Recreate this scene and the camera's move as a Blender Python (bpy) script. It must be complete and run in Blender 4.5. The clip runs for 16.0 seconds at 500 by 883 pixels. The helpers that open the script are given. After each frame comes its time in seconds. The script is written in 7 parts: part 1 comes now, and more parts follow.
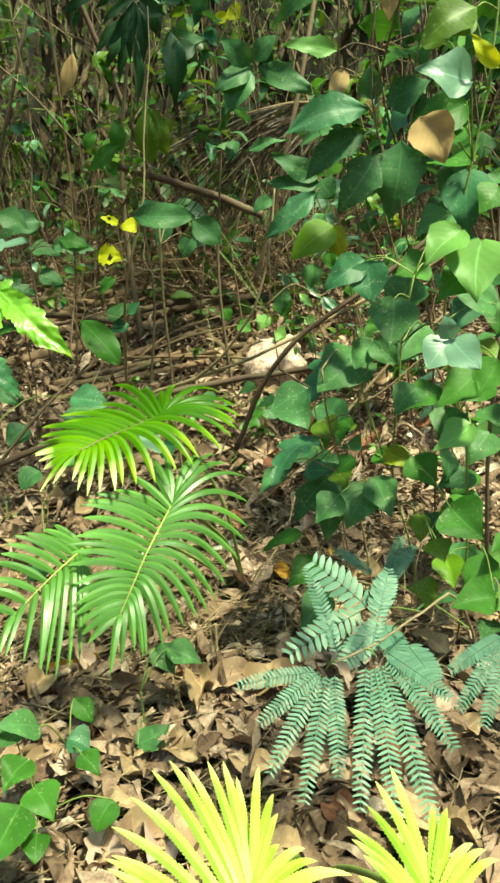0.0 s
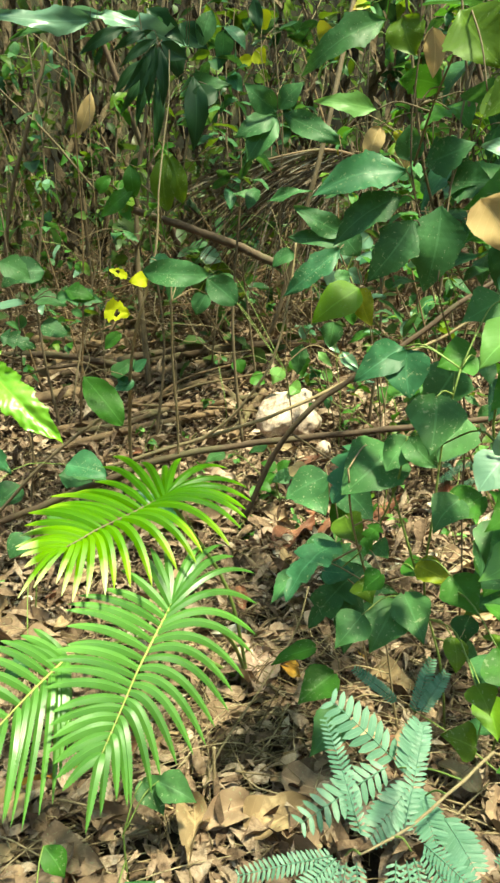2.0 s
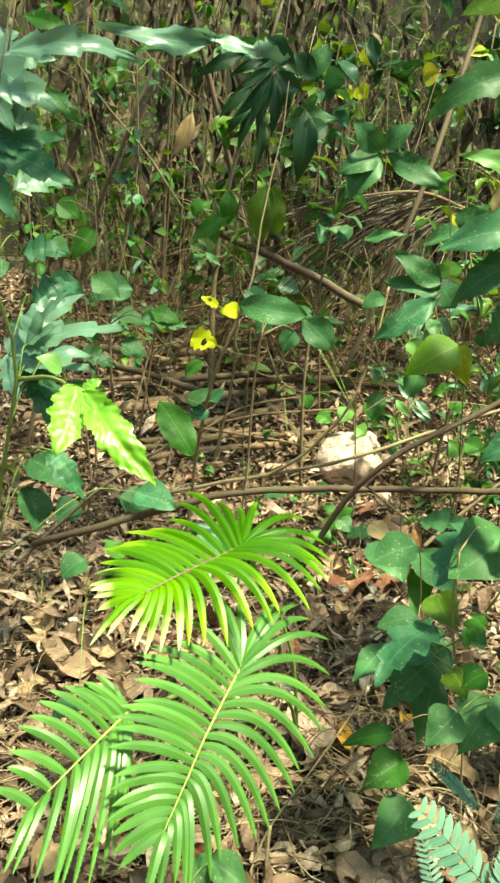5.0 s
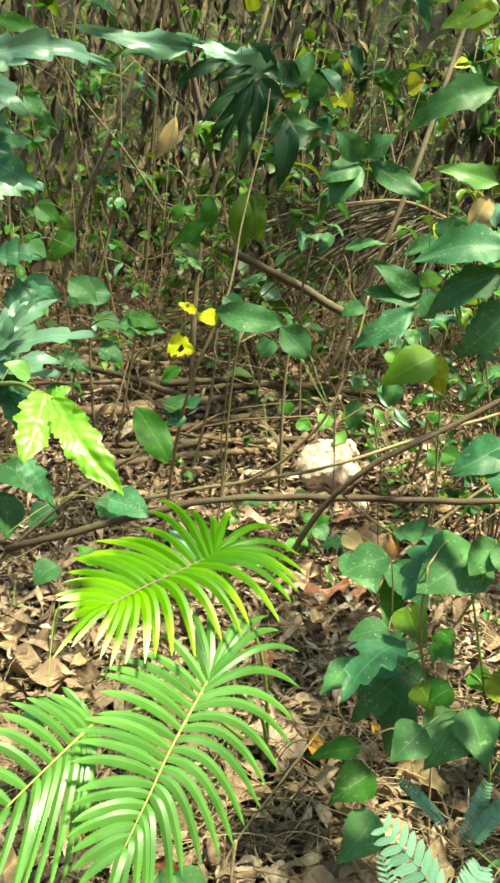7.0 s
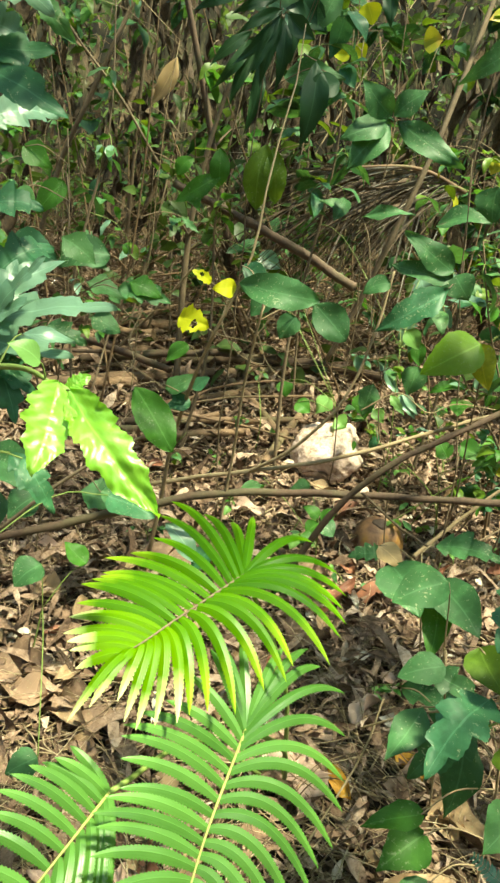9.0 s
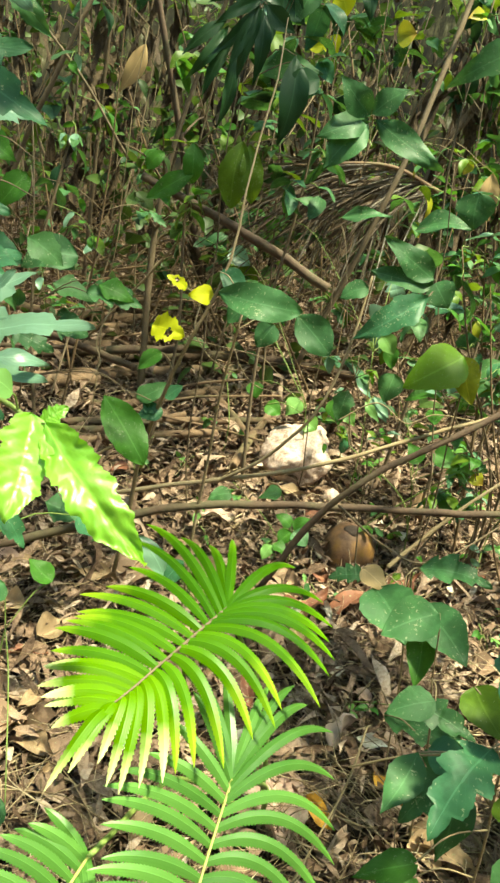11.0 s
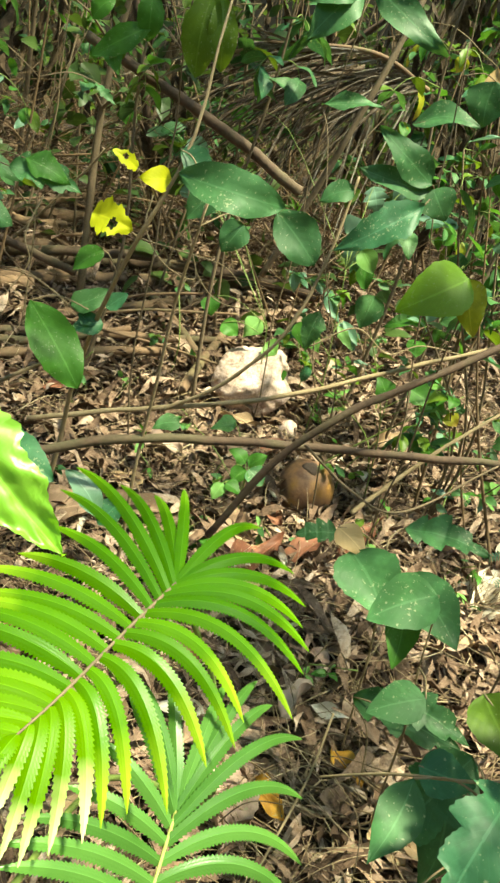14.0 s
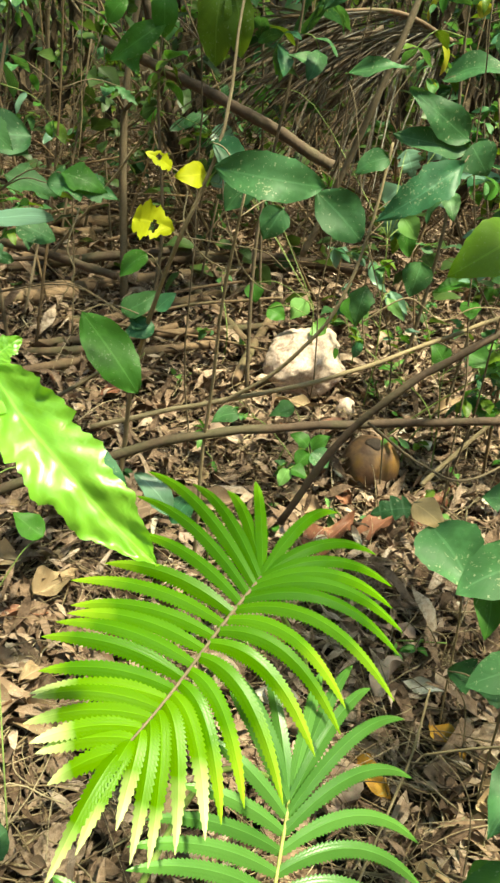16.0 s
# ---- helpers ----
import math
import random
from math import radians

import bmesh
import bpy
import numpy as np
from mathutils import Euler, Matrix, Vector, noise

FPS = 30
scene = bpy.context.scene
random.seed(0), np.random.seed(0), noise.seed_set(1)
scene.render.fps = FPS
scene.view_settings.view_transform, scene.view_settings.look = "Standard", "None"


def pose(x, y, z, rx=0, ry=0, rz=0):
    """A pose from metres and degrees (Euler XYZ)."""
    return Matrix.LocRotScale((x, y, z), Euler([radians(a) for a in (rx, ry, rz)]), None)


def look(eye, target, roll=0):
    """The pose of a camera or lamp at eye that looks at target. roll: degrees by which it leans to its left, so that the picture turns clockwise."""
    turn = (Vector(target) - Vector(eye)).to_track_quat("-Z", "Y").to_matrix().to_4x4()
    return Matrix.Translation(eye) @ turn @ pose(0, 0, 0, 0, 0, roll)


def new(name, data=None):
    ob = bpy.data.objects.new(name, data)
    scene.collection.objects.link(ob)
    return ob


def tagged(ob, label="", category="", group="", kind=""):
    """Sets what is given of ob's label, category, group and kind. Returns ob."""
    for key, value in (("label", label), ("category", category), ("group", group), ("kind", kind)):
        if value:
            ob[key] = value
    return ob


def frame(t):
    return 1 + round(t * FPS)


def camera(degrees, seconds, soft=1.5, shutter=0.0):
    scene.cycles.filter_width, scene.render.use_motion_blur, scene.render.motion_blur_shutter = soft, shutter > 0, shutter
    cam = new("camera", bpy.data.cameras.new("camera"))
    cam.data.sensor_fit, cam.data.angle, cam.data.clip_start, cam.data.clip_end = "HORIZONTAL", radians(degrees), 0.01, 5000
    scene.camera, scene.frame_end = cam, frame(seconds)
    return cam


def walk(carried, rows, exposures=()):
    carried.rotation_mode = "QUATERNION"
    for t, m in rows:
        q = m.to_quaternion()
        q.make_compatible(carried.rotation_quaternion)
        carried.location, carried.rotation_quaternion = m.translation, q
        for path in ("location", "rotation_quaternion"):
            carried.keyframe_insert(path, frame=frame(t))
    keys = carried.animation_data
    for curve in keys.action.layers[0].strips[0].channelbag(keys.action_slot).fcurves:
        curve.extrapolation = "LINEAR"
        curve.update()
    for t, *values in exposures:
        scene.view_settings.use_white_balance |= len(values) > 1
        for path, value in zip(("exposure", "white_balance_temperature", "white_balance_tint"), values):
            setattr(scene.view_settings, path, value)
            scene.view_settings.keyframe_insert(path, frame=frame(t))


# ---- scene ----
cam = camera(38.9, 16.0, 2.6)
PATH = [
    (0, (0.124, -0.065, 1.148), (0.074, 1.836, 0.53), -3.9),
    (0.5, (0.108, 0.066, 1.191), (0.081, 1.986, 0.63), -3.2),
    (1, (0.101, 0.126, 1.217), (0.063, 2.058, 0.701), -3.0),
    (1.5, (0.101, 0.164, 1.223), (0.054, 2.095, 0.703), -2.3),
    (2, (0.111, 0.177, 1.229), (0.044, 2.102, 0.691), -1.8),
    (2.5, (0.101, 0.197, 1.23), (0.068, 2.123, 0.693), 0.2),
    (3, (0.043, 0.213, 1.251), (-0.025, 2.149, 0.752), 1.8),
    (3.2, (0.02, 0.219, 1.254), (-0.1, 2.153, 0.758), 2.0),
    (5.3, (-0.034, 0.278, 1.284), (-0.186, 2.213, 0.8), 4.6),
    (5.5, (-0.025, 0.274, 1.291), (-0.133, 2.212, 0.809), 4.6),
    (6, (0.003, 0.278, 1.301), (-0.045, 2.218, 0.815), 5.2),
    (6.5, (-0.026, 0.273, 1.309), (-0.153, 2.216, 0.849), 6.2),
    (7, (-0.008, 0.293, 1.288), (-0.129, 2.233, 0.814), 5.4),
    (7.5, (-0.021, 0.385, 1.278), (-0.072, 2.317, 0.766), 4.2),
    (8, (-0.106, 0.489, 1.259), (-0.13, 2.41, 0.704), 6.5),
    (8.5, (-0.173, 0.553, 1.275), (-0.162, 2.473, 0.715), 8.1),
    (8.7, (-0.185, 0.556, 1.267), (-0.181, 2.479, 0.719), 8.3),
    (10.8, (-0.257, 0.642, 1.317), (-0.134, 2.552, 0.74), 9.7),
    (11, (-0.26, 0.658, 1.311), (-0.126, 2.571, 0.742), 9.8),
    (11.5, (-0.247, 0.737, 1.286), (-0.006, 2.644, 0.734), 12.8),
    (12, (-0.245, 0.826, 1.25), (0.104, 2.7, 0.644), 17.8),
    (12.5, (-0.237, 0.885, 1.25), (0.188, 2.711, 0.553), 16.2),
    (13, (-0.236, 0.927, 1.239), (0.163, 2.758, 0.542), 15.3),
    (13.5, (-0.252, 0.958, 1.227), (0.114, 2.773, 0.472), 14.7),
    (14, (-0.271, 0.969, 1.229), (0.058, 2.796, 0.483), 14.6),
    (14.5, (-0.269, 0.971, 1.232), (0.041, 2.793, 0.467), 13.0),
    (15, (-0.274, 0.96, 1.245), (0.024, 2.792, 0.499), 12.1),
    (15.5, (-0.273, 0.969, 1.243), (-0.043, 2.795, 0.462), 8.4),
    (16, (-0.294, 0.977, 1.236), (-0.11, 2.793, 0.42), 6.4),
]
walk(cam, [(t, look(eye, target, roll)) for t, eye, target, roll in PATH], [(t, stops + 0.1, 7700, tint - 1) for t, stops, tint in ((0, 1.58, -22), (1.5, 1.74, -21), (2.5, 1.8, -20), (5.5, 1.95, -18), (7.5, 1.97, -17), (8.5, 1.8, -14), (11, 1.8, -13), (12, 1.94, -13), (13, 1.88, -13), (14.5, 1.75, -13), (16, 1.64, -13))])

# ---------------------------------------------------------------- light
SUN_TO = Vector((0.33, -0.22, 0.92)).normalized()
world = bpy.data.worlds.new("sky")
scene.world = world
world.use_nodes = True
wn = world.node_tree
sky = wn.nodes.new("ShaderNodeTexSky")
sky.sky_type = "NISHITA"
sky.sun_disc = False
sky.sun_elevation = math.asin(SUN_TO.z)
sky.sun_rotation = math.atan2(SUN_TO.x, SUN_TO.y)
wn.links.new(sky.outputs[0], wn.nodes["Background"].inputs["Color"])
wn.nodes["Background"].inputs["Strength"].default_value = 0.125
sun_data = bpy.data.lights.new("sun", "SUN")
sun_data.energy = 4.2
sun_data.angle = radians(6.0)
sun_data.color = (1.0, 0.93, 0.82)
sun = new("sun", sun_data)
sun.matrix_world = look(SUN_TO * 30, (0, 0, 0))

# ---------------------------------------------------------------- materials
def nodes_of(name):
    mat = bpy.data.materials.new(name)
    mat.use_nodes = True
    nt = mat.node_tree
    return mat, nt, nt.nodes, nt.links, nt.nodes["Principled BSDF"]


def ramp(nt, fac, stops):
    node = nt.nodes.new("ShaderNodeValToRGB")
    els = node.color_ramp.elements
    while len(els) < len(stops):
        els.new(0.5)
    for el, (pos, col) in zip(els, stops):
        el.position, el.color = pos, (*col, 1)
    nt.links.new(fac, node.inputs[0])
    return node.outputs[0]


def noise_tex(nt, scale, detail=4, vec=None, rough=0.6):
    node = nt.nodes.new("ShaderNodeTexNoise")
    node.inputs["Scale"].default_value = scale
    node.inputs["Detail"].default_value = detail
    node.inputs["Roughness"].default_value = rough
    if vec is None:
        where = nt.nodes.get("place") or nt.nodes.new("ShaderNodeTexCoord")
        where.name = "place"
        vec = where.outputs["Object"]
    nt.links.new(vec, node.inputs["Vector"])
    return node.outputs["Fac"]


def maths(nt, op, a, b=None, clamp=False):
    node = nt.nodes.new("ShaderNodeMath")
    node.operation, node.use_clamp = op, clamp
    for i, v in enumerate((a, b)):
        if v is None:
            continue
        if isinstance(v, (int, float)):
            node.inputs[i].default_value = v
        else:
            nt.links.new(v, node.inputs[i])
    return node.outputs[0]


def mix_col(nt, fac, a, b, mode="MIX"):
    node = nt.nodes.new("ShaderNodeMix")
    node.data_type, node.blend_type = "RGBA", mode
    for sock, v in ((node.inputs[0], fac), (node.inputs[6], a), (node.inputs[7], b)):
        if isinstance(v, (int, float)):
            sock.default_value = v
        elif isinstance(v, tuple):
            sock.default_value = (*v, 1)
        else:
            nt.links.new(v, sock)
    return node.outputs[2]


def bump(nt, height, strength, distance, bsdf):
    node = nt.nodes.new("ShaderNodeBump")
    node.inputs["Strength"].default_value = strength
    node.inputs["Distance"].default_value = distance
    nt.links.new(height, node.inputs["Height"])
    nt.links.new(node.outputs[0], bsdf.inputs["Normal"])
    return node.outputs[0]


def leaf_material(name, dark, light, through_col, glow=0.3, rough=0.42, veins=7.0, spots=0.0, island=False, edge=None, spec=0.26, ribs=0.0):
    """A leaf blade: side veins and midrib from the blade's own uv, blotches, and light that passes through it."""
    mat, nt, nodes, links, bsdf = nodes_of(name)
    geo = nodes.new("ShaderNodeNewGeometry")
    info = nodes.new("ShaderNodeObjectInfo")
    pick = geo.outputs["Random Per Island"] if island else info.outputs["Random"]
    uv = nodes.new("ShaderNodeUVMap")
    sep = nodes.new("ShaderNodeSeparateXYZ")
    links.new(uv.outputs[0], sep.inputs[0])
    v = maths(nt, "ABSOLUTE", maths(nt, "SUBTRACT", sep.outputs[1], 0.5))
    wavy = maths(nt, "SUBTRACT", maths(nt, "MULTIPLY", sep.outputs[0], veins), maths(nt, "MULTIPLY", v, veins * 0.75))
    line = maths(nt, "PINGPONG", maths(nt, "ADD", wavy, maths(nt, "MULTIPLY", noise_tex(nt, 22, 2), 0.5)), 0.5)
    vein = maths(nt, "LESS_THAN", line, 0.03)
    rib = maths(nt, "LESS_THAN", v, 0.022)
    lines = maths(nt, "MAXIMUM", maths(nt, "MULTIPLY", vein, 0.3), rib)
    coarse = noise_tex(nt, 14, 3)
    fine = noise_tex(nt, 120, 3)
    tone = maths(nt, "ADD", maths(nt, "MULTIPLY", pick, 0.5), maths(nt, "MULTIPLY", coarse, 0.5))
    col = ramp(nt, tone, [(0.15, dark), (0.85, light)])
    col = mix_col(nt, maths(nt, "MULTIPLY", lines, 0.35), col, tuple(min(1, c * 1.7 + 0.03) for c in light))
    if spots:
        blotch = ramp(nt, noise_tex(nt, 26, 4), [(0.5, (0, 0, 0)), (0.66, (1, 1, 1))])
        col = mix_col(nt, maths(nt, "MULTIPLY", blotch, 0.6 * spots), col, tuple(min(1, c * 1.9) for c in light))
        spot = maths(nt, "GREATER_THAN", maths(nt, "ADD", noise_tex(nt, 150, 4), maths(nt, "MULTIPLY", noise_tex(nt, 17, 2), 0.3)), 0.80)
        col = mix_col(nt, maths(nt, "MULTIPLY", spot, spots), col, (0.36, 0.40, 0.22))
    if edge:
        far = maths(nt, "ADD", sep.outputs[0], maths(nt, "MULTIPLY", maths(nt, "SUBTRACT", coarse, 0.5), 0.35))
        far = maths(nt, "ADD", far, maths(nt, "MULTIPLY", maths(nt, "SUBTRACT", pick, 0.5), 0.25))
        col = mix_col(nt, ramp(nt, far, [(0.66, (0, 0, 0)), (0.98, (1, 1, 1))]), col, edge)
    links.new(col, bsdf.inputs["Base Color"])
    links.new(maths(nt, "ADD", maths(nt, "MULTIPLY", coarse, 0.3), rough - 0.15), bsdf.inputs["Roughness"])
    bsdf.inputs["Specular IOR Level"].default_value = spec
    height = maths(nt, "ADD", maths(nt, "MULTIPLY", line, 0.45), maths(nt, "MULTIPLY", fine, 0.25))
    height = maths(nt, "ADD", height, maths(nt, "MULTIPLY", noise_tex(nt, 48, 2), 0.9))
    if ribs:
        height = maths(nt, "ADD", height, maths(nt, "MULTIPLY", maths(nt, "PINGPONG", maths(nt, "MULTIPLY", sep.outputs[1], ribs), 0.5), 0.6))
    normal = bump(nt, height, 0.34, 0.0014, bsdf)
    tr = nodes.new("ShaderNodeBsdfTranslucent")
    links.new(mix_col(nt, 0.75, col, through_col), tr.inputs["Color"])
    links.new(normal, tr.inputs["Normal"])
    mx = nodes.new("ShaderNodeMixShader")
    mx.inputs[0].default_value = glow
    links.new(bsdf.outputs[0], mx.inputs[1])
    links.new(tr.outputs[0], mx.inputs[2])
    links.new(mx.outputs[0], nodes["Material Output"].inputs["Surface"])
    return mat


def bark_material(name, dark, light, scale=30, rough=0.85, moss=0.0):
    mat, nt, nodes, links, bsdf = nodes_of(name)
    geo = nodes.new("ShaderNodeNewGeometry")
    big = noise_tex(nt, scale * 0.25, 4)
    small = noise_tex(nt, scale * 4, 5)
    tone = maths(nt, "ADD", maths(nt, "MULTIPLY", big, 0.5), maths(nt, "MULTIPLY", small, 0.3))
    tone = maths(nt, "ADD", tone, maths(nt, "MULTIPLY", geo.outputs["Random Per Island"], 0.2))
    col = ramp(nt, tone, [(0.3, dark), (0.72, light)])
    if moss:
        col = mix_col(nt, maths(nt, "MULTIPLY", ramp(nt, noise_tex(nt, 6, 3), [(0.5, (0, 0, 0)), (0.65, (1, 1, 1))]), moss), col, (0.10, 0.12, 0.05))
    links.new(col, bsdf.inputs["Base Color"])
    bsdf.inputs["Roughness"].default_value = rough
    bump(nt, small, 0.6, 0.004, bsdf)
    return mat


def litter_material(name, stops, rough=0.75):
    mat, nt, nodes, links, bsdf = nodes_of(name)
    geo = nodes.new("ShaderNodeNewGeometry")
    info = nodes.new("ShaderNodeObjectInfo")
    pick = maths(nt, "FRACT", maths(nt, "ADD", geo.outputs["Random Per Island"], info.outputs["Random"]))
    grain = noise_tex(nt, 60, 5)
    tone = maths(nt, "ADD", maths(nt, "MULTIPLY", pick, 0.68), maths(nt, "MULTIPLY", grain, 0.45))
    tone = maths(nt, "ADD", tone, maths(nt, "MULTIPLY", noise_tex(nt, 15, 3), 0.35))
    col = ramp(nt, maths(nt, "SUBTRACT", tone, 0.26), stops)
    mottle = ramp(nt, noise_tex(nt, 34, 5, rough=0.75), [(0.36, (0.45, 0.42, 0.40)), (0.52, (1, 1, 1))])
    col = mix_col(nt, 1.0, col, mottle, "MULTIPLY")
    links.new(col, bsdf.inputs["Base Color"])
    bsdf.inputs["Roughness"].default_value = rough
    bsdf.inputs["Specular IOR Level"].default_value = 0.3
    bump(nt, noise_tex(nt, 45, 6, rough=0.75), 0.8, 0.012, bsdf)
    return mat


LEAF = {
    "dark": leaf_material("dark_leaf", (0.027, 0.078, 0.027), (0.058, 0.155, 0.054), (0.11, 0.25, 0.03), 0.22, 0.52, spots=0.6),
    "deep": leaf_material("deep_leaf", (0.010, 0.036, 0.012), (0.024, 0.07, 0.022), (0.06, 0.14, 0.03), 0.2, 0.45),
    "mid": leaf_material("mid_leaf", (0.036, 0.098, 0.030), (0.076, 0.185, 0.060), (0.14, 0.32, 0.05), 0.25, 0.52, spots=0.6),
    "green": leaf_material("green_leaf", (0.030, 0.10, 0.014), (0.066, 0.19, 0.026), (0.15, 0.36, 0.03), 0.3, 0.5, spots=0.35, spec=0.2),
    "teal": leaf_material("teal_leaf", (0.024, 0.082, 0.036), (0.052, 0.16, 0.07), (0.10, 0.26, 0.07), 0.2, 0.46, spots=0.5),
    # paler base colour stands in for sky sheen on glossy leaves
    "pale": leaf_material("sky_sheen_leaf", (0.10, 0.20, 0.12), (0.20, 0.34, 0.23), (0.2, 0.42, 0.2), 0.22, 0.36, spec=0.6),
    "light": leaf_material("light_leaf", (0.12, 0.26, 0.05), (0.21, 0.40, 0.12), (0.25, 0.44, 0.06), 0.28, 0.4),
    "bright": leaf_material("bright_leaf", (0.11, 0.32, 0.012), (0.28, 0.54, 0.07), (0.40, 0.75, 0.03), 0.4, 0.36, 8.0, spec=0.9),
    "olive": leaf_material("olive_leaf", (0.052, 0.105, 0.010), (0.11, 0.185, 0.018), (0.22, 0.32, 0.018), 0.32, 0.45, spots=0.5),
    # brighter copy of the olive leaf, with sunlight put into its colour
    "lit_olive": leaf_material("lit_olive_leaf", (0.10, 0.21, 0.012), (0.17, 0.32, 0.02), (0.30, 0.48, 0.02), 0.34, 0.45, spots=0.3),
    "yellow": leaf_material("yellow_leaf", (0.42, 0.46, 0.02), (0.62, 0.62, 0.03), (0.7, 0.66, 0.03), 0.35, 0.5),
    "yellowing": leaf_material("yellowing_leaf", (0.15, 0.22, 0.015), (0.38, 0.36, 0.03), (0.5, 0.46, 0.04), 0.35, 0.5, spots=0.5, edge=(0.42, 0.28, 0.05)),
    "drytan": leaf_material("dry_tan_leaf", (0.36, 0.23, 0.10), (0.55, 0.38, 0.19), (0.6, 0.4, 0.2), 0.2, 0.65),
}
# sunlight on one frond put into colour: darker base leaflets, pale overexposed tips
FROND_SUN = leaf_material("frond_leaf_sun_tips", (0.075, 0.185, 0.002), (0.14, 0.29, 0.005), (0.34, 0.58, 0.01), 0.36, 0.42, 0.5, edge=(0.88, 0.95, 0.42), spec=0.25, ribs=5.0)
FROND_HALF_SUN = leaf_material("frond_leaf_half_sun", (0.045, 0.14, 0.002), (0.09, 0.23, 0.004), (0.25, 0.48, 0.006), 0.34, 0.38, 0.5, edge=(0.32, 0.50, 0.03), spec=0.28, ribs=5.0)
# pale copy for the near fronds: overexposed sun put into the base colour
FROND_OVERLIT = leaf_material("frond_leaf_overlit", (0.22, 0.38, 0.03), (0.46, 0.58, 0.12), (0.5, 0.70, 0.06), 0.35, 0.4, 0.5, edge=(0.72, 0.78, 0.26), spec=0.3)
FROND_SHADED = leaf_material("frond_leaf_shaded", (0.030, 0.108, 0.002), (0.062, 0.18, 0.004), (0.19, 0.40, 0.005), 0.33, 0.36, 0.5, edge=(0.16, 0.36, 0.012), spec=0.28, ribs=5.0)
FROND = leaf_material("frond_leaf", (0.050, 0.135, 0.024), (0.10, 0.23, 0.046), (0.20, 0.40, 0.02), 0.28, 0.34, 0.5, edge=(0.12, 0.28, 0.05), spec=0.5, ribs=5.0)
MIMOSA = leaf_material("feathery_leaf", (0.085, 0.19, 0.115), (0.18, 0.33, 0.23), (0.14, 0.32, 0.14), 0.25, 0.4, 1.0, island=True)
STUFF_LEAF = leaf_material("undergrowth_leaf", (0.018, 0.045, 0.013), (0.075, 0.125, 0.03), (0.10, 0.16, 0.02), 0.3, 0.45, 7.0, island=True)
FAR_LEAF = leaf_material("far_leaf", (0.02, 0.045, 0.012), (0.13, 0.19, 0.05), (0.22, 0.34, 0.05), 0.35, 0.5, 6.0, island=True)
STEM_GREEN = bark_material("green_stem", (0.10, 0.16, 0.03), (0.24, 0.30, 0.08), 40, 0.6)
RACHIS = bark_material("rachis", (0.20, 0.23, 0.05), (0.38, 0.38, 0.12), 40, 0.5)
STEM_BROWN = bark_material("brown_stem", (0.07, 0.05, 0.03), (0.23, 0.165, 0.10), 30)
STEM_TAN = bark_material("tan_stem", (0.16, 0.11, 0.06), (0.38, 0.29, 0.17), 30)
BARK = bark_material("bark", (0.028, 0.016, 0.010), (0.135, 0.082, 0.052), 22, moss=0.3)
DEADWOOD = bark_material("dead_wood", (0.075, 0.042, 0.024), (0.29, 0.18, 0.105), 18, moss=0.45)
LITTER_STOPS = [(0.0, (0.05, 0.029, 0.019)), (0.25, (0.155, 0.094, 0.062)), (0.5, (0.28, 0.180, 0.124)), (0.75, (0.44, 0.312, 0.232)), (1.0, (0.72, 0.58, 0.48))]
LITTER = litter_material("leaf_litter", LITTER_STOPS)
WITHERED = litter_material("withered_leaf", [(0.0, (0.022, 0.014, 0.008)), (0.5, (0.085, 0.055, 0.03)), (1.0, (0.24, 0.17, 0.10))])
BRUSH = bark_material("brushwood_bark", (0.035, 0.021, 0.011), (0.28, 0.175, 0.09), 24)
STRAW = litter_material("straw", [(0.0, (0.12, 0.075, 0.045)), (0.5, (0.34, 0.245, 0.145)), (1.0, (0.6, 0.49, 0.33))])


def soil_material():
    mat, nt, nodes, links, bsdf = nodes_of("soil")
    a, b = noise_tex(nt, 3.0, 5), noise_tex(nt, 40, 6, rough=0.7)
    tone = maths(nt, "ADD", maths(nt, "MULTIPLY", a, 0.45), maths(nt, "MULTIPLY", b, 0.55))
    links.new(ramp(nt, tone, [(0.35, (0.018, 0.010, 0.007)), (0.52, (0.055, 0.033, 0.021)), (0.75, (0.16, 0.10, 0.065))]), bsdf.inputs["Base Color"])
    bsdf.inputs["Roughness"].default_value = 0.95
    bump(nt, b, 1.0, 0.02, bsdf)
    return mat


SOIL = soil_material()


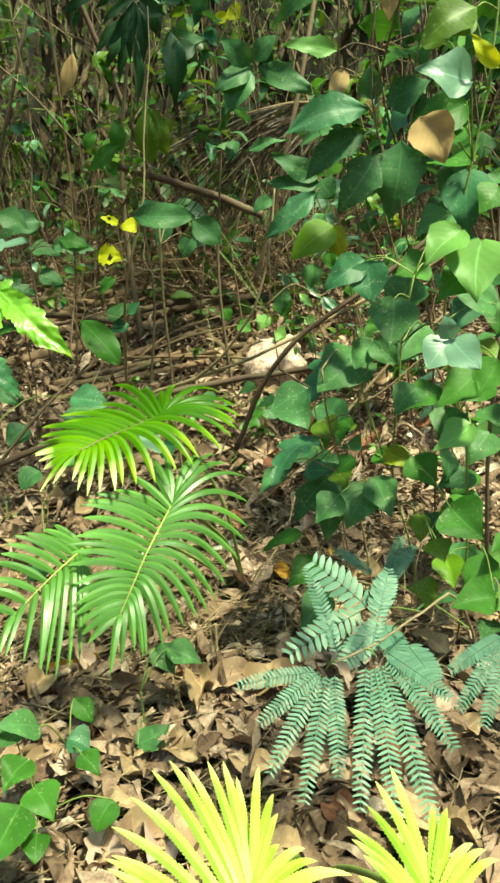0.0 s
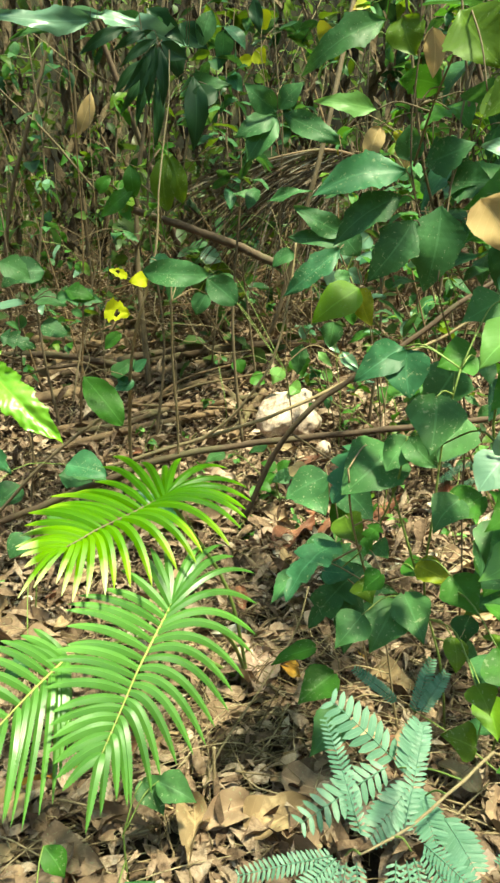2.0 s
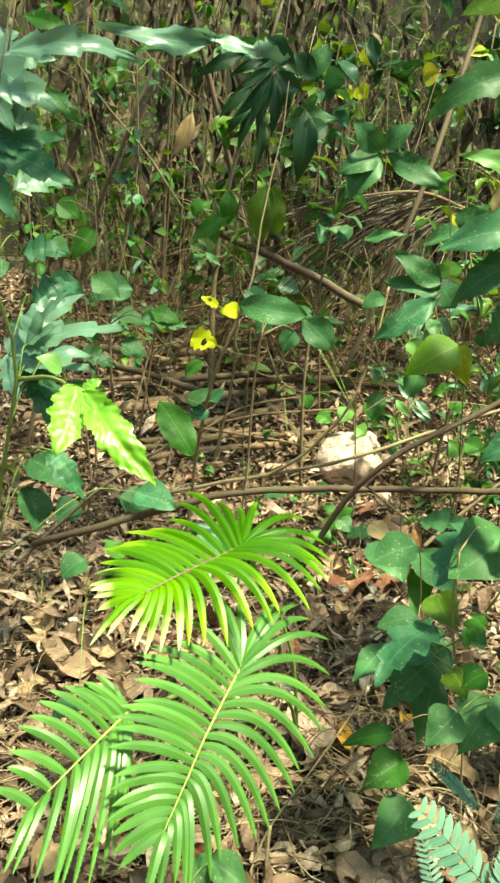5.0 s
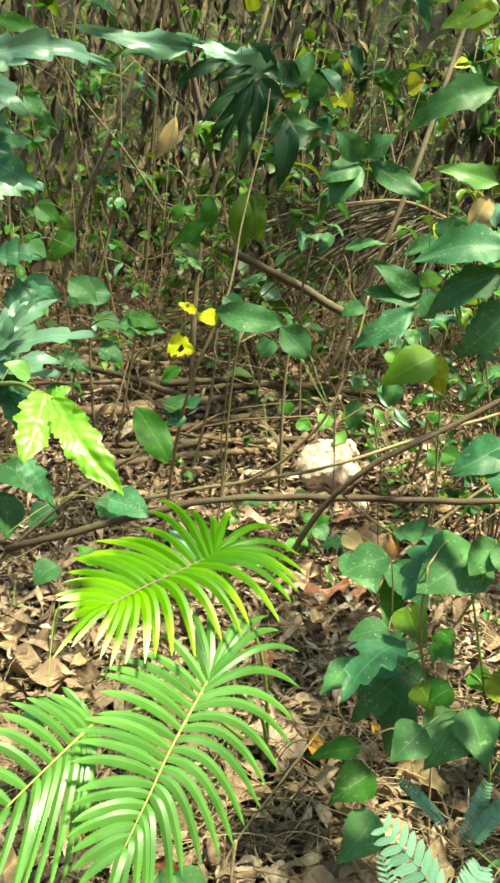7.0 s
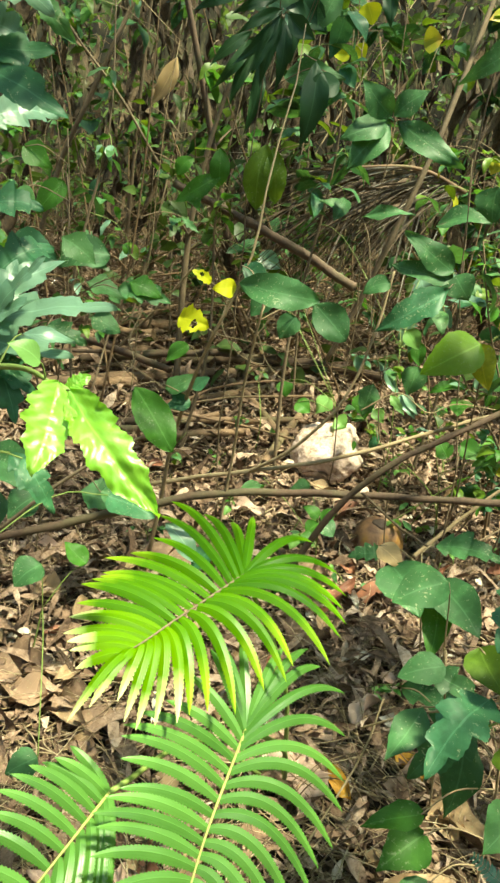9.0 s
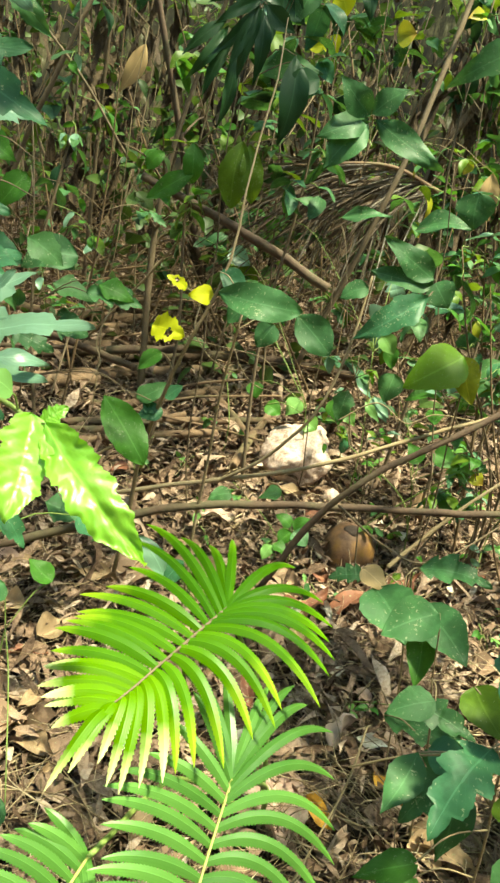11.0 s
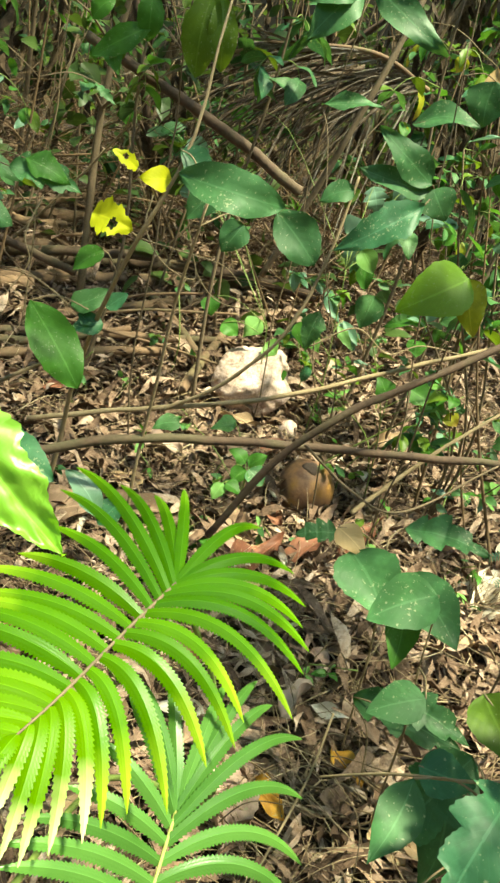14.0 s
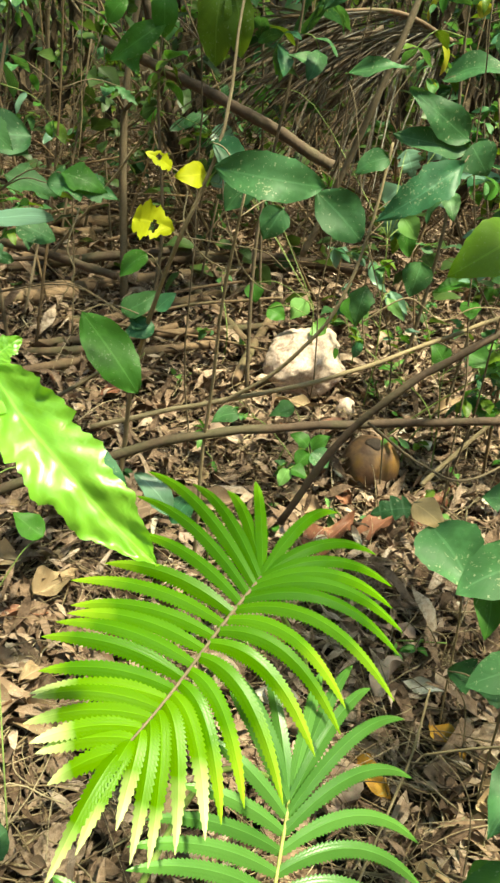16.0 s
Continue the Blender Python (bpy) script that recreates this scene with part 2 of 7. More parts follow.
# ---------------------------------------------------------------- mesh helpers
class Mesh:
    """Collects vertices, faces and uv, and becomes one mesh object."""

    def __init__(self):
        self.v, self.f, self.uv = [], [], []

    def grid(self, pts, uvs, closed=False):
        """pts[i][j]: rows of points, joined into quads."""
        o, n = len(self.v), len(pts[0])
        for row, urow in zip(pts, uvs):
            self.v += [tuple(p) for p in row]
            self.uv += list(urow)
        for i in range(len(pts) - 1):
            for j in range(n if closed else n - 1):
                k = (j + 1) % n
                self.f.append((o + i * n + j, o + i * n + k, o + (i + 1) * n + k, o + (i + 1) * n + j))

    def tube(self, pts, r0, r1, sides=7, knots=0.0, rng=random):
        pts = [Vector(p) for p in pts]
        rows, uvs = [], []
        side = None
        for i, p in enumerate(pts):
            d = (pts[min(i + 1, len(pts) - 1)] - pts[max(i - 1, 0)]).normalized()
            if side is None:
                side = d.orthogonal().normalized()
            side = (side - d * side.dot(d)).normalized()
            other = d.cross(side)
            w = i / (len(pts) - 1)
            r = (r0 + (r1 - r0) * w) * (1 + rng.uniform(-knots, knots))
            rows.append([p + (side * math.cos(a) + other * math.sin(a)) * r for a in (2 * math.pi * j / sides for j in range(sides))])
            uvs.append([(w, j / sides) for j in range(sides)])
        o = len(self.v)
        self.grid(rows, uvs, True)
        self.f.append(tuple(o + j for j in reversed(range(sides))))
        self.f.append(tuple(len(self.v) - sides + j for j in range(sides)))

    def make(self, name, material, base=(0, 0, 0), smooth=True):
        me = bpy.data.meshes.new(name)
        bx, by, bz = base
        me.from_pydata([(x - bx, y - by, z - bz) for x, y, z in self.v], [], self.f)
        layer = me.uv_layers.new(name="UVMap")
        idx = np.empty(len(me.loops), dtype=np.int32)
        me.loops.foreach_get("vertex_index", idx)
        layer.data.foreach_set("uv", np.array(self.uv, dtype=np.float32)[idx].ravel())
        if smooth:
            me.polygons.foreach_set("use_smooth", [True] * len(me.polygons))
        me.materials.append(material)
        return me


def curve(pts, n=12):
    """A smooth line through a few points."""
    pts = [Vector(p) for p in pts]
    if len(pts) == 2:
        return [pts[0].lerp(pts[1], i / n) for i in range(n + 1)]
    ext = [pts[0] * 2 - pts[1], *pts, pts[-1] * 2 - pts[-2]]
    out = []
    per = max(2, n // (len(pts) - 1))
    for k in range(len(pts) - 1):
        a, b, c, d = ext[k:k + 4]
        for i in range(per):
            t = i / per
            out.append(0.5 * ((2 * b) + (c - a) * t + (2 * a - 5 * b + 4 * c - d) * t * t + (3 * b - a - 3 * c + d) * t ** 3))
    out.append(pts[-1])
    return out


def thing(name, base, label, category, group="", kind=""):
    ob = new(name)
    ob.empty_display_size = 0.05
    ob.location = base
    return tagged(ob, label, category, group, kind)


def place_of(ob):
    p = Vector(ob.location)
    while ob.parent:
        ob = ob.parent
        p += Vector(ob.location)
    return p


def part(name, mesh, material, parent, label=""):
    """One mesh object under a thing or under a part; the mesh is given in world metres."""
    ob = new(name, mesh.make(name, material, place_of(parent)))
    ob.parent = parent
    if label:
        ob["label"] = label
    return ob


def single(name, mesh, material, base, label, category, group="", kind=""):
    ob = new(name, mesh.make(name, material, base))
    ob.location = base
    return tagged(ob, label, category, group, kind)


SHAPES = {
    "heart": lambda u: float(np.interp(u, (0, 0.05, 0.13, 0.24, 0.34, 0.45, 0.6, 0.76, 0.9, 1), (0.10, 0.50, 0.76, 0.95, 1.0, 0.86, 0.62, 0.36, 0.13, 0))),
    "ovate": lambda u: max(0, math.sin(math.pi * u ** 0.68)) ** 0.85,
    "elliptic": lambda u: max(0, math.sin(math.pi * u)) ** 0.72,
    "lance": lambda u: max(0, math.sin(math.pi * u ** 0.8)) ** 1.15,
    "wavy": lambda u: float(np.interp(u, (0, 0.06, 0.16, 0.27, 0.36, 0.40, 0.47, 0.58, 0.66, 0.70, 0.82, 0.93, 1), (0.04, 0.22, 0.62, 0.86, 1.0, 0.84, 0.78, 0.72, 0.68, 0.54, 0.35, 0.13, 0))) * (1 + 0.07 * (0.5 - (u * 15) % 1)),
    "lobed": lambda u: max(0, math.sin(math.pi * u ** 0.72)) ** 0.8 * (0.50 + 0.50 * ((u * 3.6 + 0.25) % 1) ** 0.9) * (1 + 0.10 * ((u * 17) % 1 - 0.5)),
    "ragged": lambda u: max(0, math.sin(math.pi * u ** 0.68)) ** 0.7 * (1 + 0.16 * math.sin(u * 23) + 0.08 * math.sin(u * 57)),
    "corrug": lambda u: max(0, math.sin(math.pi * u ** 0.8)) ** 0.7 * (1 + 0.07 * math.sin(u * 27) + 0.20 * ((u * 5.3) % 1 - 0.5) + 0.10 * ((u * 19) % 1 - 0.5)),
}


def blade(m, base, tip, width, turn, shape="ovate", rng=random, nu=10, nv=4, droop=0.12, fold=0.25, ripple=0.03):
    """One leaf blade from base to tip, width metres broad, its face turned about its length by so many degrees from face-up."""
    base, tip = Vector(base), Vector(tip)
    a = (tip - base)
    length = a.length
    a.normalize()
    up = Vector((0, 0, 1)) if abs(a.z) < 0.95 else Vector((0, -1, 0))
    n = (up - a * a.dot(up)).normalized()
    n = Matrix.Rotation(radians(turn), 3, a) @ n
    s = a.cross(n)
    prof = SHAPES[shape]
    phase = rng.uniform(0, 6.3)
    if shape in ("lobed", "wavy") and nu > 6:
        nu = 44
    rows, uvs = [], []
    arch = droop * length
    bend = rng.uniform(-0.07, 0.07) * length
    for i in range(nu + 1):
        u = i / nu
        hw = prof(u) * width * 0.5 * (1 + 0.025 * math.sin(u * 27 + phase) + 0.018 * math.sin(u * 53 + 2 * phase))
        back = 0.05 * length if shape == "heart" else 0.0
        row, urow = [], []
        for j in range(nv + 1):
            v = 2 * j / nv - 1
            x = u * length - back * abs(v) ** 1.5 * (1 - u) ** 3
            z = arch * (math.sin(math.pi * u) * 0.9) + fold * abs(v) * hw * (1 - 0.4 * u) + ripple * length * math.sin(u * 9 + phase + 2 * v) * abs(v)
            if shape == "corrug":
                z += 0.007 * length * math.sin(u * 48 - abs(v) * 9) * (0.3 + abs(v)) + 0.018 * length * noise.noise((u * 6 + phase, v * 2.2, phase)) + 0.006 * length * noise.noise((u * 15, v * 5 + phase, 4)) + 0.04 * length * v * math.sin(u * 5 + phase)
            if shape == "lobed":
                z += 0.006 * length * math.sin(u * 22)
            row.append(base + a * x + s * (hw * v + 4 * bend * u * (1 - u)) + n * (z - fold * hw * 0.4))
            urow.append((u, v * 0.5 + 0.5))
        rows.append(row)
        uvs.append(urow)
    first = len(m.f)
    m.grid(rows, uvs)
    if shape == "ragged":
        gone = [first + i * nv + j for i in range(nu) for j in range(nv) if ((i + 0.5) / nu - 0.55) ** 2 * 3 + ((j + 0.5) / nv - 0.62) ** 2 < 0.035]
        for k in reversed(gone):
            del m.f[k]


def palmate(m, base, tip, width, turn, rng):
    """A hand-shaped leaf: five pointed lobes that run together round its base."""
    base, tip = Vector(base), Vector(tip)
    a = tip - base
    length = a.length
    a.normalize()
    n = (Vector((0, 0, 1)) - a * a.z).normalized()
    n = Matrix.Rotation(radians(turn), 3, a) @ n
    for angle, size in ((0, 1.0), (34, 0.82), (-34, 0.82), (72, 0.55), (-72, 0.55)):
        d = Matrix.Rotation(radians(angle + rng.gauss(0, 4)), 3, n) @ a
        blade(m, base + n * (0.0006 * abs(angle) / 34), base + d * (length * size) - n * (0.08 * length * size * rng.random()), width * (0.25 + 0.2 * size), turn, "lobed", rng, nu=20, nv=4, droop=0.06, fold=0.16, ripple=0.02)


# ---------------------------------------------------------------- ground
PROFILE_Y = [-60, -3, 1.0, 1.45, 1.95, 2.75, 3.36, 3.75, 4.5, 5.3, 7.0, 10.0, 20.0, 60.0]
PROFILE_Z = [0.0, 0.0, 0.0, -0.01, -0.09, -0.03, 0.06, 0.20, 0.42, 0.58, 0.80, 1.0, 1.15, 1.2]


def ground_z(x, y):
    z = float(np.interp(y, PROFILE_Y, PROFILE_Z)) * 0.5 + 0.25 * float(np.interp(y - 0.2, PROFILE_Y, PROFILE_Z)) + 0.25 * float(np.interp(y + 0.2, PROFILE_Y, PROFILE_Z))
    return z + 0.05 * noise.noise((x * 0.9, y * 0.9, 3.1)) + 0.02 * noise.noise((x * 4, y * 4, 7.7))


def build_ground():
    xs = [-60, -30, -15, -8, -5.5] + [-4 + 0.08 * i for i in range(101)] + [5.5, 8, 15, 30, 60]
    ys = [-60, -30, -12, -6, -3] + [-1.5 + 0.08 * i for i in range(126)] + [9.5, 11, 14, 20, 35, 60]
    m = Mesh()
    m.grid([[(x, y, ground_z(x, y)) for x in xs] for y in ys], [[(x, y) for x in xs] for y in ys])
    return single("ground", m, SOIL, (0, 0, 0), "dark forest soil under a layer of dead leaves", "ground", kind="structure")


build_ground()


def build_litter():
    """The carpet of dead leaves: curled blades, thickest where the ground is near."""
    rng = random.Random(11)
    m = Mesh()
    spots = []
    for i in range(38000):
        y = 0.4 + 8.4 * rng.random() ** 1.35
        half = 0.9 + 0.42 * y
        spots.append((rng.uniform(-half, half), y))
    for x, y in spots:
        big = rng.random()
        length = rng.uniform(0.025, 0.07) if big < 0.86 else rng.uniform(0.07, 0.13)
        slim = min(1.0, max(0.0, (y - 1.7) / 0.8))
        length *= 1.15 + 0.6 * slim
        ang = rng.uniform(0, 2 * math.pi)
        tilt = rng.gauss(0.0, 0.42)
        z = ground_z(x, y) + rng.uniform(0.004, 0.05)
        d = Vector((math.cos(ang) * math.cos(tilt), math.sin(ang) * math.cos(tilt), math.sin(tilt))) * length
        c = Vector((x, y, z + abs(d.z) * 0.4))
        blade(m, c - d * 0.5, c + d * 0.5, length * rng.uniform(0.10, 0.36 - 0.14 * slim), rng.gauss(0, 30), rng.choice(("elliptic", "lance", "lance")), rng,
              nu=6, nv=2, droop=rng.uniform(-0.25, 0.4), fold=rng.uniform(-0.5, 0.9), ripple=0.05)
    for i in range(2600):
        y = 0.3 + 8.2 * rng.random() ** 2.3
        half = 0.95 + 0.45 * y
        x = rng.uniform(-half, half)
        length = rng.uniform(0.07, 0.14)
        ang, tilt = rng.uniform(0, 2 * math.pi), rng.gauss(0, 0.28)
        d = Vector((math.cos(ang) * math.cos(tilt), math.sin(ang) * math.cos(tilt), math.sin(tilt))) * length
        c = Vector((x, y, ground_z(x, y) + rng.uniform(0.004, 0.05)))
        blade(m, c - d * 0.5, c + d * 0.5, length * rng.uniform(0.4, 0.75), rng.gauss(0, 14), rng.choice(("ovate", "ragged", "wavy", "lobed", "lance")), rng,
              nu=10, nv=4, droop=rng.uniform(-0.15, 0.3), fold=rng.uniform(-0.3, 1.0), ripple=0.07)
    for i in range(11000):
        y = rng.uniform(2.5, 8.0)
        half = 0.6 + 0.42 * y
        x = rng.uniform(-half, half)
        length = rng.uniform(0.04, 0.13)
        ang, tilt = rng.uniform(0, 2 * math.pi), rng.gauss(0.1, 0.4)
        d = Vector((math.cos(ang) * math.cos(tilt), math.sin(ang) * math.cos(tilt), math.sin(tilt))) * length
        c = Vector((x, y, ground_z(x, y) + rng.uniform(0.008, 0.045)))
        blade(m, c - d * 0.5, c + d * 0.5, length * rng.uniform(0.08, 0.34), rng.gauss(0, 40), rng.choice(("lance", "elliptic")), rng,
              nu=4, nv=2, droop=rng.uniform(-0.2, 0.35), fold=rng.uniform(-0.6, 0.9), ripple=0.1)
    for i in range(42000):
        x, y = rng.uniform(-6, 6), rng.uniform(-3.5, 9)
        if (x / 6) ** 2 + ((y - 2.75) / 6.25) ** 2 > rng.uniform(0.6, 1) or (y > 0.4 and abs(x) < 0.8 + 0.4 * y):
            continue
        length = rng.uniform(0.04, 0.12)
        ang, tilt = rng.uniform(0, 2 * math.pi), rng.gauss(0, 0.2)
        d = Vector((math.cos(ang) * math.cos(tilt), math.sin(ang) * math.cos(tilt), math.sin(tilt))) * length
        c = Vector((x, y, ground_z(x, y) + rng.uniform(0.004, 0.03)))
        blade(m, c - d * 0.5, c + d * 0.5, length * rng.uniform(0.2, 0.5), rng.gauss(0, 35), rng.choice(("ovate", "lance", "elliptic")), rng,
              nu=3, nv=2, droop=rng.uniform(-0.2, 0.35), fold=rng.uniform(-0.6, 0.9), ripple=0.1)
    single("leaf_litter", m, LITTER, (0, 0, 0), "deep carpet of curled brown and tan dead leaves", "leaf litter", kind="stuff")
    m = Mesh()
    for i in range(5200):
        y = 0.6 + 6.4 * rng.random() ** 1.5
        half = 0.9 + 0.42 * y
        x = rng.uniform(-half, half)
        length = rng.uniform(0.06, 0.32)
        ang = rng.gauss(0.3, 0.9)
        rise = rng.gauss(0.0, 0.16)
        z = ground_z(x, y) + rng.uniform(0.01, 0.045)
        d = Vector((math.cos(ang), math.sin(ang), rise)) * length
        c = Vector((x, y, z))
        bend = Vector((rng.gauss(0, 0.1), rng.gauss(0, 0.1), rng.uniform(0, 0.12))) * length
        m.tube(curve([c - d * 0.5, c + bend, c + d * 0.5], 4), rng.uniform(0.0012, 0.0038), 0.001, 4)
    for i in range(9000):
        y = 1.3 + 5.2 * rng.random() ** 1.2
        half = 0.9 + 0.42 * y
        x = rng.uniform(-half, half)
        length = rng.uniform(0.03, 0.13)
        ang = rng.uniform(0, 2 * math.pi)
        d = Vector((math.cos(ang), math.sin(ang), rng.gauss(0.05, 0.3))) * length
        c = Vector((x, y, ground_z(x, y) + rng.uniform(0.015, 0.05)))
        m.tube(curve([c - d * 0.5, c + Vector((rng.gauss(0, 0.12), rng.gauss(0, 0.12), 0.06)) * length, c + d * 0.5], 4), rng.uniform(0.0008, 0.0024), 0.0007, 3)
    for i in range(2000):
        y = 1.6 + 4.6 * rng.random() ** 1.3
        half = 0.8 + 0.42 * y
        x = rng.uniform(-half, half)
        length = rng.uniform(0.15, 0.45)
        ang = rng.uniform(0, 2 * math.pi)
        d = Vector((math.cos(ang), math.sin(ang), rng.gauss(0.12, 0.25))) * length
        c = Vector((x, y, ground_z(x, y) + rng.uniform(0.03, 0.08)))
        kink = Vector((rng.gauss(0, 0.16), rng.gauss(0, 0.16), rng.uniform(0.02, 0.2))) * length
        m.tube(curve([c - d * 0.5, c + kink, c + d * 0.5], 8), rng.uniform(0.0010, 0.0026), 0.0006, 4)
    single("twig_litter", m, STRAW, (0, 0, 0), "thin dry twigs and straw strewn over dead leaves", "twigs", kind="stuff")


build_litter()


# ---------------------------------------------------------------- fronds
def frond(plant, rachis_pts, left, right, counts, width, mats, rng, label="", drop_from=None, up=(0, -0.4, 1), rib=None):
    """A stiff feather leaf: a rachis with toothed, arching leaflets that fan out at its base and lean forward towards its end.
    left and right: how far the leaflets of each side reach, from the base of the frond to its end."""
    line = curve(rachis_pts, 24)
    m = Mesh()
    m.tube(line, 0.0028, 0.0012, 6)
    rachis = part("frond", m, rib or RACHIS, plant, label)
    total = len(line) - 1
    up0 = Vector(up)
    for reach, count in ((left, counts[0]), (right, counts[1])):
        ends = [Vector(p) for p in reach]
        for k in range(count):
            w = k / (count - 1)
            s = max(0.0, w * 1.06 - 0.06) ** 1.35 * 0.99
            p = s * total
            i = min(int(p), total - 1)
            at = line[i].lerp(line[i + 1], p - i)
            q = w * (len(ends) - 1)
            j = min(int(q), len(ends) - 2)
            end = ends[j].lerp(ends[j + 1], q - j) + Vector((rng.gauss(0, 0.006), rng.gauss(0, 0.006), rng.gauss(0, 0.006)))
            L = (end - at).length
            bow = at.lerp(end, 0.5) + Vector((0, 0, 1)) * ((0.20 if reach is left else 0.34) * L) + (line[max(0, i - 2)] - line[min(total, i + 2)]).normalized() * ((0.04 if reach is left else 0.18) * L * min(1, 3 * w))
            leaf = Mesh()
            tw = (0.22 if reach is left else -0.22) + rng.gauss(0, 0.12)
            teeth = max(14, round(L / 0.0056))
            us = [(q + (0.0, 0.8)[h]) / teeth for q in range(teeth) for h in (0, 1)] + [1.0]
            for sign, lie in ((-1, 0.42 + tw), (1, 0.42 - tw)):
                rows, uvs = [], []
                for q, u in enumerate(us):
                    c = at * (1 - u) ** 2 + bow * (2 * u * (1 - u)) + end * u ** 2
                    tan = ((bow - at) * (1 - u) + (end - bow) * u).normalized()
                    wv = tan.cross(up0).normalized()
                    nn = wv.cross(tan).normalized()
                    hw = width * 0.5 * (0.55 + 0.45 * min(1, u * 4)) * (1 - u ** 5) ** 0.8 * (1.0 - 0.2 * u)
                    hw *= 1.13 if q % 2 else 0.85
                    pair = [c, c + wv * (0.55 * hw * sign) - nn * (0.5 * hw * lie), c + wv * (hw * sign) - nn * (hw * lie)]
                    flat = [(u, 0.5), (u, 0.5 + 0.27 * sign), (u, 0.5 + 0.5 * sign)]
                    rows.append(pair[::sign])
                    uvs.append(flat[::sign])
                leaf.grid(rows, uvs)
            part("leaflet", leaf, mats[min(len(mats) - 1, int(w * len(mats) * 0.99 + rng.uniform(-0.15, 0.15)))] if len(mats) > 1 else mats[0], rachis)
    if drop_from:
        m = Mesh()
        m.tube(curve(drop_from + [rachis_pts[0]], 10), 0.006, 0.005, 6)
        part("petiole", m, STEM_GREEN, plant)


RACHIS_A = [(-0.164, 1.856, 0.623), (-0.227, 1.734, 0.625), (-0.279, 1.619, 0.634), (-0.308, 1.567, 0.631), (-0.337, 1.519, 0.629)]
LEFT_A = [(-0.151, 2.142, 0.632), (-0.248, 2.125, 0.628), (-0.375, 2.115, 0.655), (-0.362, 1.942, 0.633), (-0.431, 1.798, 0.646), (-0.430, 1.734, 0.645), (-0.434, 1.697, 0.648), (-0.438, 1.638, 0.643), (-0.447, 1.592, 0.626), (-0.444, 1.559, 0.621), (-0.434, 1.535, 0.610), (-0.404, 1.502, 0.602)]
RIGHT_A = [(-0.022, 2.044, 0.624), (0.057, 1.928, 0.595), (0.032, 1.841, 0.585), (0.035, 1.771, 0.582), (0.004, 1.690, 0.570), (-0.068, 1.665, 0.546), (-0.102, 1.608, 0.538), (-0.166, 1.532, 0.539), (-0.216, 1.509, 0.539), (-0.254, 1.482, 0.541), (-0.295, 1.463, 0.551), (-0.313, 1.456, 0.558), (-0.357, 1.457, 0.581), (-0.391, 1.414, 0.585)]
RACHIS_B = [(-0.127, 1.613, 0.452), (-0.170, 1.438, 0.410), (-0.190, 1.329, 0.384), (-0.209, 1.238, 0.357)]
LEFT_B = [(-0.156, 1.762, 0.536), (-0.211, 1.711, 0.544), (-0.267, 1.601, 0.509), (-0.319, 1.501, 0.526), (-0.328, 1.466, 0.509), (-0.321, 1.415, 0.479), (-0.326, 1.375, 0.459), (-0.324, 1.336, 0.436), (-0.311, 1.276, 0.400), (-0.307, 1.249, 0.379), (-0.286, 1.219, 0.350), (-0.268, 1.184, 0.333)]
RIGHT_B = [(-0.080, 1.777, 0.521), (0.004, 1.781, 0.512), (0.064, 1.730, 0.446), (0.070, 1.606, 0.367), (0.044, 1.503, 0.337), (0.016, 1.459, 0.328), (-0.021, 1.382, 0.296), (-0.051, 1.335, 0.289), (-0.087, 1.296, 0.281), (-0.130, 1.251, 0.270), (-0.169, 1.199, 0.269), (-0.193, 1.203, 0.296), (-0.225, 1.132, 0.277)]
RACHIS_C = [(-0.334, 1.474, 0.404), (-0.376, 1.354, 0.399), (-0.429, 1.232, 0.376)]
LEFT_C = [(-0.406, 1.500, 0.451), (-0.445, 1.447, 0.470), (-0.477, 1.384, 0.474), (-0.491, 1.303, 0.442), (-0.492, 1.223, 0.407)]
RIGHT_C = [(-0.299, 1.357, 0.312), (-0.294, 1.284, 0.269), (-0.318, 1.215, 0.235), (-0.351, 1.182, 0.261), (-0.370, 1.163, 0.280), (-0.400, 1.139, 0.317), (-0.436, 1.124, 0.354)]
RACHIS_D = [(0.075, 0.581, 0.360), (0.056, 0.505, 0.379), (0.037, 0.425, 0.398)]
LEFT_D = [(0.049, 0.733, 0.394), (0.021, 0.749, 0.415), (-0.059, 0.722, 0.432), (-0.107, 0.617, 0.425), (-0.099, 0.557, 0.425), (-0.081, 0.497, 0.423)]
RIGHT_D = [(0.088, 0.741, 0.401), (0.121, 0.655, 0.370), (0.179, 0.601, 0.378), (0.224, 0.544, 0.387), (0.201, 0.475, 0.395)]
RACHIS_E = [(0.287, 0.563, 0.361), (0.268, 0.486, 0.376), (0.246, 0.417, 0.398)]
LEFT_E = [(0.281, 0.750, 0.396), (0.193, 0.664, 0.382), (0.204, 0.599, 0.378), (0.173, 0.542, 0.393), (0.165, 0.478, 0.394)]
RIGHT_E = [(0.324, 0.694, 0.377), (0.327, 0.654, 0.368), (0.370, 0.598, 0.385), (0.381, 0.535, 0.390), (0.362, 0.467, 0.398)]


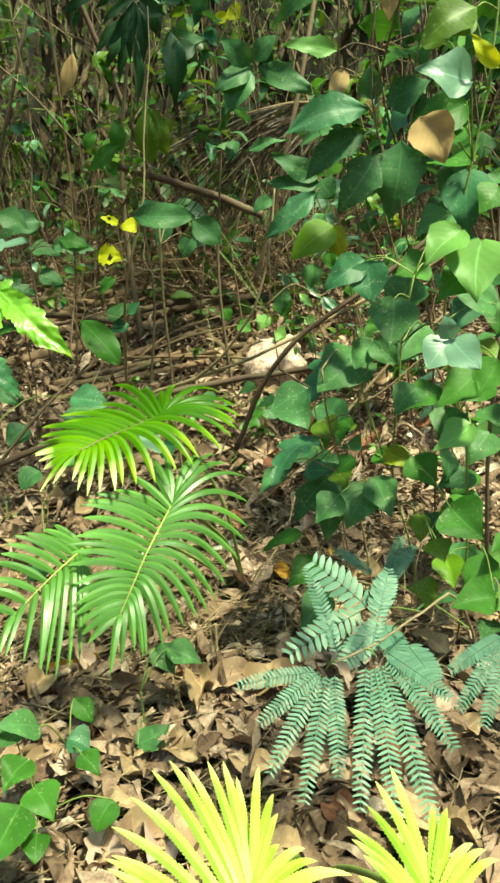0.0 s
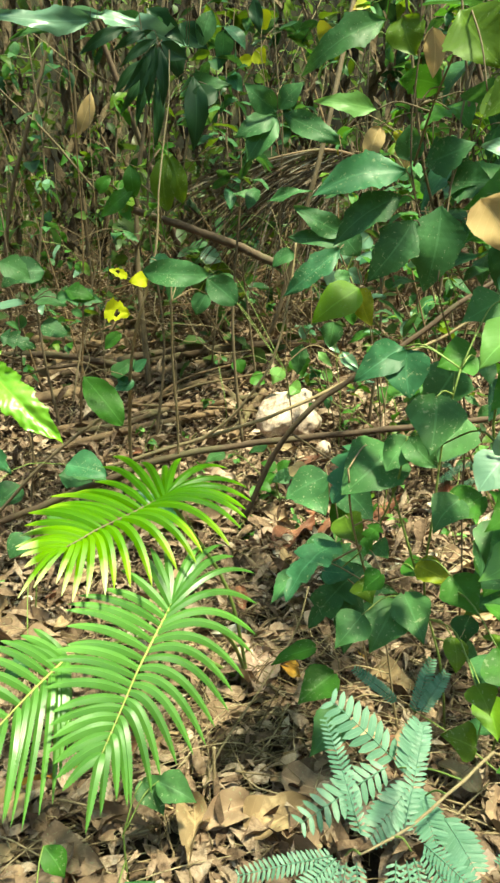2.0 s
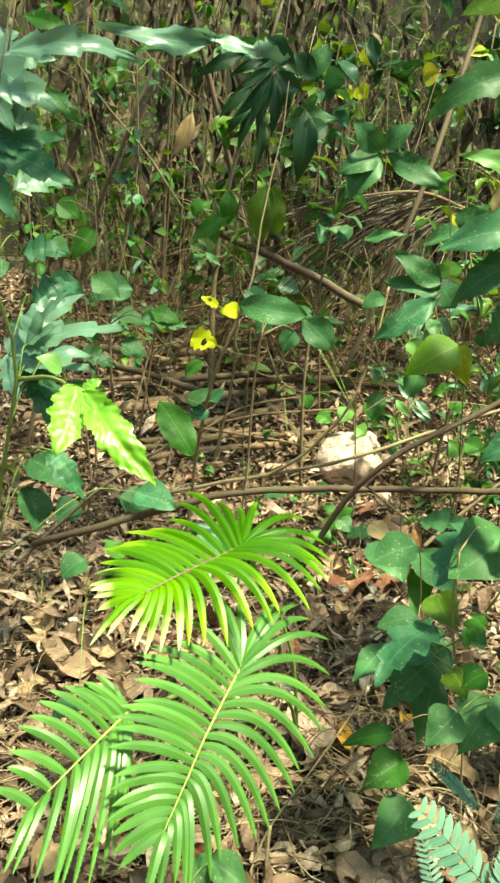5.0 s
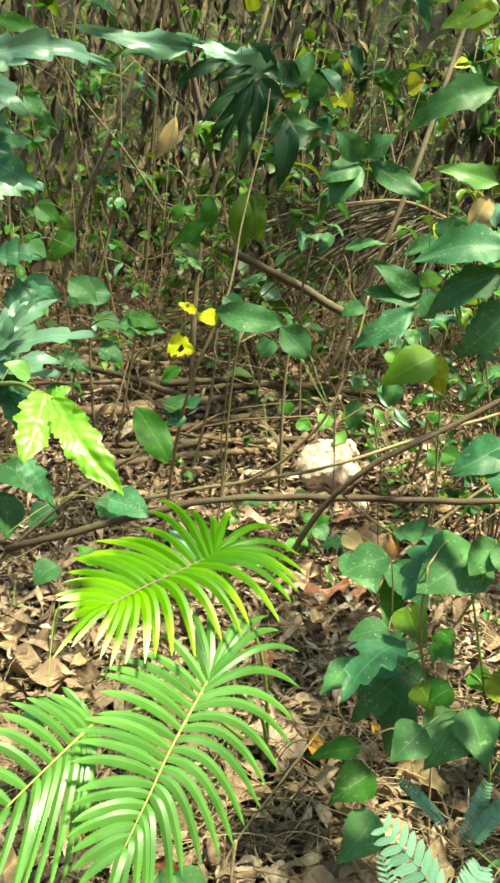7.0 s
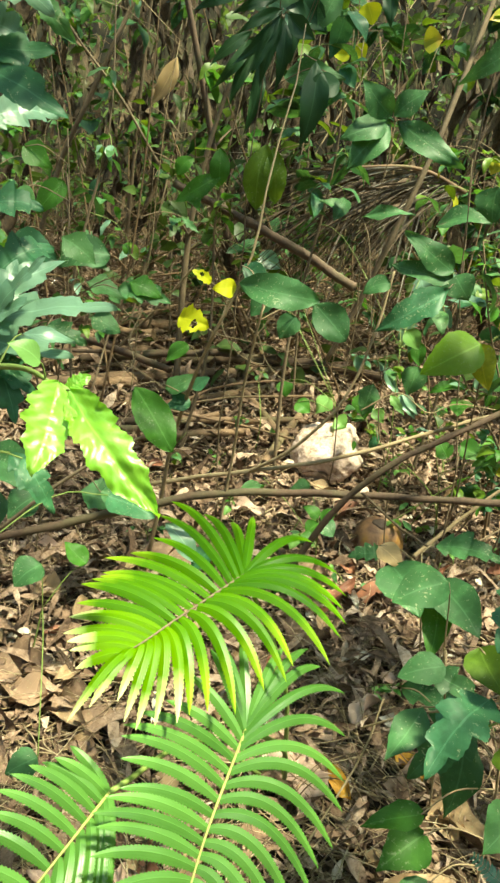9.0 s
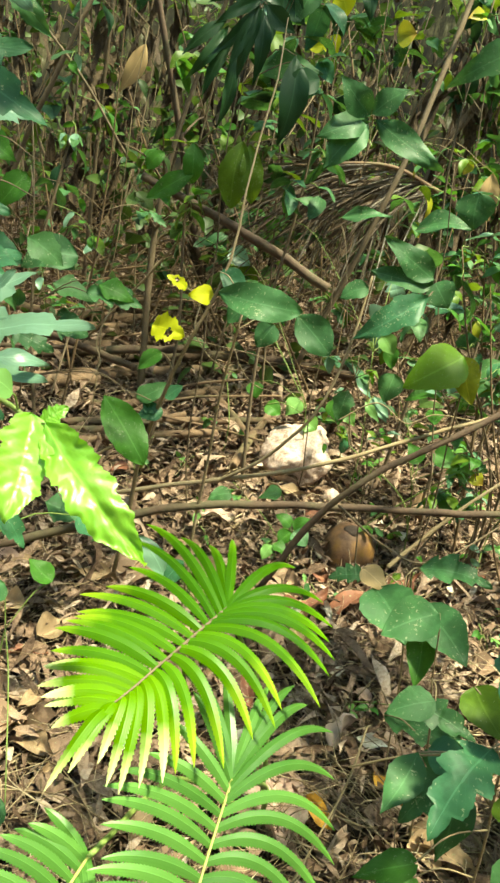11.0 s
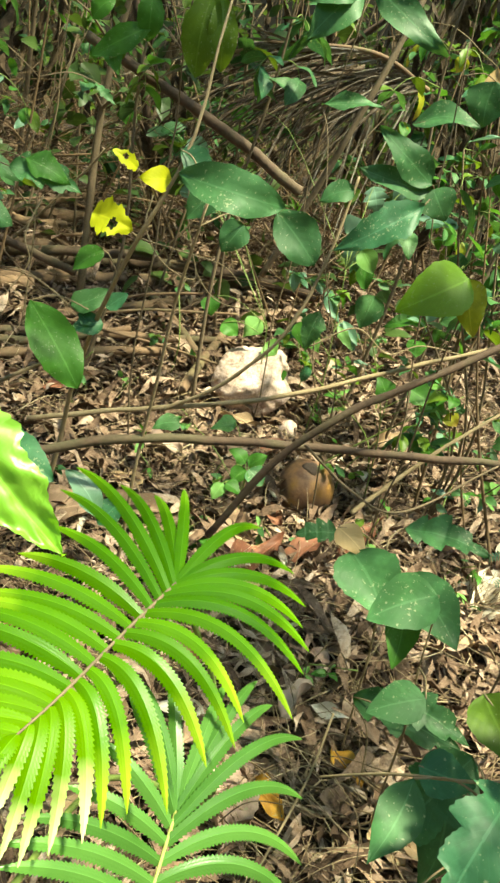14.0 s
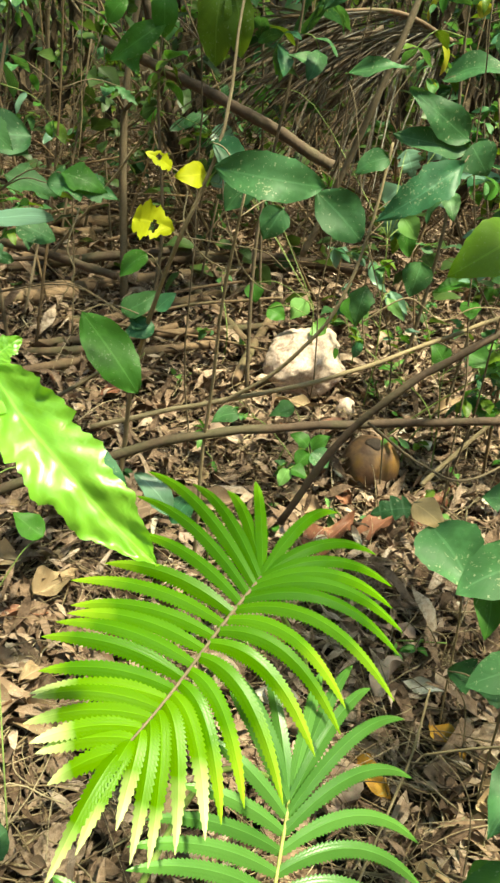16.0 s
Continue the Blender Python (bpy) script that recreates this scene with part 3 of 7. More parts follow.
def build_feather_palms():
    rng = random.Random(5)
    root = Vector((0.02, 2.05, ground_z(0.02, 2.05)))
    palm = thing("feather_palm", root, "young feather-leaved palm with toothed bright green fronds", "palm")
    # leaflet colours run from shaded base to sunlit end
    frond(palm, RACHIS_A, LEFT_A, RIGHT_A, (19, 20), 0.0222, (FROND_SHADED, FROND_HALF_SUN, FROND_SUN), rng, "frond with sun glare coloured into its leaflet tips", [root, (-0.03, 1.98, 0.3)], rib=STEM_BROWN)
    frond(palm, RACHIS_B, LEFT_B, RIGHT_B, (21, 21), 0.0205, (FROND,), rng, "glossy mid-green frond", [root, (-0.02, 1.85, 0.22)])
    frond(palm, RACHIS_C, LEFT_C, RIGHT_C, (11, 12), 0.019, (FROND,), rng, "glossy mid-green frond", [root, (-0.2, 1.85, 0.22)])
    near = Vector((0.13, 0.85, ground_z(0.13, 0.85)))
    palm = thing("feather_palm", near, "small feather palm, yellow-green fronds coloured pale for strong sun", "palm")
    frond(palm, RACHIS_D, LEFT_D, RIGHT_D, (15, 13), 0.014, (FROND_OVERLIT,), rng, "frond coloured pale for strong sun", [near, (0.13, 0.82, 0.15)])
    frond(palm, RACHIS_E, LEFT_E, RIGHT_E, (12, 12), 0.014, (FROND_OVERLIT,), rng, "frond coloured pale for strong sun", [near, (0.2, 0.82, 0.12)])


build_feather_palms()

# ---------------------------------------------------------------- leafy plants
VINE_A = [
    ("heart", "mid", (0.353, 1.494, 0.510), (0.291, 1.426, 0.436), 0.108, -24),
    ("heart", "mid", (0.366, 1.473, 0.540), (0.394, 1.403, 0.468), 0.085, 26),
    ("heart", "green", (0.441, 1.401, 0.613), (0.477, 1.341, 0.564), 0.085, 32),
    ("ovate", "yellowing", (0.392, 1.495, 0.596), (0.452, 1.450, 0.579), 0.057, 42),
    ("ovate", "green", (0.376, 1.545, 0.574), (0.413, 1.509, 0.564), 0.051, 40),
    ("ovate", "mid", (0.356, 1.585, 0.817), (0.242, 1.495, 0.747), 0.130, -34),
    ("ovate", "mid", (0.375, 1.509, 0.860), (0.325, 1.479, 0.799), 0.063, -41),
    ("ovate", "mid", (0.375, 1.509, 0.860), (0.420, 1.462, 0.808), 0.061, 47),
    ("ovate", "teal", (0.360, 1.526, 1.032), (0.263, 1.491, 0.974), 0.068, -56),
    ("ovate", "teal", (0.364, 1.505, 1.030), (0.365, 1.469, 0.944), 0.089, 14),
    ("heart", "mid", (0.479, 1.595, 0.976), (0.401, 1.542, 0.886), 0.108, -35),
    ("heart", "mid", (0.493, 1.570, 0.876), (0.409, 1.515, 0.794), 0.111, -33),
]
VINE_B = [
    ("heart", "green", (0.509, 1.471, 0.747), (0.417, 1.446, 0.701), 0.071, -36),
    ("heart", "mid", (0.513, 1.404, 0.720), (0.490, 1.355, 0.645), 0.075, -6),
    ("heart", "olive", (0.460, 1.262, 0.347), (0.399, 1.271, 0.368), 0.073, -34),
    ("heart", "lit_olive", (0.487, 1.306, 0.417), (0.493, 1.244, 0.372), 0.069, 15),
    ("ovate", "olive", (0.462, 1.459, 0.452), (0.459, 1.405, 0.403), 0.049, 8),
    ("heart", "pale", (0.476, 1.174, 1.321), (0.389, 1.172, 1.343), 0.085, -65),
    ("ovate", "drytan", (0.416, 1.257, 1.281), (0.453, 1.222, 1.203), 0.077, 64),
    ("heart", "light", (0.539, 1.291, 1.068), (0.515, 1.225, 0.964), 0.116, -2),
    ("ovate", "pale", (0.474, 1.246, 0.898), (0.460, 1.237, 0.946), 0.039, -131),
    ("ovate", "pale", (0.474, 1.246, 0.898), (0.425, 1.218, 0.850), 0.072, -41),
    ("ovate", "pale", (0.476, 1.246, 0.898), (0.515, 1.190, 0.850), 0.072, 47),
    ("heart", "teal", (0.530, 1.357, 1.191), (0.528, 1.336, 1.073), 0.098, 16),
]
VINE_C = [
    ("heart", "green", (0.513, 1.333, 1.305), (0.407, 1.321, 1.270), 0.080, -66),
    ("heart", "mid", (0.402, 1.417, 0.957), (0.381, 1.364, 0.863), 0.107, -10),
    ("heart", "mid", (0.619, 1.441, 0.929), (0.521, 1.432, 0.959), 0.100, -55),
    ("heart", "green", (0.589, 1.367, 0.778), (0.500, 1.330, 0.746), 0.085, -35),
    ("heart", "mid", (0.447, 1.402, 0.767), (0.389, 1.349, 0.723), 0.073, -30),
    ("heart", "mid", (0.544, 1.361, 0.710), (0.468, 1.312, 0.663), 0.079, -33),
    ("heart", "green", (0.481, 1.245, 0.559), (0.529, 1.175, 0.516), 0.111, 35),
    ("heart", "green", (0.560, 1.233, 0.855), (0.519, 1.210, 0.799), 0.077, -35),
    ("heart", "green", (0.573, 1.314, 1.162), (0.533, 1.294, 1.116), 0.068, -43),
    ("ovate", "yellow", (0.516, 1.161, 1.334), (0.474, 1.164, 1.384), 0.027, -96),
    ("heart", "olive", (0.516, 1.301, 1.435), (0.426, 1.297, 1.413), 0.068, -61),
    ("heart", "green", (0.492, 1.507, 1.013), (0.418, 1.500, 0.995), 0.090, -50),
]
VINE_D = [
    ("heart", "light", (0.500, 1.290, 1.090), (0.430, 1.270, 1.030), 0.085, -40),
    ("heart", "green", (0.530, 1.310, 1.010), (0.455, 1.280, 0.960), 0.080, -36),
    ("wavy", "green", (0.520, 1.340, 1.270), (0.410, 1.320, 1.220), 0.090, -50),
    ("heart", "green", (0.540, 1.300, 0.820), (0.455, 1.270, 0.760), 0.085, -36),
    ("heart", "light", (0.530, 1.290, 0.715), (0.450, 1.270, 0.670), 0.075, -30),
    ("wavy", "olive", (0.520, 1.300, 1.450), (0.420, 1.290, 1.390), 0.085, -60),
    ("heart", "mid", (0.546, 1.540, 1.114), (0.463, 1.517, 1.073), 0.091, -46),
    ("heart", "mid", (0.599, 1.384, 0.662), (0.540, 1.337, 0.606), 0.088, -23),
    ("heart", "mid", (0.275, 1.422, 0.524), (0.219, 1.383, 0.475), 0.077, -30),
    ("heart", "olive", (0.448, 1.242, 0.488), (0.461, 1.200, 0.458), 0.059, 19),
    ("heart", "green", (0.551, 1.162, 0.399), (0.462, 1.156, 0.383), 0.083, -33),
]
VINE = VINE_A + VINE_B + VINE_C + VINE_D
SHRUB_UPPER_A = [
    ("wavy", "light", (0.345, 1.824, 1.495), (0.211, 1.815, 1.515), 0.054, -77),
    ("wavy", "teal", (0.445, 2.005, 1.386), (0.211, 1.977, 1.330), 0.109, -68),
    ("wavy", "dark", (0.436, 2.011, 1.330), (0.267, 1.997, 1.216), 0.100, -65),
    ("wavy", "dark", (0.466, 2.008, 1.272), (0.352, 2.004, 1.126), 0.119, -72),
    ("wavy", "dark", (0.540, 2.042, 1.305), (0.502, 2.037, 1.094), 0.153, 15),
    ("ovate", "mid", (0.457, 2.021, 1.409), (0.454, 2.011, 1.493), 0.069, -11),
    ("wavy", "dark", (0.507, 2.093, 1.408), (0.619, 2.041, 1.450), 0.110, 76),
    ("wavy", "dark", (0.568, 2.104, 1.365), (0.669, 2.056, 1.357), 0.127, 69),
    ("wavy", "mid", (0.488, 2.649, 1.884), (0.224, 2.659, 1.736), 0.119, -78),
    ("ovate", "olive", (0.423, 1.972, 1.711), (0.449, 1.967, 1.628), 0.090, 10),
    ("ovate", "drytan", (0.489, 1.966, 1.684), (0.496, 1.987, 1.583), 0.051, 13),
    ("wavy", "olive", (0.451, 1.571, 1.608), (0.520, 1.524, 1.504), 0.117, 68),
]
SHRUB_UPPER_B = [
    ("ovate", "olive", (0.482, 1.489, 1.463), (0.518, 1.484, 1.434), 0.067, 83),
]
SHRUB_UPPER = SHRUB_UPPER_A + SHRUB_UPPER_B
SHRUB_MID_A = [
    ("ovate", "dark", (0.387, 2.938, 1.253), (0.203, 2.923, 1.358), 0.092, -77),
    ("ovate", "dark", (0.387, 2.938, 1.235), (0.180, 2.928, 1.249), 0.085, -56),
    ("wavy", "teal", (0.369, 2.890, 1.200), (0.154, 2.870, 1.033), 0.117, -60),
    ("ovate", "dark", (0.394, 2.936, 1.244), (0.449, 2.921, 1.173), 0.101, 79),
    ("wavy", "dark", (0.107, 3.338, 1.398), (0.296, 3.309, 1.433), 0.058, 59),
    ("ovate", "dark", (0.333, 3.101, 1.394), (0.494, 3.009, 1.423), 0.094, 47),
    ("ovate", "dark", (0.471, 2.954, 1.530), (0.480, 2.961, 1.420), 0.119, 14),
    ("ovate", "lit_olive", (0.398, 2.523, 1.080), (0.243, 2.488, 0.978), 0.129, -51),
    ("ovate", "yellowing", (0.401, 2.522, 1.080), (0.434, 2.476, 0.961), 0.075, 48),
    ("ovate", "dark", (0.206, 3.024, 1.190), (0.120, 3.034, 1.140), 0.072, -58),
    ("wavy", "mid", (0.240, 3.183, 0.812), (0.218, 3.161, 0.683), 0.086, 12),
    ("wavy", "light", (0.307, 3.166, 0.782), (0.365, 3.121, 0.719), 0.039, 55),
]
SHRUB_MID_B = [
    ("ovate", "light", (0.346, 3.294, 1.016), (0.400, 3.276, 0.950), 0.071, 77),
    ("ovate", "pale", (0.433, 3.282, 1.104), (0.501, 3.262, 1.048), 0.067, 74),
    ("ovate", "mid", (0.368, 3.072, 0.915), (0.346, 3.060, 0.811), 0.091, 18),
    ("heart", "green", (0.606, 3.165, 0.629), (0.700, 3.127, 0.598), 0.098, 48),
    ("heart", "green", (0.220, 3.277, 0.746), (0.245, 3.254, 0.653), 0.098, 51),
]
SHRUB_MID = SHRUB_MID_A + SHRUB_MID_B
SAPLING_CENTRE_A = [
    ("elliptic", "dark", (-0.275, 2.370, 1.157), (-0.069, 2.348, 1.143), 0.089, 68),
    ("elliptic", "dark", (-0.080, 2.368, 1.132), (0.010, 2.333, 1.055), 0.089, 65),
    ("elliptic", "teal", (-0.280, 2.552, 1.192), (-0.206, 2.553, 1.165), 0.064, 66),
    ("ovate", "dark", (-0.185, 2.651, 1.123), (-0.240, 2.644, 1.050), 0.073, -61),
    ("ovate", "dark", (-0.110, 2.645, 1.069), (-0.149, 2.638, 0.998), 0.073, -60),
]
SAPLING_CENTRE = SAPLING_CENTRE_A
SAPLING_YELLOW_A = [
    ("ragged", "yellow", (-0.432, 2.507, 1.033), (-0.344, 2.484, 1.021), 0.072, 70),
    ("ovate", "yellow", (-0.288, 2.569, 1.132), (-0.353, 2.544, 1.121), 0.054, -69),
    ("ragged", "yellow", (-0.360, 2.564, 1.135), (-0.415, 2.540, 1.161), 0.032, -71),
    ("ovate", "green", (-0.408, 2.619, 0.946), (-0.466, 2.603, 0.890), 0.050, -54),
    ("elliptic", "green", (-0.553, 2.622, 0.797), (-0.410, 2.546, 0.634), 0.111, 43),
    ("ovate", "teal", (-0.386, 2.687, 0.760), (-0.460, 2.673, 0.735), 0.059, -48),
    ("ovate", "teal", (-0.387, 2.696, 0.798), (-0.340, 2.709, 0.841), 0.045, 51),
]
SAPLING_YELLOW = SAPLING_YELLOW_A
BRIGHT_SAPLING_A = [
    ("corrug", "bright", (-0.478, 1.612, 1.008), (-0.310, 1.525, 0.858), 0.071, 36),
    ("corrug", "bright", (-0.500, 1.623, 1.017), (-0.492, 1.500, 0.905), 0.075, -15),
    ("corrug", "bright", (-0.488, 1.623, 1.003), (-0.454, 1.638, 1.030), 0.027, 50),
    ("ovate", "light", (-0.528, 1.620, 1.042), (-0.570, 1.589, 1.071), 0.041, -57),
    ("lance", "pale", (-0.603, 1.748, 1.059), (-0.521, 1.793, 1.049), 0.031, 50),
    ("lobed", "teal", (-0.757, 2.044, 1.129), (-0.673, 2.140, 1.185), 0.104, 45),
    ("lobed", "teal", (-0.681, 1.834, 0.985), (-0.638, 1.839, 0.937), 0.100, 51),
    ("lobed", "teal", (-0.664, 1.896, 0.793), (-0.562, 1.884, 0.680), 0.071, 41),
    ("lobed", "pale", (-0.681, 1.752, 1.386), (-0.591, 1.845, 1.417), 0.074, 54),
    ("lobed", "pale", (-0.653, 1.634, 1.508), (-0.585, 1.665, 1.490), 0.076, 65),
    ("lobed", "teal", (-0.784, 2.040, 1.259), (-0.682, 2.077, 1.264), 0.089, 56),
]
BRIGHT_SAPLING_B = [
    ("palmate", "pale", (-0.740, 1.850, 1.030), (-0.470, 1.850, 1.130), 0.20, 40),
    ("palmate", "pale", (-0.690, 1.830, 1.060), (-0.600, 1.830, 1.190), 0.16, 40),
    ("palmate", "teal", (-0.690, 1.850, 1.000), (-0.640, 1.780, 0.880), 0.16, 40),
    ("palmate", "pale", (-0.690, 1.600, 1.590), (-0.530, 1.600, 1.510), 0.20, 70),
    ("palmate", "teal", (-0.690, 1.600, 1.450), (-0.510, 1.600, 1.375), 0.18, 66),
    ("ovate", "dark", (-0.860, 2.250, 0.660), (-0.690, 2.200, 0.590), 0.110, 40),
    ("ovate", "dark", (-0.870, 2.250, 0.570), (-0.810, 2.180, 0.450), 0.110, -10),
    ("ovate", "teal", (-0.530, 2.250, 0.590), (-0.400, 2.220, 0.560), 0.110, 30),
    ("lobed", "teal", (-0.581, 1.721, 0.848), (-0.517, 1.707, 0.763), 0.052, 39),
]
BRIGHT_SAPLING = BRIGHT_SAPLING_A + BRIGHT_SAPLING_B
SAPLING_LEFT_A = [
    ("ovate", "dark", (-0.674, 2.698, 1.161), (-0.819, 2.657, 1.110), 0.108, -55),
    ("wavy", "dark", (-0.757, 2.678, 1.169), (-0.682, 2.694, 1.123), 0.098, 58),
    ("lobed", "dark", (-0.644, 2.698, 1.067), (-0.484, 2.724, 1.041), 0.098, 53),
    ("lobed", "green", (-0.873, 2.639, 1.106), (-0.956, 2.605, 1.048), 0.105, -56),
    ("ovate", "dark", (-0.731, 2.770, 0.967), (-0.642, 2.784, 0.925), 0.091, 43),
    ("wavy", "dark", (-0.714, 2.730, 0.399), (-0.582, 2.741, 0.356), 0.134, 34),
    ("ovate", "dark", (-0.847, 2.684, 0.376), (-0.916, 2.631, 0.308), 0.115, -34),
    ("wavy", "mid", (-0.758, 2.775, 1.067), (-0.637, 2.799, 1.030), 0.091, 43),
    ("ovate", "green", (-0.928, 3.046, 1.362), (-1.008, 3.022, 1.242), 0.083, -78),
    ("wavy", "mid", (-0.783, 2.568, 1.197), (-0.690, 2.590, 1.133), 0.097, 67),
    ("ovate", "teal", (-0.839, 2.338, 1.187), (-0.735, 2.371, 1.147), 0.085, 65),
    ("lobed", "dark", (-0.799, 2.540, 0.956), (-0.690, 2.563, 0.910), 0.083, 51),
]
SAPLING_LEFT_B = [
    ("ovate", "dark", (-0.614, 2.562, 0.472), (-0.490, 2.567, 0.429), 0.098, 35),
    ("wavy", "green", (-0.614, 2.707, 1.091), (-0.511, 2.721, 1.054), 0.077, 54),
    ("ovate", "mid", (-0.941, 2.622, 1.297), (-0.883, 2.642, 1.261), 0.080, 70),
    ("heart", "green", (-0.983, 2.813, 1.433), (-0.904, 2.843, 1.382), 0.088, 73),
    ("ovate", "mid", (-0.468, 2.685, 0.788), (-0.380, 2.706, 0.841), 0.063, 50),
    ("wavy", "teal", (-0.449, 2.684, 0.773), (-0.394, 2.685, 0.754), 0.052, 48),
]
SAPLING_LEFT = SAPLING_LEFT_A + SAPLING_LEFT_B
STAR_SHRUB_A = [
    ("lance", "dark", (0.156, 3.394, 1.758), (0.022, 3.336, 1.861), 0.105, -105),
    ("lance", "dark", (0.154, 3.396, 1.747), (-0.026, 3.345, 1.654), 0.105, -66),
    ("lance", "dark", (0.157, 3.397, 1.736), (0.018, 3.354, 1.552), 0.127, -65),
    ("lance", "dark", (0.178, 3.392, 1.750), (0.440, 3.315, 1.610), 0.105, 73),
    ("lance", "dark", (0.161, 3.392, 1.764), (0.270, 3.359, 1.858), 0.092, 85),
    ("elliptic", "olive", (-0.273, 3.037, 1.565), (-0.281, 3.052, 1.358), 0.099, -2),
    ("elliptic", "olive", (-0.250, 3.038, 1.559), (-0.220, 3.053, 1.385), 0.076, -1),
    ("elliptic", "green", (-0.412, 3.139, 1.463), (-0.562, 3.127, 1.349), 0.066, -75),
    ("elliptic", "green", (-0.429, 3.130, 1.543), (-0.422, 3.141, 1.417), 0.070, -5),
    ("elliptic", "green", (-0.529, 3.223, 1.507), (-0.581, 3.221, 1.443), 0.056, -81),
]
STAR_SHRUB = STAR_SHRUB_A
OVERHEAD_A = [
    ("lobed", "pale", (-0.592, 1.530, 1.588), (-0.396, 1.653, 1.611), 0.056, 77),
    ("lobed", "pale", (-0.613, 1.533, 1.523), (-0.538, 1.587, 1.532), 0.056, 74),
    ("wavy", "mid", (-0.642, 1.839, 1.601), (-0.576, 1.876, 1.534), 0.041, 92),
    ("wavy", "green", (-0.603, 1.616, 1.669), (-0.521, 1.653, 1.659), 0.036, 80),
    ("wavy", "teal", (0.143, 1.977, 1.906), (0.185, 2.005, 1.811), 0.037, 130),
    ("ovate", "drytan", (0.399, 2.136, 1.507), (0.366, 2.151, 1.419), 0.054, -101),
    ("ovate", "olive", (0.338, 2.060, 1.894), (0.218, 2.094, 1.851), 0.076, -72),
    ("ovate", "yellowing", (0.314, 2.061, 1.903), (0.299, 2.084, 1.842), 0.054, -135),
    ("ovate", "mid", (0.498, 2.227, 1.228), (0.424, 2.242, 1.161), 0.095, -69),
    ("lobed", "pale", (-0.194, 3.306, 1.994), (-0.600, 3.123, 2.088), 0.111, -83),
    ("wavy", "mid", (-0.206, 3.325, 1.998), (-0.538, 3.186, 2.095), 0.108, -94),
    ("wavy", "pale", (-0.518, 3.147, 2.057), (-0.924, 2.990, 2.057), 0.099, -80),
]
OVERHEAD_B = [
    ("wavy", "mid", (-0.552, 3.165, 2.046), (-0.833, 3.071, 1.981), 0.062, -88),
    ("wavy", "deep", (-0.345, 3.260, 2.120), (-0.201, 3.257, 1.982), 0.098, 85),
]
OVERHEAD = OVERHEAD_A + OVERHEAD_B
SHRUB_LOWER_A = [
    ("ovate", "dark", (0.192, 2.136, 0.564), (0.248, 2.010, 0.500), 0.125, 32),
    ("ovate", "dark", (0.289, 2.089, 0.558), (0.369, 1.952, 0.501), 0.102, 36),
    ("ovate", "green", (0.300, 2.086, 0.520), (0.283, 1.990, 0.411), 0.070, 13),
    ("lobed", "dark", (0.294, 2.169, 0.616), (0.444, 2.092, 0.627), 0.090, 33),
    ("lobed", "dark", (0.184, 2.228, 0.550), (0.101, 2.240, 0.522), 0.067, -31),
    ("ovate", "drytan", (0.158, 2.166, 0.596), (0.216, 2.127, 0.564), 0.056, 44),
    ("lobed", "dark", (0.249, 2.028, 0.303), (0.440, 1.913, 0.305), 0.090, 31),
    ("lobed", "teal", (0.241, 1.537, 0.628), (0.127, 1.423, 0.557), 0.095, -6),
    ("lobed", "teal", (0.311, 1.577, 0.824), (0.226, 1.522, 0.719), 0.122, -14),
    ("ovate", "olive", (0.272, 1.703, 0.622), (0.302, 1.609, 0.586), 0.076, 30),
    ("lance", "dark", (0.169, 1.620, 0.540), (0.096, 1.529, 0.491), 0.060, -6),
    ("ovate", "teal", (0.217, 1.693, 0.488), (0.289, 1.657, 0.496), 0.067, 36),
]
SHRUB_LOWER_B = [
    ("heart", "olive", (0.285, 1.541, 0.538), (0.304, 1.469, 0.520), 0.064, 28),
    ("heart", "green", (0.192, 1.569, 0.363), (0.093, 1.568, 0.320), 0.057, -18),
    ("lobed", "dark", (0.229, 1.875, 0.459), (0.353, 1.790, 0.441), 0.075, 32),
    ("lobed", "green", (0.318, 1.496, 0.685), (0.284, 1.469, 0.627), 0.048, -6),
    ("ovate", "mid", (0.323, 1.631, 0.577), (0.348, 1.564, 0.577), 0.054, 34),
    ("heart", "green", (0.313, 1.423, 0.611), (0.275, 1.418, 0.576), 0.064, -18),
    ("lobed", "dark", (0.323, 1.732, 0.477), (0.182, 1.651, 0.362), 0.116, -35),
    ("lance", "dark", (0.290, 1.717, 0.438), (0.262, 1.640, 0.297), 0.078, -10),
    ("ovate", "dark", (0.246, 1.869, 0.663), (0.138, 1.855, 0.608), 0.089, -44),
    ("ovate", "dark", (0.259, 1.809, 0.509), (0.166, 1.800, 0.475), 0.066, -40),
    ("heart", "green", (0.242, 1.661, 0.234), (0.152, 1.609, 0.185), 0.094, -28),
    ("heart", "mid", (0.254, 1.614, 0.168), (0.175, 1.540, 0.096), 0.094, -24),
]
SHRUB_LOWER = SHRUB_LOWER_A + SHRUB_LOWER_B
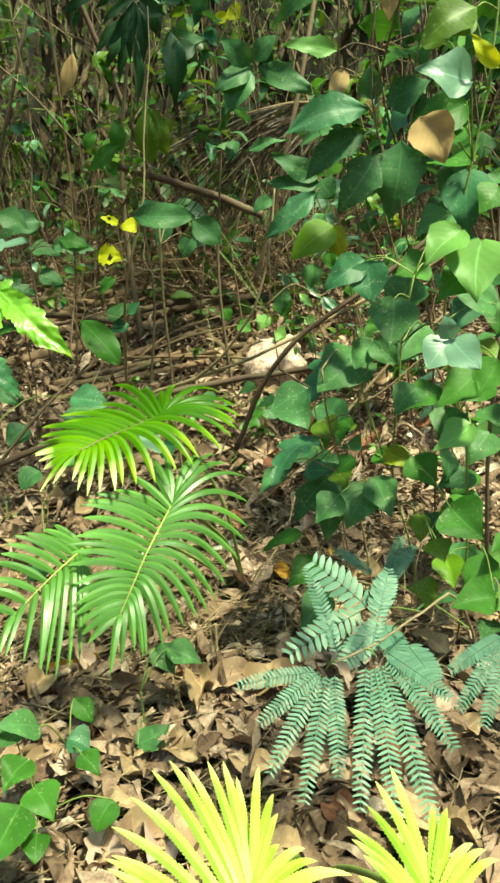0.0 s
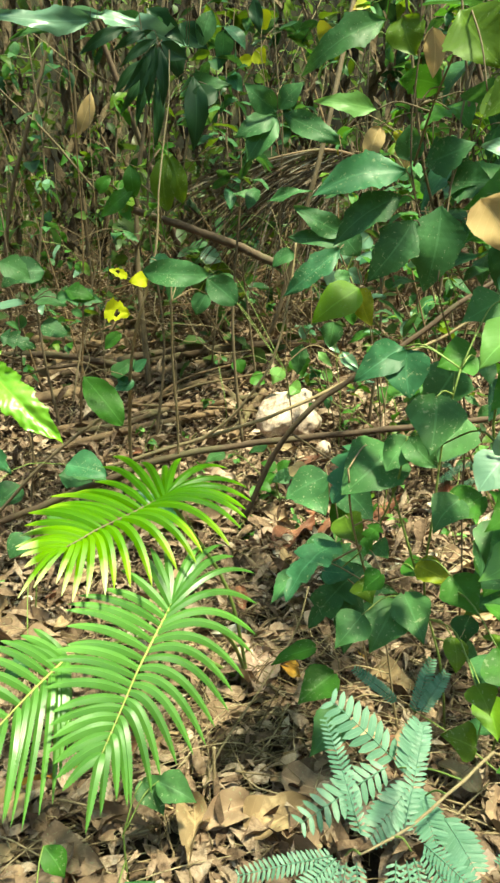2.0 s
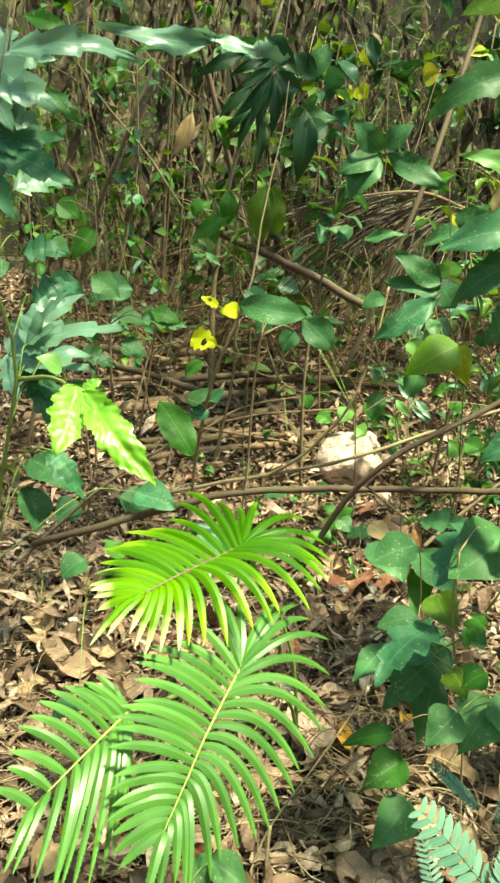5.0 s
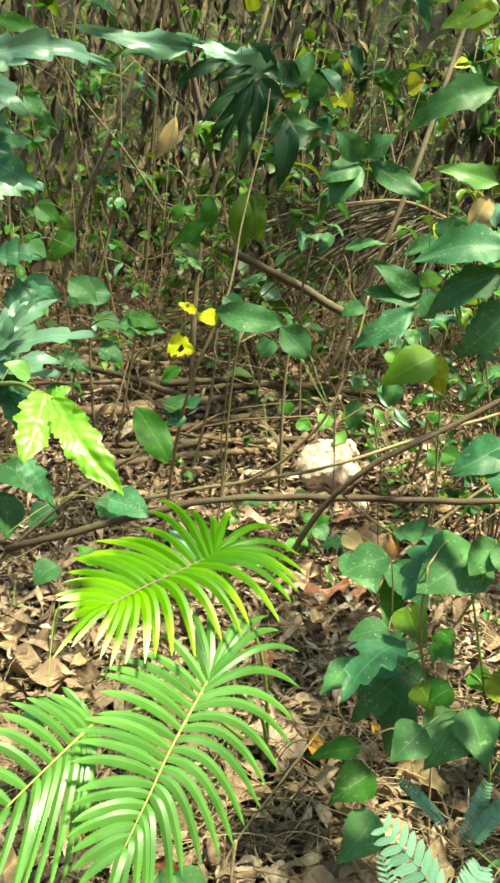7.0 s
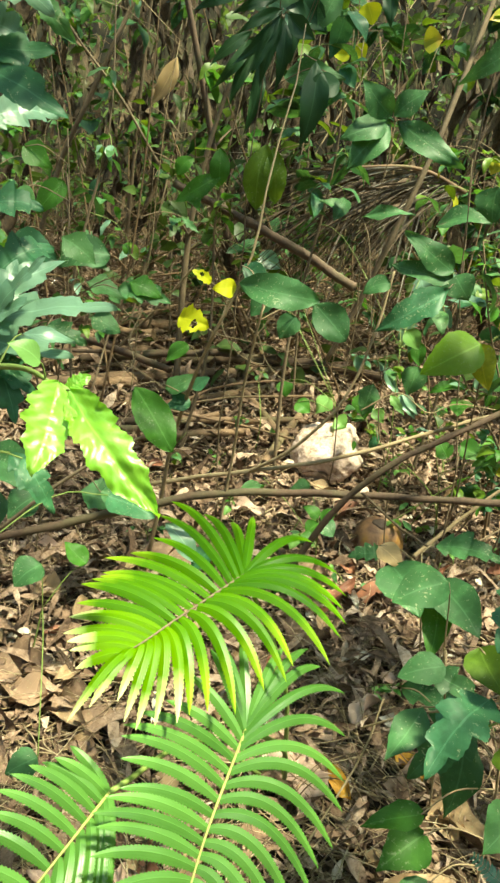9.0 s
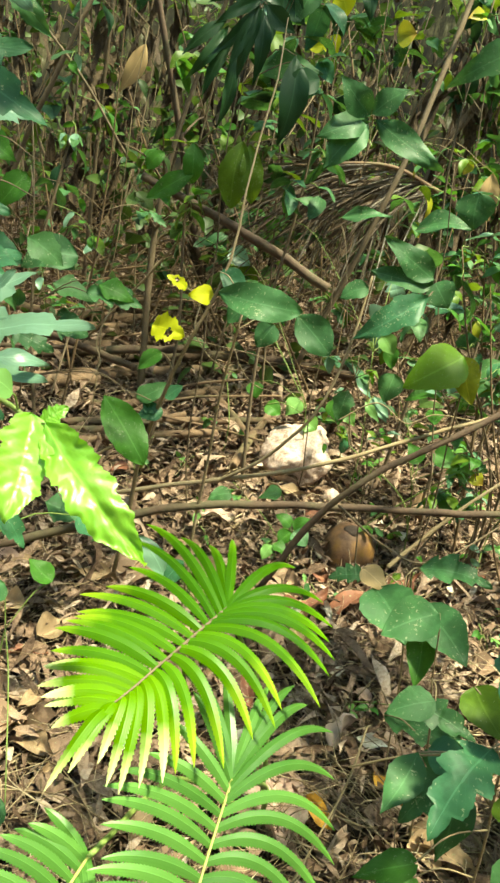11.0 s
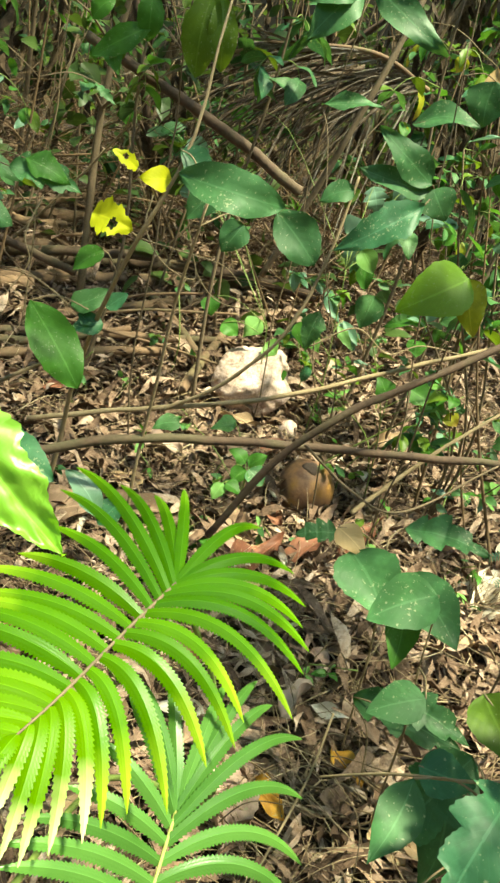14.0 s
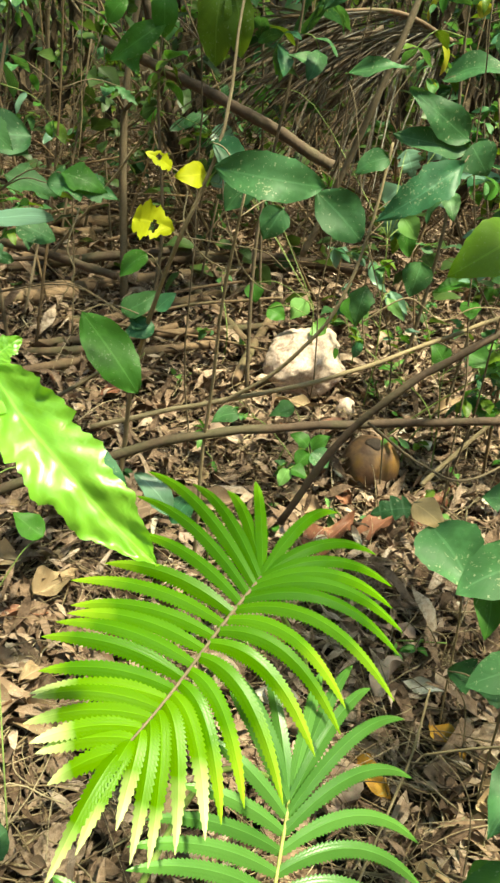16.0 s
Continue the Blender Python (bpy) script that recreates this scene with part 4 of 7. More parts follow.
SEEDLING_NEAR_A = [
    ("ovate", "mid", (-0.356, 1.078, 0.217), (-0.412, 1.024, 0.266), 0.073, -25),
    ("ovate", "mid", (-0.405, 1.060, 0.222), (-0.413, 0.998, 0.237), 0.061, -13),
    ("heart", "green", (-0.356, 1.000, 0.206), (-0.386, 0.939, 0.187), 0.069, -20),
    ("heart", "green", (-0.336, 0.957, 0.181), (-0.290, 0.905, 0.153), 0.075, 7),
    ("ovate", "green", (-0.347, 0.913, 0.187), (-0.367, 0.807, 0.169), 0.091, -14),
    ("heart", "green", (-0.289, 1.097, 0.128), (-0.247, 1.061, 0.103), 0.053, 12),
    ("heart", "mid", (-0.199, 1.199, 0.058), (-0.126, 1.234, 0.080), 0.068, 20),
    ("ovate", "green", (-0.316, 0.889, 0.149), (-0.305, 0.836, 0.138), 0.050, -5),
    ("heart", "mid", (-0.170, 1.368, 0.187), (-0.126, 1.336, 0.130), 0.070, 21),
    ("heart", "mid", (-0.138, 1.371, 0.183), (-0.060, 1.355, 0.143), 0.070, 27),
    ("ovate", "teal", (-0.331, 1.149, 0.127), (-0.286, 1.143, 0.101), 0.066, 19),
    ("ovate", "green", (-0.204, 0.981, 0.124), (-0.231, 0.938, 0.091), 0.060, -15),
]
SEEDLING_NEAR_B = [
    ("lance", "green", (-0.336, 1.237, 0.157), (-0.294, 1.213, 0.107), 0.049, 22),
]
SEEDLING_NEAR = SEEDLING_NEAR_A + SEEDLING_NEAR_B
TALL_YELLOW_A = [
    ("ovate", "yellow", (0.074, 4.478, 2.435), (0.121, 4.499, 2.348), 0.111, 120),
    ("ovate", "yellow", (0.042, 4.539, 2.213), (-0.054, 4.545, 2.207), 0.065, -89),
    ("ovate", "yellow", (0.051, 4.529, 2.253), (0.111, 4.538, 2.196), 0.098, 98),
    ("ovate", "yellowing", (0.408, 4.674, 2.353), (0.502, 4.654, 2.373), 0.123, 99),
    ("ovate", "olive", (0.064, 4.552, 2.149), (0.116, 4.558, 2.104), 0.085, 95),
    ("ovate", "yellow", (-1.516, 4.175, 2.357), (-1.467, 4.205, 2.317), 0.082, 96),
    ("ovate", "yellow", (-0.425, 4.163, 2.576), (-0.462, 4.178, 2.516), 0.085, -116),
    ("ovate", "yellowing", (0.834, 4.386, 1.804), (0.825, 4.398, 1.737), 0.064, 16),
    ("lance", "drytan", (-0.720, 3.845, 1.944), (-0.814, 3.863, 1.747), 0.076, -111),
    ("lance", "drytan", (0.727, 3.658, 1.679), (0.762, 3.669, 1.498), 0.078, 21),
]
TALL_YELLOW = TALL_YELLOW_A
GROUND_PLANT_A = [
    ("ovate", "green", (0.115, 3.087, 0.284), (0.053, 3.110, 0.314), 0.056, -34),
    ("ovate", "green", (0.126, 3.082, 0.277), (0.183, 3.091, 0.325), 0.056, 34),
    ("ovate", "dark", (0.119, 3.033, 0.290), (0.171, 3.004, 0.251), 0.080, 33),
    ("ovate", "green", (0.110, 3.034, 0.288), (0.072, 3.017, 0.238), 0.062, -30),
    ("ovate", "light", (0.039, 2.974, 0.254), (0.012, 2.951, 0.201), 0.047, -20),
    ("ovate", "green", (0.047, 2.973, 0.256), (0.096, 2.954, 0.234), 0.054, 25),
    ("ovate", "light", (0.205, 3.843, 0.506), (0.259, 3.825, 0.472), 0.095, 56),
    ("heart", "light", (0.164, 3.869, 0.589), (0.108, 3.858, 0.508), 0.095, -55),
    ("heart", "light", (0.379, 3.827, 0.580), (0.426, 3.802, 0.523), 0.072, 56),
    ("ovate", "green", (0.272, 3.804, 0.406), (0.303, 3.786, 0.367), 0.072, 52),
    ("ovate", "pale", (0.454, 3.725, 0.681), (0.536, 3.682, 0.591), 0.060, 64),
    ("ovate", "pale", (0.384, 3.763, 0.796), (0.454, 3.725, 0.681), 0.051, 69),
]
GROUND_PLANT_B = [
    ("heart", "mid", (0.078, 3.283, 0.346), (-0.005, 3.278, 0.305), 0.072, -35),
    ("heart", "mid", (-0.116, 3.287, 0.303), (-0.208, 3.275, 0.263), 0.080, -34),
    ("elliptic", "pale", (-0.315, 2.694, 0.218), (-0.424, 2.727, 0.330), 0.073, -33),
    ("elliptic", "teal", (-0.262, 2.724, 0.269), (-0.315, 2.685, 0.202), 0.080, -22),
    ("heart", "green", (0.666, 3.503, 0.485), (0.610, 3.542, 0.555), 0.089, -48),
    ("heart", "light", (0.725, 3.282, 0.576), (0.788, 3.243, 0.538), 0.103, 47),
    ("ovate", "yellowing", (0.796, 3.240, 0.541), (0.837, 3.212, 0.516), 0.062, 54),
    ("heart", "pale", (0.591, 3.741, 1.248), (0.529, 3.758, 1.172), 0.115, -80),
    ("heart", "pale", (0.399, 3.785, 1.016), (0.470, 3.771, 1.075), 0.115, 74),
    ("ovate", "dark", (-0.519, 1.726, 0.228), (-0.572, 1.691, 0.208), 0.064, -19),
    ("ovate", "dark", (-0.742, 2.437, 0.271), (-0.804, 2.385, 0.214), 0.105, -25),
    ("ovate", "green", (-0.618, 2.471, 0.274), (-0.692, 2.481, 0.331), 0.070, -26),
]
GROUND_PLANT_C = [
    ("lobed", "pale", (0.474, 3.874, 1.205), (0.515, 3.860, 1.107), 0.110, 76),
    ("lobed", "pale", (0.468, 3.867, 1.014), (0.458, 3.856, 0.882), 0.105, 16),
    ("ovate", "pale", (-0.272, 4.269, 1.190), (-0.156, 4.265, 1.137), 0.105, 67),
    ("ovate", "pale", (-0.262, 4.259, 0.984), (-0.138, 4.256, 0.989), 0.068, 63),
    ("lance", "pale", (0.465, 3.719, 0.695), (0.543, 3.679, 0.611), 0.042, 58),
    ("ovate", "green", (-0.068, 3.802, 0.658), (-0.048, 3.784, 0.584), 0.078, 45),
    ("ovate", "green", (-0.000, 3.776, 0.568), (0.073, 3.760, 0.534), 0.083, 56),
    ("ovate", "green", (0.502, 3.745, 0.926), (0.520, 3.727, 0.823), 0.069, 9),
    ("heart", "green", (-0.539, 4.258, 1.253), (-0.523, 4.259, 1.189), 0.089, -10),
    ("heart", "green", (-0.078, 4.260, 1.381), (-0.092, 4.263, 1.303), 0.089, 7),
]
GROUND_PLANT = GROUND_PLANT_A + GROUND_PLANT_B + GROUND_PLANT_C
HANGING_A = [
    ("lance", "deep", (-0.279, 2.999, 1.943), (-0.409, 2.950, 1.845), 0.037, -89),
    ("lance", "deep", (-0.282, 3.002, 1.932), (-0.413, 2.966, 1.763), 0.040, -89),
    ("lance", "deep", (-0.279, 3.004, 1.925), (-0.352, 2.981, 1.742), 0.040, -84),
    ("lance", "deep", (-0.276, 3.005, 1.922), (-0.321, 3.010, 1.719), 0.042, -9),
    ("lance", "deep", (-0.272, 3.015, 1.928), (-0.272, 3.018, 1.713), 0.047, -7),
    ("lance", "deep", (-0.263, 3.013, 1.938), (-0.166, 3.027, 1.881), 0.061, 97),
    ("lance", "deep", (-0.292, 2.991, 1.970), (-0.430, 2.935, 1.893), 0.035, -91),
    ("lance", "deep", (-0.371, 2.927, 1.966), (-0.535, 2.866, 1.869), 0.046, -85),
    ("lance", "deep", (-0.154, 3.040, 1.827), (-0.169, 3.031, 1.563), 0.088, -5),
    ("ovate", "deep", (-0.070, 3.056, 1.779), (-0.199, 3.006, 1.717), 0.079, -79),
    ("lance", "deep", (-0.394, 3.461, 1.988), (-0.534, 3.428, 1.844), 0.047, -89),
    ("lance", "deep", (-0.386, 3.465, 1.972), (-0.518, 3.444, 1.769), 0.047, -90),
]
HANGING_B = [
    ("lance", "deep", (-0.367, 3.474, 1.939), (-0.449, 3.459, 1.723), 0.047, -86),
    ("lance", "deep", (-0.353, 3.481, 1.914), (-0.382, 3.476, 1.635), 0.052, -4),
    ("lance", "deep", (-0.288, 3.433, 2.113), (-0.239, 3.440, 1.886), 0.109, 0),
    ("lance", "deep", (-0.237, 3.434, 2.111), (-0.122, 3.412, 2.002), 0.095, 89),
    ("lance", "mid", (-0.102, 3.422, 2.151), (-0.158, 3.414, 1.998), 0.085, -85),
    ("ovate", "mid", (-0.260, 3.495, 1.862), (-0.031, 3.439, 1.871), 0.095, 77),
    ("lance", "deep", (0.070, 3.401, 2.184), (0.096, 3.388, 2.042), 0.057, 7),
]
HANGING = HANGING_A + HANGING_B
FALLEN_A = [
    ("lobed", "pink", 0.05, 2.03, 0.27, -94, 0.85),
    ("ovate", "tan", -0.90, 2.44, 0.177, -48, 0.8),
    ("lance", "russet", 0.18, 2.89, 0.252, 39, 0.5),
    ("ovate", "umber", -0.74, 2.24, 0.223, -20, 0.6),
    ("ovate", "tan", 0.40, 1.95, 0.103, -65, 0.8),
    ("ovate", "orange", 0.35, 2.14, 0.108, -57, 0.6),
    ("lance", "russet", 0.58, 3.08, 0.268, 47, 0.4),
    ("elliptic", "tan", -0.59, 2.90, 0.220, -12, 0.3),
    ("ovate", "umber", -0.48, 2.38, 0.175, -50, 0.7),
    ("ovate", "pink", -0.15, 3.44, 0.167, -24, 0.5),
    ("ovate", "umber", -0.20, 3.01, 0.200, -7, 0.6),
    ("lance", "tan", 0.81, 3.71, 0.208, 30, 0.35),
    ("ovate", "umber", 0.11, 3.05, 0.188, -53, 0.6),
    ("ovate", "russet", 0.27, 3.14, 0.116, -66, 0.6),
    ("lance", "bleached", 0.96, 2.88, 0.224, 59, 0.5),
    ("ovate", "bleached", 1.02, 2.90, 0.252, 55, 0.7),
    ("lance", "bleached", 1.04, 2.69, 0.142, -1, 0.4),
    ("ovate", "orange", 1.45, 3.47, 0.202, -21, 0.9),
]
FALLEN_B = [
    ("ovate", "tan", 0.41, 1.96, 0.097, -31, 0.9),
    ("lance", "tan", 0.79, 2.32, 0.126, -15, 0.5),
    ("lance", "bleached", 0.26, 2.59, 0.122, 23, 0.2),
    ("lance", "umber", 0.79, 2.67, 0.161, -10, 0.5),
    ("lance", "tan", -0.08, 1.38, 0.2, -87, 0.4),
    ("ovate", "tan", 0.10, 1.43, 0.15, 20, 0.8),
    ("ovate", "tan", -0.10, 1.18, 0.112, -41, 0.7),
    ("lobed", "umber", -0.16, 0.98, 0.167, 22, 0.6),
    ("ovate", "umber", 0.18, 1.12, 0.117, -53, 0.7),
    ("ovate", "tan", 0.15, 1.55, 0.098, -47, 0.8),
    ("ovate", "tan", 0.31, 0.95, 0.101, -45, 0.7),
    ("lance", "orange", -0.44, 1.58, 0.135, 11, 0.15),
    ("ovate", "tan", 0.51, 1.20, 0.107, 27, 0.7),
    ("ovate", "russet", 0.23, 0.98, 0.102, -42, 0.7),
    ("ovate", "umber", -0.32, 1.34, 0.184, -31, 0.5),
    ("lance", "tan", -0.82, 2.92, 0.208, -11, 0.35),
    ("ovate", "tan", -0.78, 2.71, 0.151, -38, 0.8),
    ("lobed", "umber", -0.73, 2.32, 0.231, -3, 0.7),
]
FALLEN_C = [
    ("ovate", "tan", -0.86, 2.36, 0.16, -60, 0.8),
    ("ovate", "umber", -0.66, 2.20, 0.15, 20, 0.7),
    ("lobed", "umber", -0.58, 2.23, 0.19, -70, 0.8),
    ("lance", "pink", -0.84, 2.95, 0.22, -20, 0.35),
    ("ovate", "tan", -0.62, 2.62, 0.15, 50, 0.7),
    ("ovate", "tan", -0.56, 2.17, 0.151, -45, 0.6),
    ("lance", "bleached", 0.27, 2.89, 0.156, -82, 0.25),
    ("lance", "tan", 0.15, 3.68, 0.192, -15, 0.3),
    ("lance", "bleached", 0.68, 2.68, 0.161, 39, 0.3),
    ("lance", "bleached", 0.34, 2.30, 0.111, -24, 0.4),
    ("ovate", "orange", 0.15, 2.02, 0.123, -69, 0.5),
    ("ovate", "tan", 0.44, 1.96, 0.172, -50, 0.6),
]
FALLEN = FALLEN_A + FALLEN_B + FALLEN_C
PINNAE_A = [
    ((0.357, 1.467, 0.295), (0.272, 1.514, 0.344), 15, 0.014, 0.006),
    ((0.386, 1.435, 0.294), (0.435, 1.502, 0.373), 15, 0.016, 0.006),
    ((0.397, 1.417, 0.307), (0.457, 1.466, 0.364), 14, 0.016, 0.006),
    ((0.310, 1.217, 0.356), (0.201, 1.272, 0.441), 8, 0.034, 0.014),
    ((0.292, 1.198, 0.361), (0.139, 1.107, 0.329), 10, 0.03, 0.011),
    ((0.320, 1.187, 0.354), (0.358, 1.250, 0.410), 11, 0.026, 0.009),
    ((0.327, 1.161, 0.357), (0.248, 1.088, 0.320), 10, 0.028, 0.01),
    ((0.331, 1.149, 0.359), (0.347, 1.065, 0.333), 12, 0.026, 0.008),
    ((0.370, 1.115, 0.334), (0.402, 1.037, 0.308), 10, 0.028, 0.009),
]
PINNAE_B = [
    ((0.185, 1.031, 0.345), (0.045, 0.987, 0.355), 17, 0.015, 0.005),
    ((0.190, 1.029, 0.343), (0.082, 0.934, 0.317), 17, 0.016, 0.005),
    ((0.195, 1.027, 0.340), (0.094, 0.867, 0.272), 20, 0.016, 0.005),
    ((0.205, 1.025, 0.339), (0.147, 0.830, 0.247), 22, 0.017, 0.005),
    ((0.220, 1.024, 0.339), (0.208, 0.874, 0.253), 20, 0.017, 0.005),
    ((0.229, 1.046, 0.371), (0.185, 1.165, 0.482), 20, 0.016, 0.005),
]
PINNAE_C = [
    ((0.272, 0.994, 0.375), (0.230, 0.781, 0.276), 22, 0.017, 0.005),
    ((0.287, 0.993, 0.375), (0.281, 0.756, 0.287), 24, 0.018, 0.005),
    ((0.297, 0.994, 0.379), (0.334, 0.736, 0.279), 26, 0.018, 0.005),
    ((0.312, 0.997, 0.388), (0.386, 0.834, 0.335), 22, 0.017, 0.005),
    ((0.313, 1.003, 0.395), (0.396, 0.904, 0.373), 18, 0.016, 0.005),
    ((0.287, 1.020, 0.397), (0.340, 1.147, 0.482), 18, 0.016, 0.005),
]
PINNAE_D = [
    ((0.523, 1.043, 0.390), (0.426, 1.015, 0.344), 18, 0.015, 0.005),
    ((0.522, 1.037, 0.382), (0.427, 0.959, 0.305), 18, 0.015, 0.005),
    ((0.525, 1.031, 0.375), (0.463, 0.933, 0.289), 18, 0.015, 0.005),
]
PINNAE_E = [
    ((0.750, 2.395, 0.522), (0.652, 2.419, 0.447), 16, 0.014, 0.0045),
    ((0.756, 2.366, 0.475), (0.671, 2.381, 0.399), 16, 0.014, 0.0045),
    ((0.745, 2.415, 0.559), (0.668, 2.442, 0.512), 16, 0.014, 0.0045),
]


def leafy(name, rows, stems, label, category, seed, stem_mat=STEM_GREEN, r=(0.0032, 0.0017), leaf_labels=True):
    """A plant: its stems (lines of points, from the root up) and its leaves, each on a stalk to the nearest stem."""
    rng = random.Random(seed)
    root = Vector(stems[0][0])
    plant = thing(name, root, label, category)
    lines = []
    for pts in stems:
        line = curve(pts, 16)
        sway = 0.5 * (line[-1] - line[0]).length
        line = [q + Vector((noise.noise((q.x, q.y, q.z * 3 + seed)), noise.noise((q.z * 3, q.x, seed)), 0)) * 0.035 * min(1, sway) for q in line]
        m = Mesh()
        m.tube(line, r[0], r[1], 7, 0.08, rng)
        part("stem", m, stem_mat, plant)
        lines += line
    for kind, mat, base, tip, width, turn in rows:
        base, tip = Vector(base), Vector(tip)
        m = Mesh()
        if kind == "palmate":
            palmate(m, base, tip, width, turn, rng)
        else:
            blade(m, base, tip, width, turn, kind, rng, nu=60 if kind == "corrug" else 26 if kind == "ragged" else 16, nv=14 if kind == "corrug" else 10 if kind == "ragged" else 6,
                  droop=rng.uniform(0.03, 0.2), fold=rng.uniform(0.08, 0.42), ripple=rng.uniform(0.015, 0.05))
        leaf = part("leaf", m, LEAF[mat], plant)
        near = min(lines, key=lambda q: (q - base).length + (0.15 if q.z > base.z else 0))
        mid = near.lerp(base, 0.6) + Vector((0, 0, 0.15 * (near - base).length))
        m = Mesh()
        m.tube(curve([near, mid, base], 8), 0.0018, 0.0014, 5)
        part("stalk", m, stem_mat, leaf)
    return plant


def g(x, y, up=0.0):
    return (x, y, ground_z(x, y) + up)


leafy("vine", VINE, [
    [g(0.62, 1.62), (0.58, 1.55, 0.45), (0.52, 1.46, 0.8), (0.50, 1.36, 1.1), (0.56, 1.32, 1.45), (0.6, 1.4, 1.9)],
    [g(0.55, 1.75), (0.47, 1.62, 0.3), (0.40, 1.52, 0.55), (0.42, 1.48, 0.8), (0.45, 1.46, 1.0)],
    [(0.40, 1.52, 0.55), (0.36, 1.50, 0.68), (0.33, 1.52, 0.80)],
], "climbing vine with heart-shaped green leaves", "vine", 21, r=(0.003, 0.0018))
def build_vine_mass():
    """The inner leaves of the vine, behind its outer ones."""
    rng = random.Random(36)
    plant = thing("vine", g(0.75, 1.8), "dense tangle of climbing vine with rounded leaves", "vine")
    m = Mesh()
    m.tube(curve([g(0.75, 1.8), (0.72, 1.75, 0.6), (0.78, 1.7, 1.2), (0.74, 1.7, 2.0)], 14), 0.006, 0.004, 6)
    part("stem", m, STEM_BROWN, plant)
    for k in range(185):
        x, y, z = rng.uniform(0.5, 1.05), rng.uniform(1.45, 2.1), rng.uniform(0.05, 2.0)
        if x - 0.5 < (y - 1.45) * 0.25 or (x < 0.58 and z < 0.6):
            continue
        p = Vector((x, y, z))
        w = Vector((rng.gauss(-0.3, 0.6), rng.gauss(-0.3, 0.6), rng.gauss(-0.5, 0.4))).normalized() * rng.uniform(0.07, 0.14)
        leaf = Mesh()
        blade(leaf, p, p + w, w.length * rng.uniform(0.65, 0.95), rng.gauss(0, 25), rng.choice(("heart", "heart", "ovate", "wavy")), rng, nu=8, nv=4)
        part("leaf", leaf, LEAF[rng.choice(("green", "mid", "dark", "green", "mid", "light", "olive", "teal"))], plant)


def build_shrub_mass():
    """The inner leaves of the tall shrub, behind its outer ones."""
    rng = random.Random(37)
    plant = thing("broadleaf_shrub", g(1.0, 2.35), "tall dense shrub with jagged dark green leaves", "shrub")
    lines = []
    for k in range(4):
        line = curve([g(1.0, 2.35) if k == 0 else (0.95, 2.3, 0.35 + 0.12 * k), (0.9, 2.3, 0.75 + 0.1 * k), (0.56 + 0.12 * k, 2.15 + 0.05 * k, 1.25 + 0.08 * k), (0.44 + 0.15 * k, 2.1 + 0.06 * k, 1.85)], 14)
        m = Mesh()
        m.tube(line, 0.006, 0.003, 6, 0.08, rng)
        part("stem", m, STEM_BROWN, plant)
        lines += line[7:]
    for k in range(70):
        at = rng.choice(lines)
        p = at + Vector((rng.gauss(0.05, 0.08), rng.gauss(0.05, 0.08), rng.gauss(0, 0.06)))
        w = Vector((rng.gauss(-0.4, 0.6), rng.gauss(-0.4, 0.5), rng.gauss(-0.5, 0.35))).normalized() * rng.uniform(0.11, 0.2)
        if p.x + min(0, w.x) < 0.42 or p.z + w.z < 1.08:
            continue
        leaf = Mesh()
        blade(leaf, p, p + w, w.length * rng.uniform(0.5, 0.75), rng.gauss(0, 25), rng.choice(("wavy", "wavy", "ovate", "lobed")), rng, nu=10, nv=4, droop=rng.uniform(0.05, 0.2), fold=rng.uniform(0.1, 0.4))
        leaf = part("leaf", leaf, LEAF[rng.choice(("dark", "mid", "teal", "dark", "green", "mid"))], plant)
        m = Mesh()
        m.tube(curve([at, at.lerp(p, 0.5) + Vector((0, 0, 0.02)), p], 5), 0.002, 0.0014, 5)
        part("stalk", m, STEM_BROWN, leaf)


build_shrub_mass()


def build_shrub_behind():
    """Leafy branches beyond the clearing's edge, at breast height."""
    rng = random.Random(38)
    plant = thing("broadleaf_shrub", g(0.9, 3.3), "bushy shrub with oval bluish-green leaves", "shrub")
    lines = []
    for k in range(3):
        line = curve([g(0.9, 3.3), (0.85 + 0.04 * k, 3.25, 0.5), (0.5 + 0.13 * k, 3.1 + 0.06 * k, 0.95 + 0.08 * k), (0.36 + 0.15 * k, 3.05 + 0.08 * k, 1.25 + 0.12 * k)], 14)
        m = Mesh()
        m.tube(line, 0.006, 0.0025, 6, 0.08, rng)
        part("stem", m, STEM_BROWN, plant)
        lines += line[7:]
    for k in range(40):
        at = rng.choice(lines)
        p = at + Vector((rng.gauss(0.02, 0.07), rng.gauss(0, 0.07), rng.gauss(0.02, 0.06)))
        w = Vector((rng.gauss(-0.2, 0.7), rng.gauss(-0.4, 0.4), rng.gauss(-0.4, 0.35))).normalized() * rng.uniform(0.08, 0.16)
        m = Mesh()
        blade(m, p, p + w, w.length * rng.uniform(0.48, 0.66), rng.gauss(0, 25), rng.choice(("ovate", "elliptic", "ovate", "wavy")), rng, nu=12, nv=4, droop=rng.uniform(0.05, 0.2), fold=rng.uniform(0.1, 0.4))
        leaf = part("leaf", m, LEAF[rng.choice(("dark", "mid", "teal", "mid", "green", "pale"))], plant)
        m = Mesh()
        m.tube(curve([at, at.lerp(p, 0.5) + Vector((0, 0, 0.02)), p], 5), 0.0018, 0.0012, 5)
        part("stalk", m, STEM_GREEN, leaf)


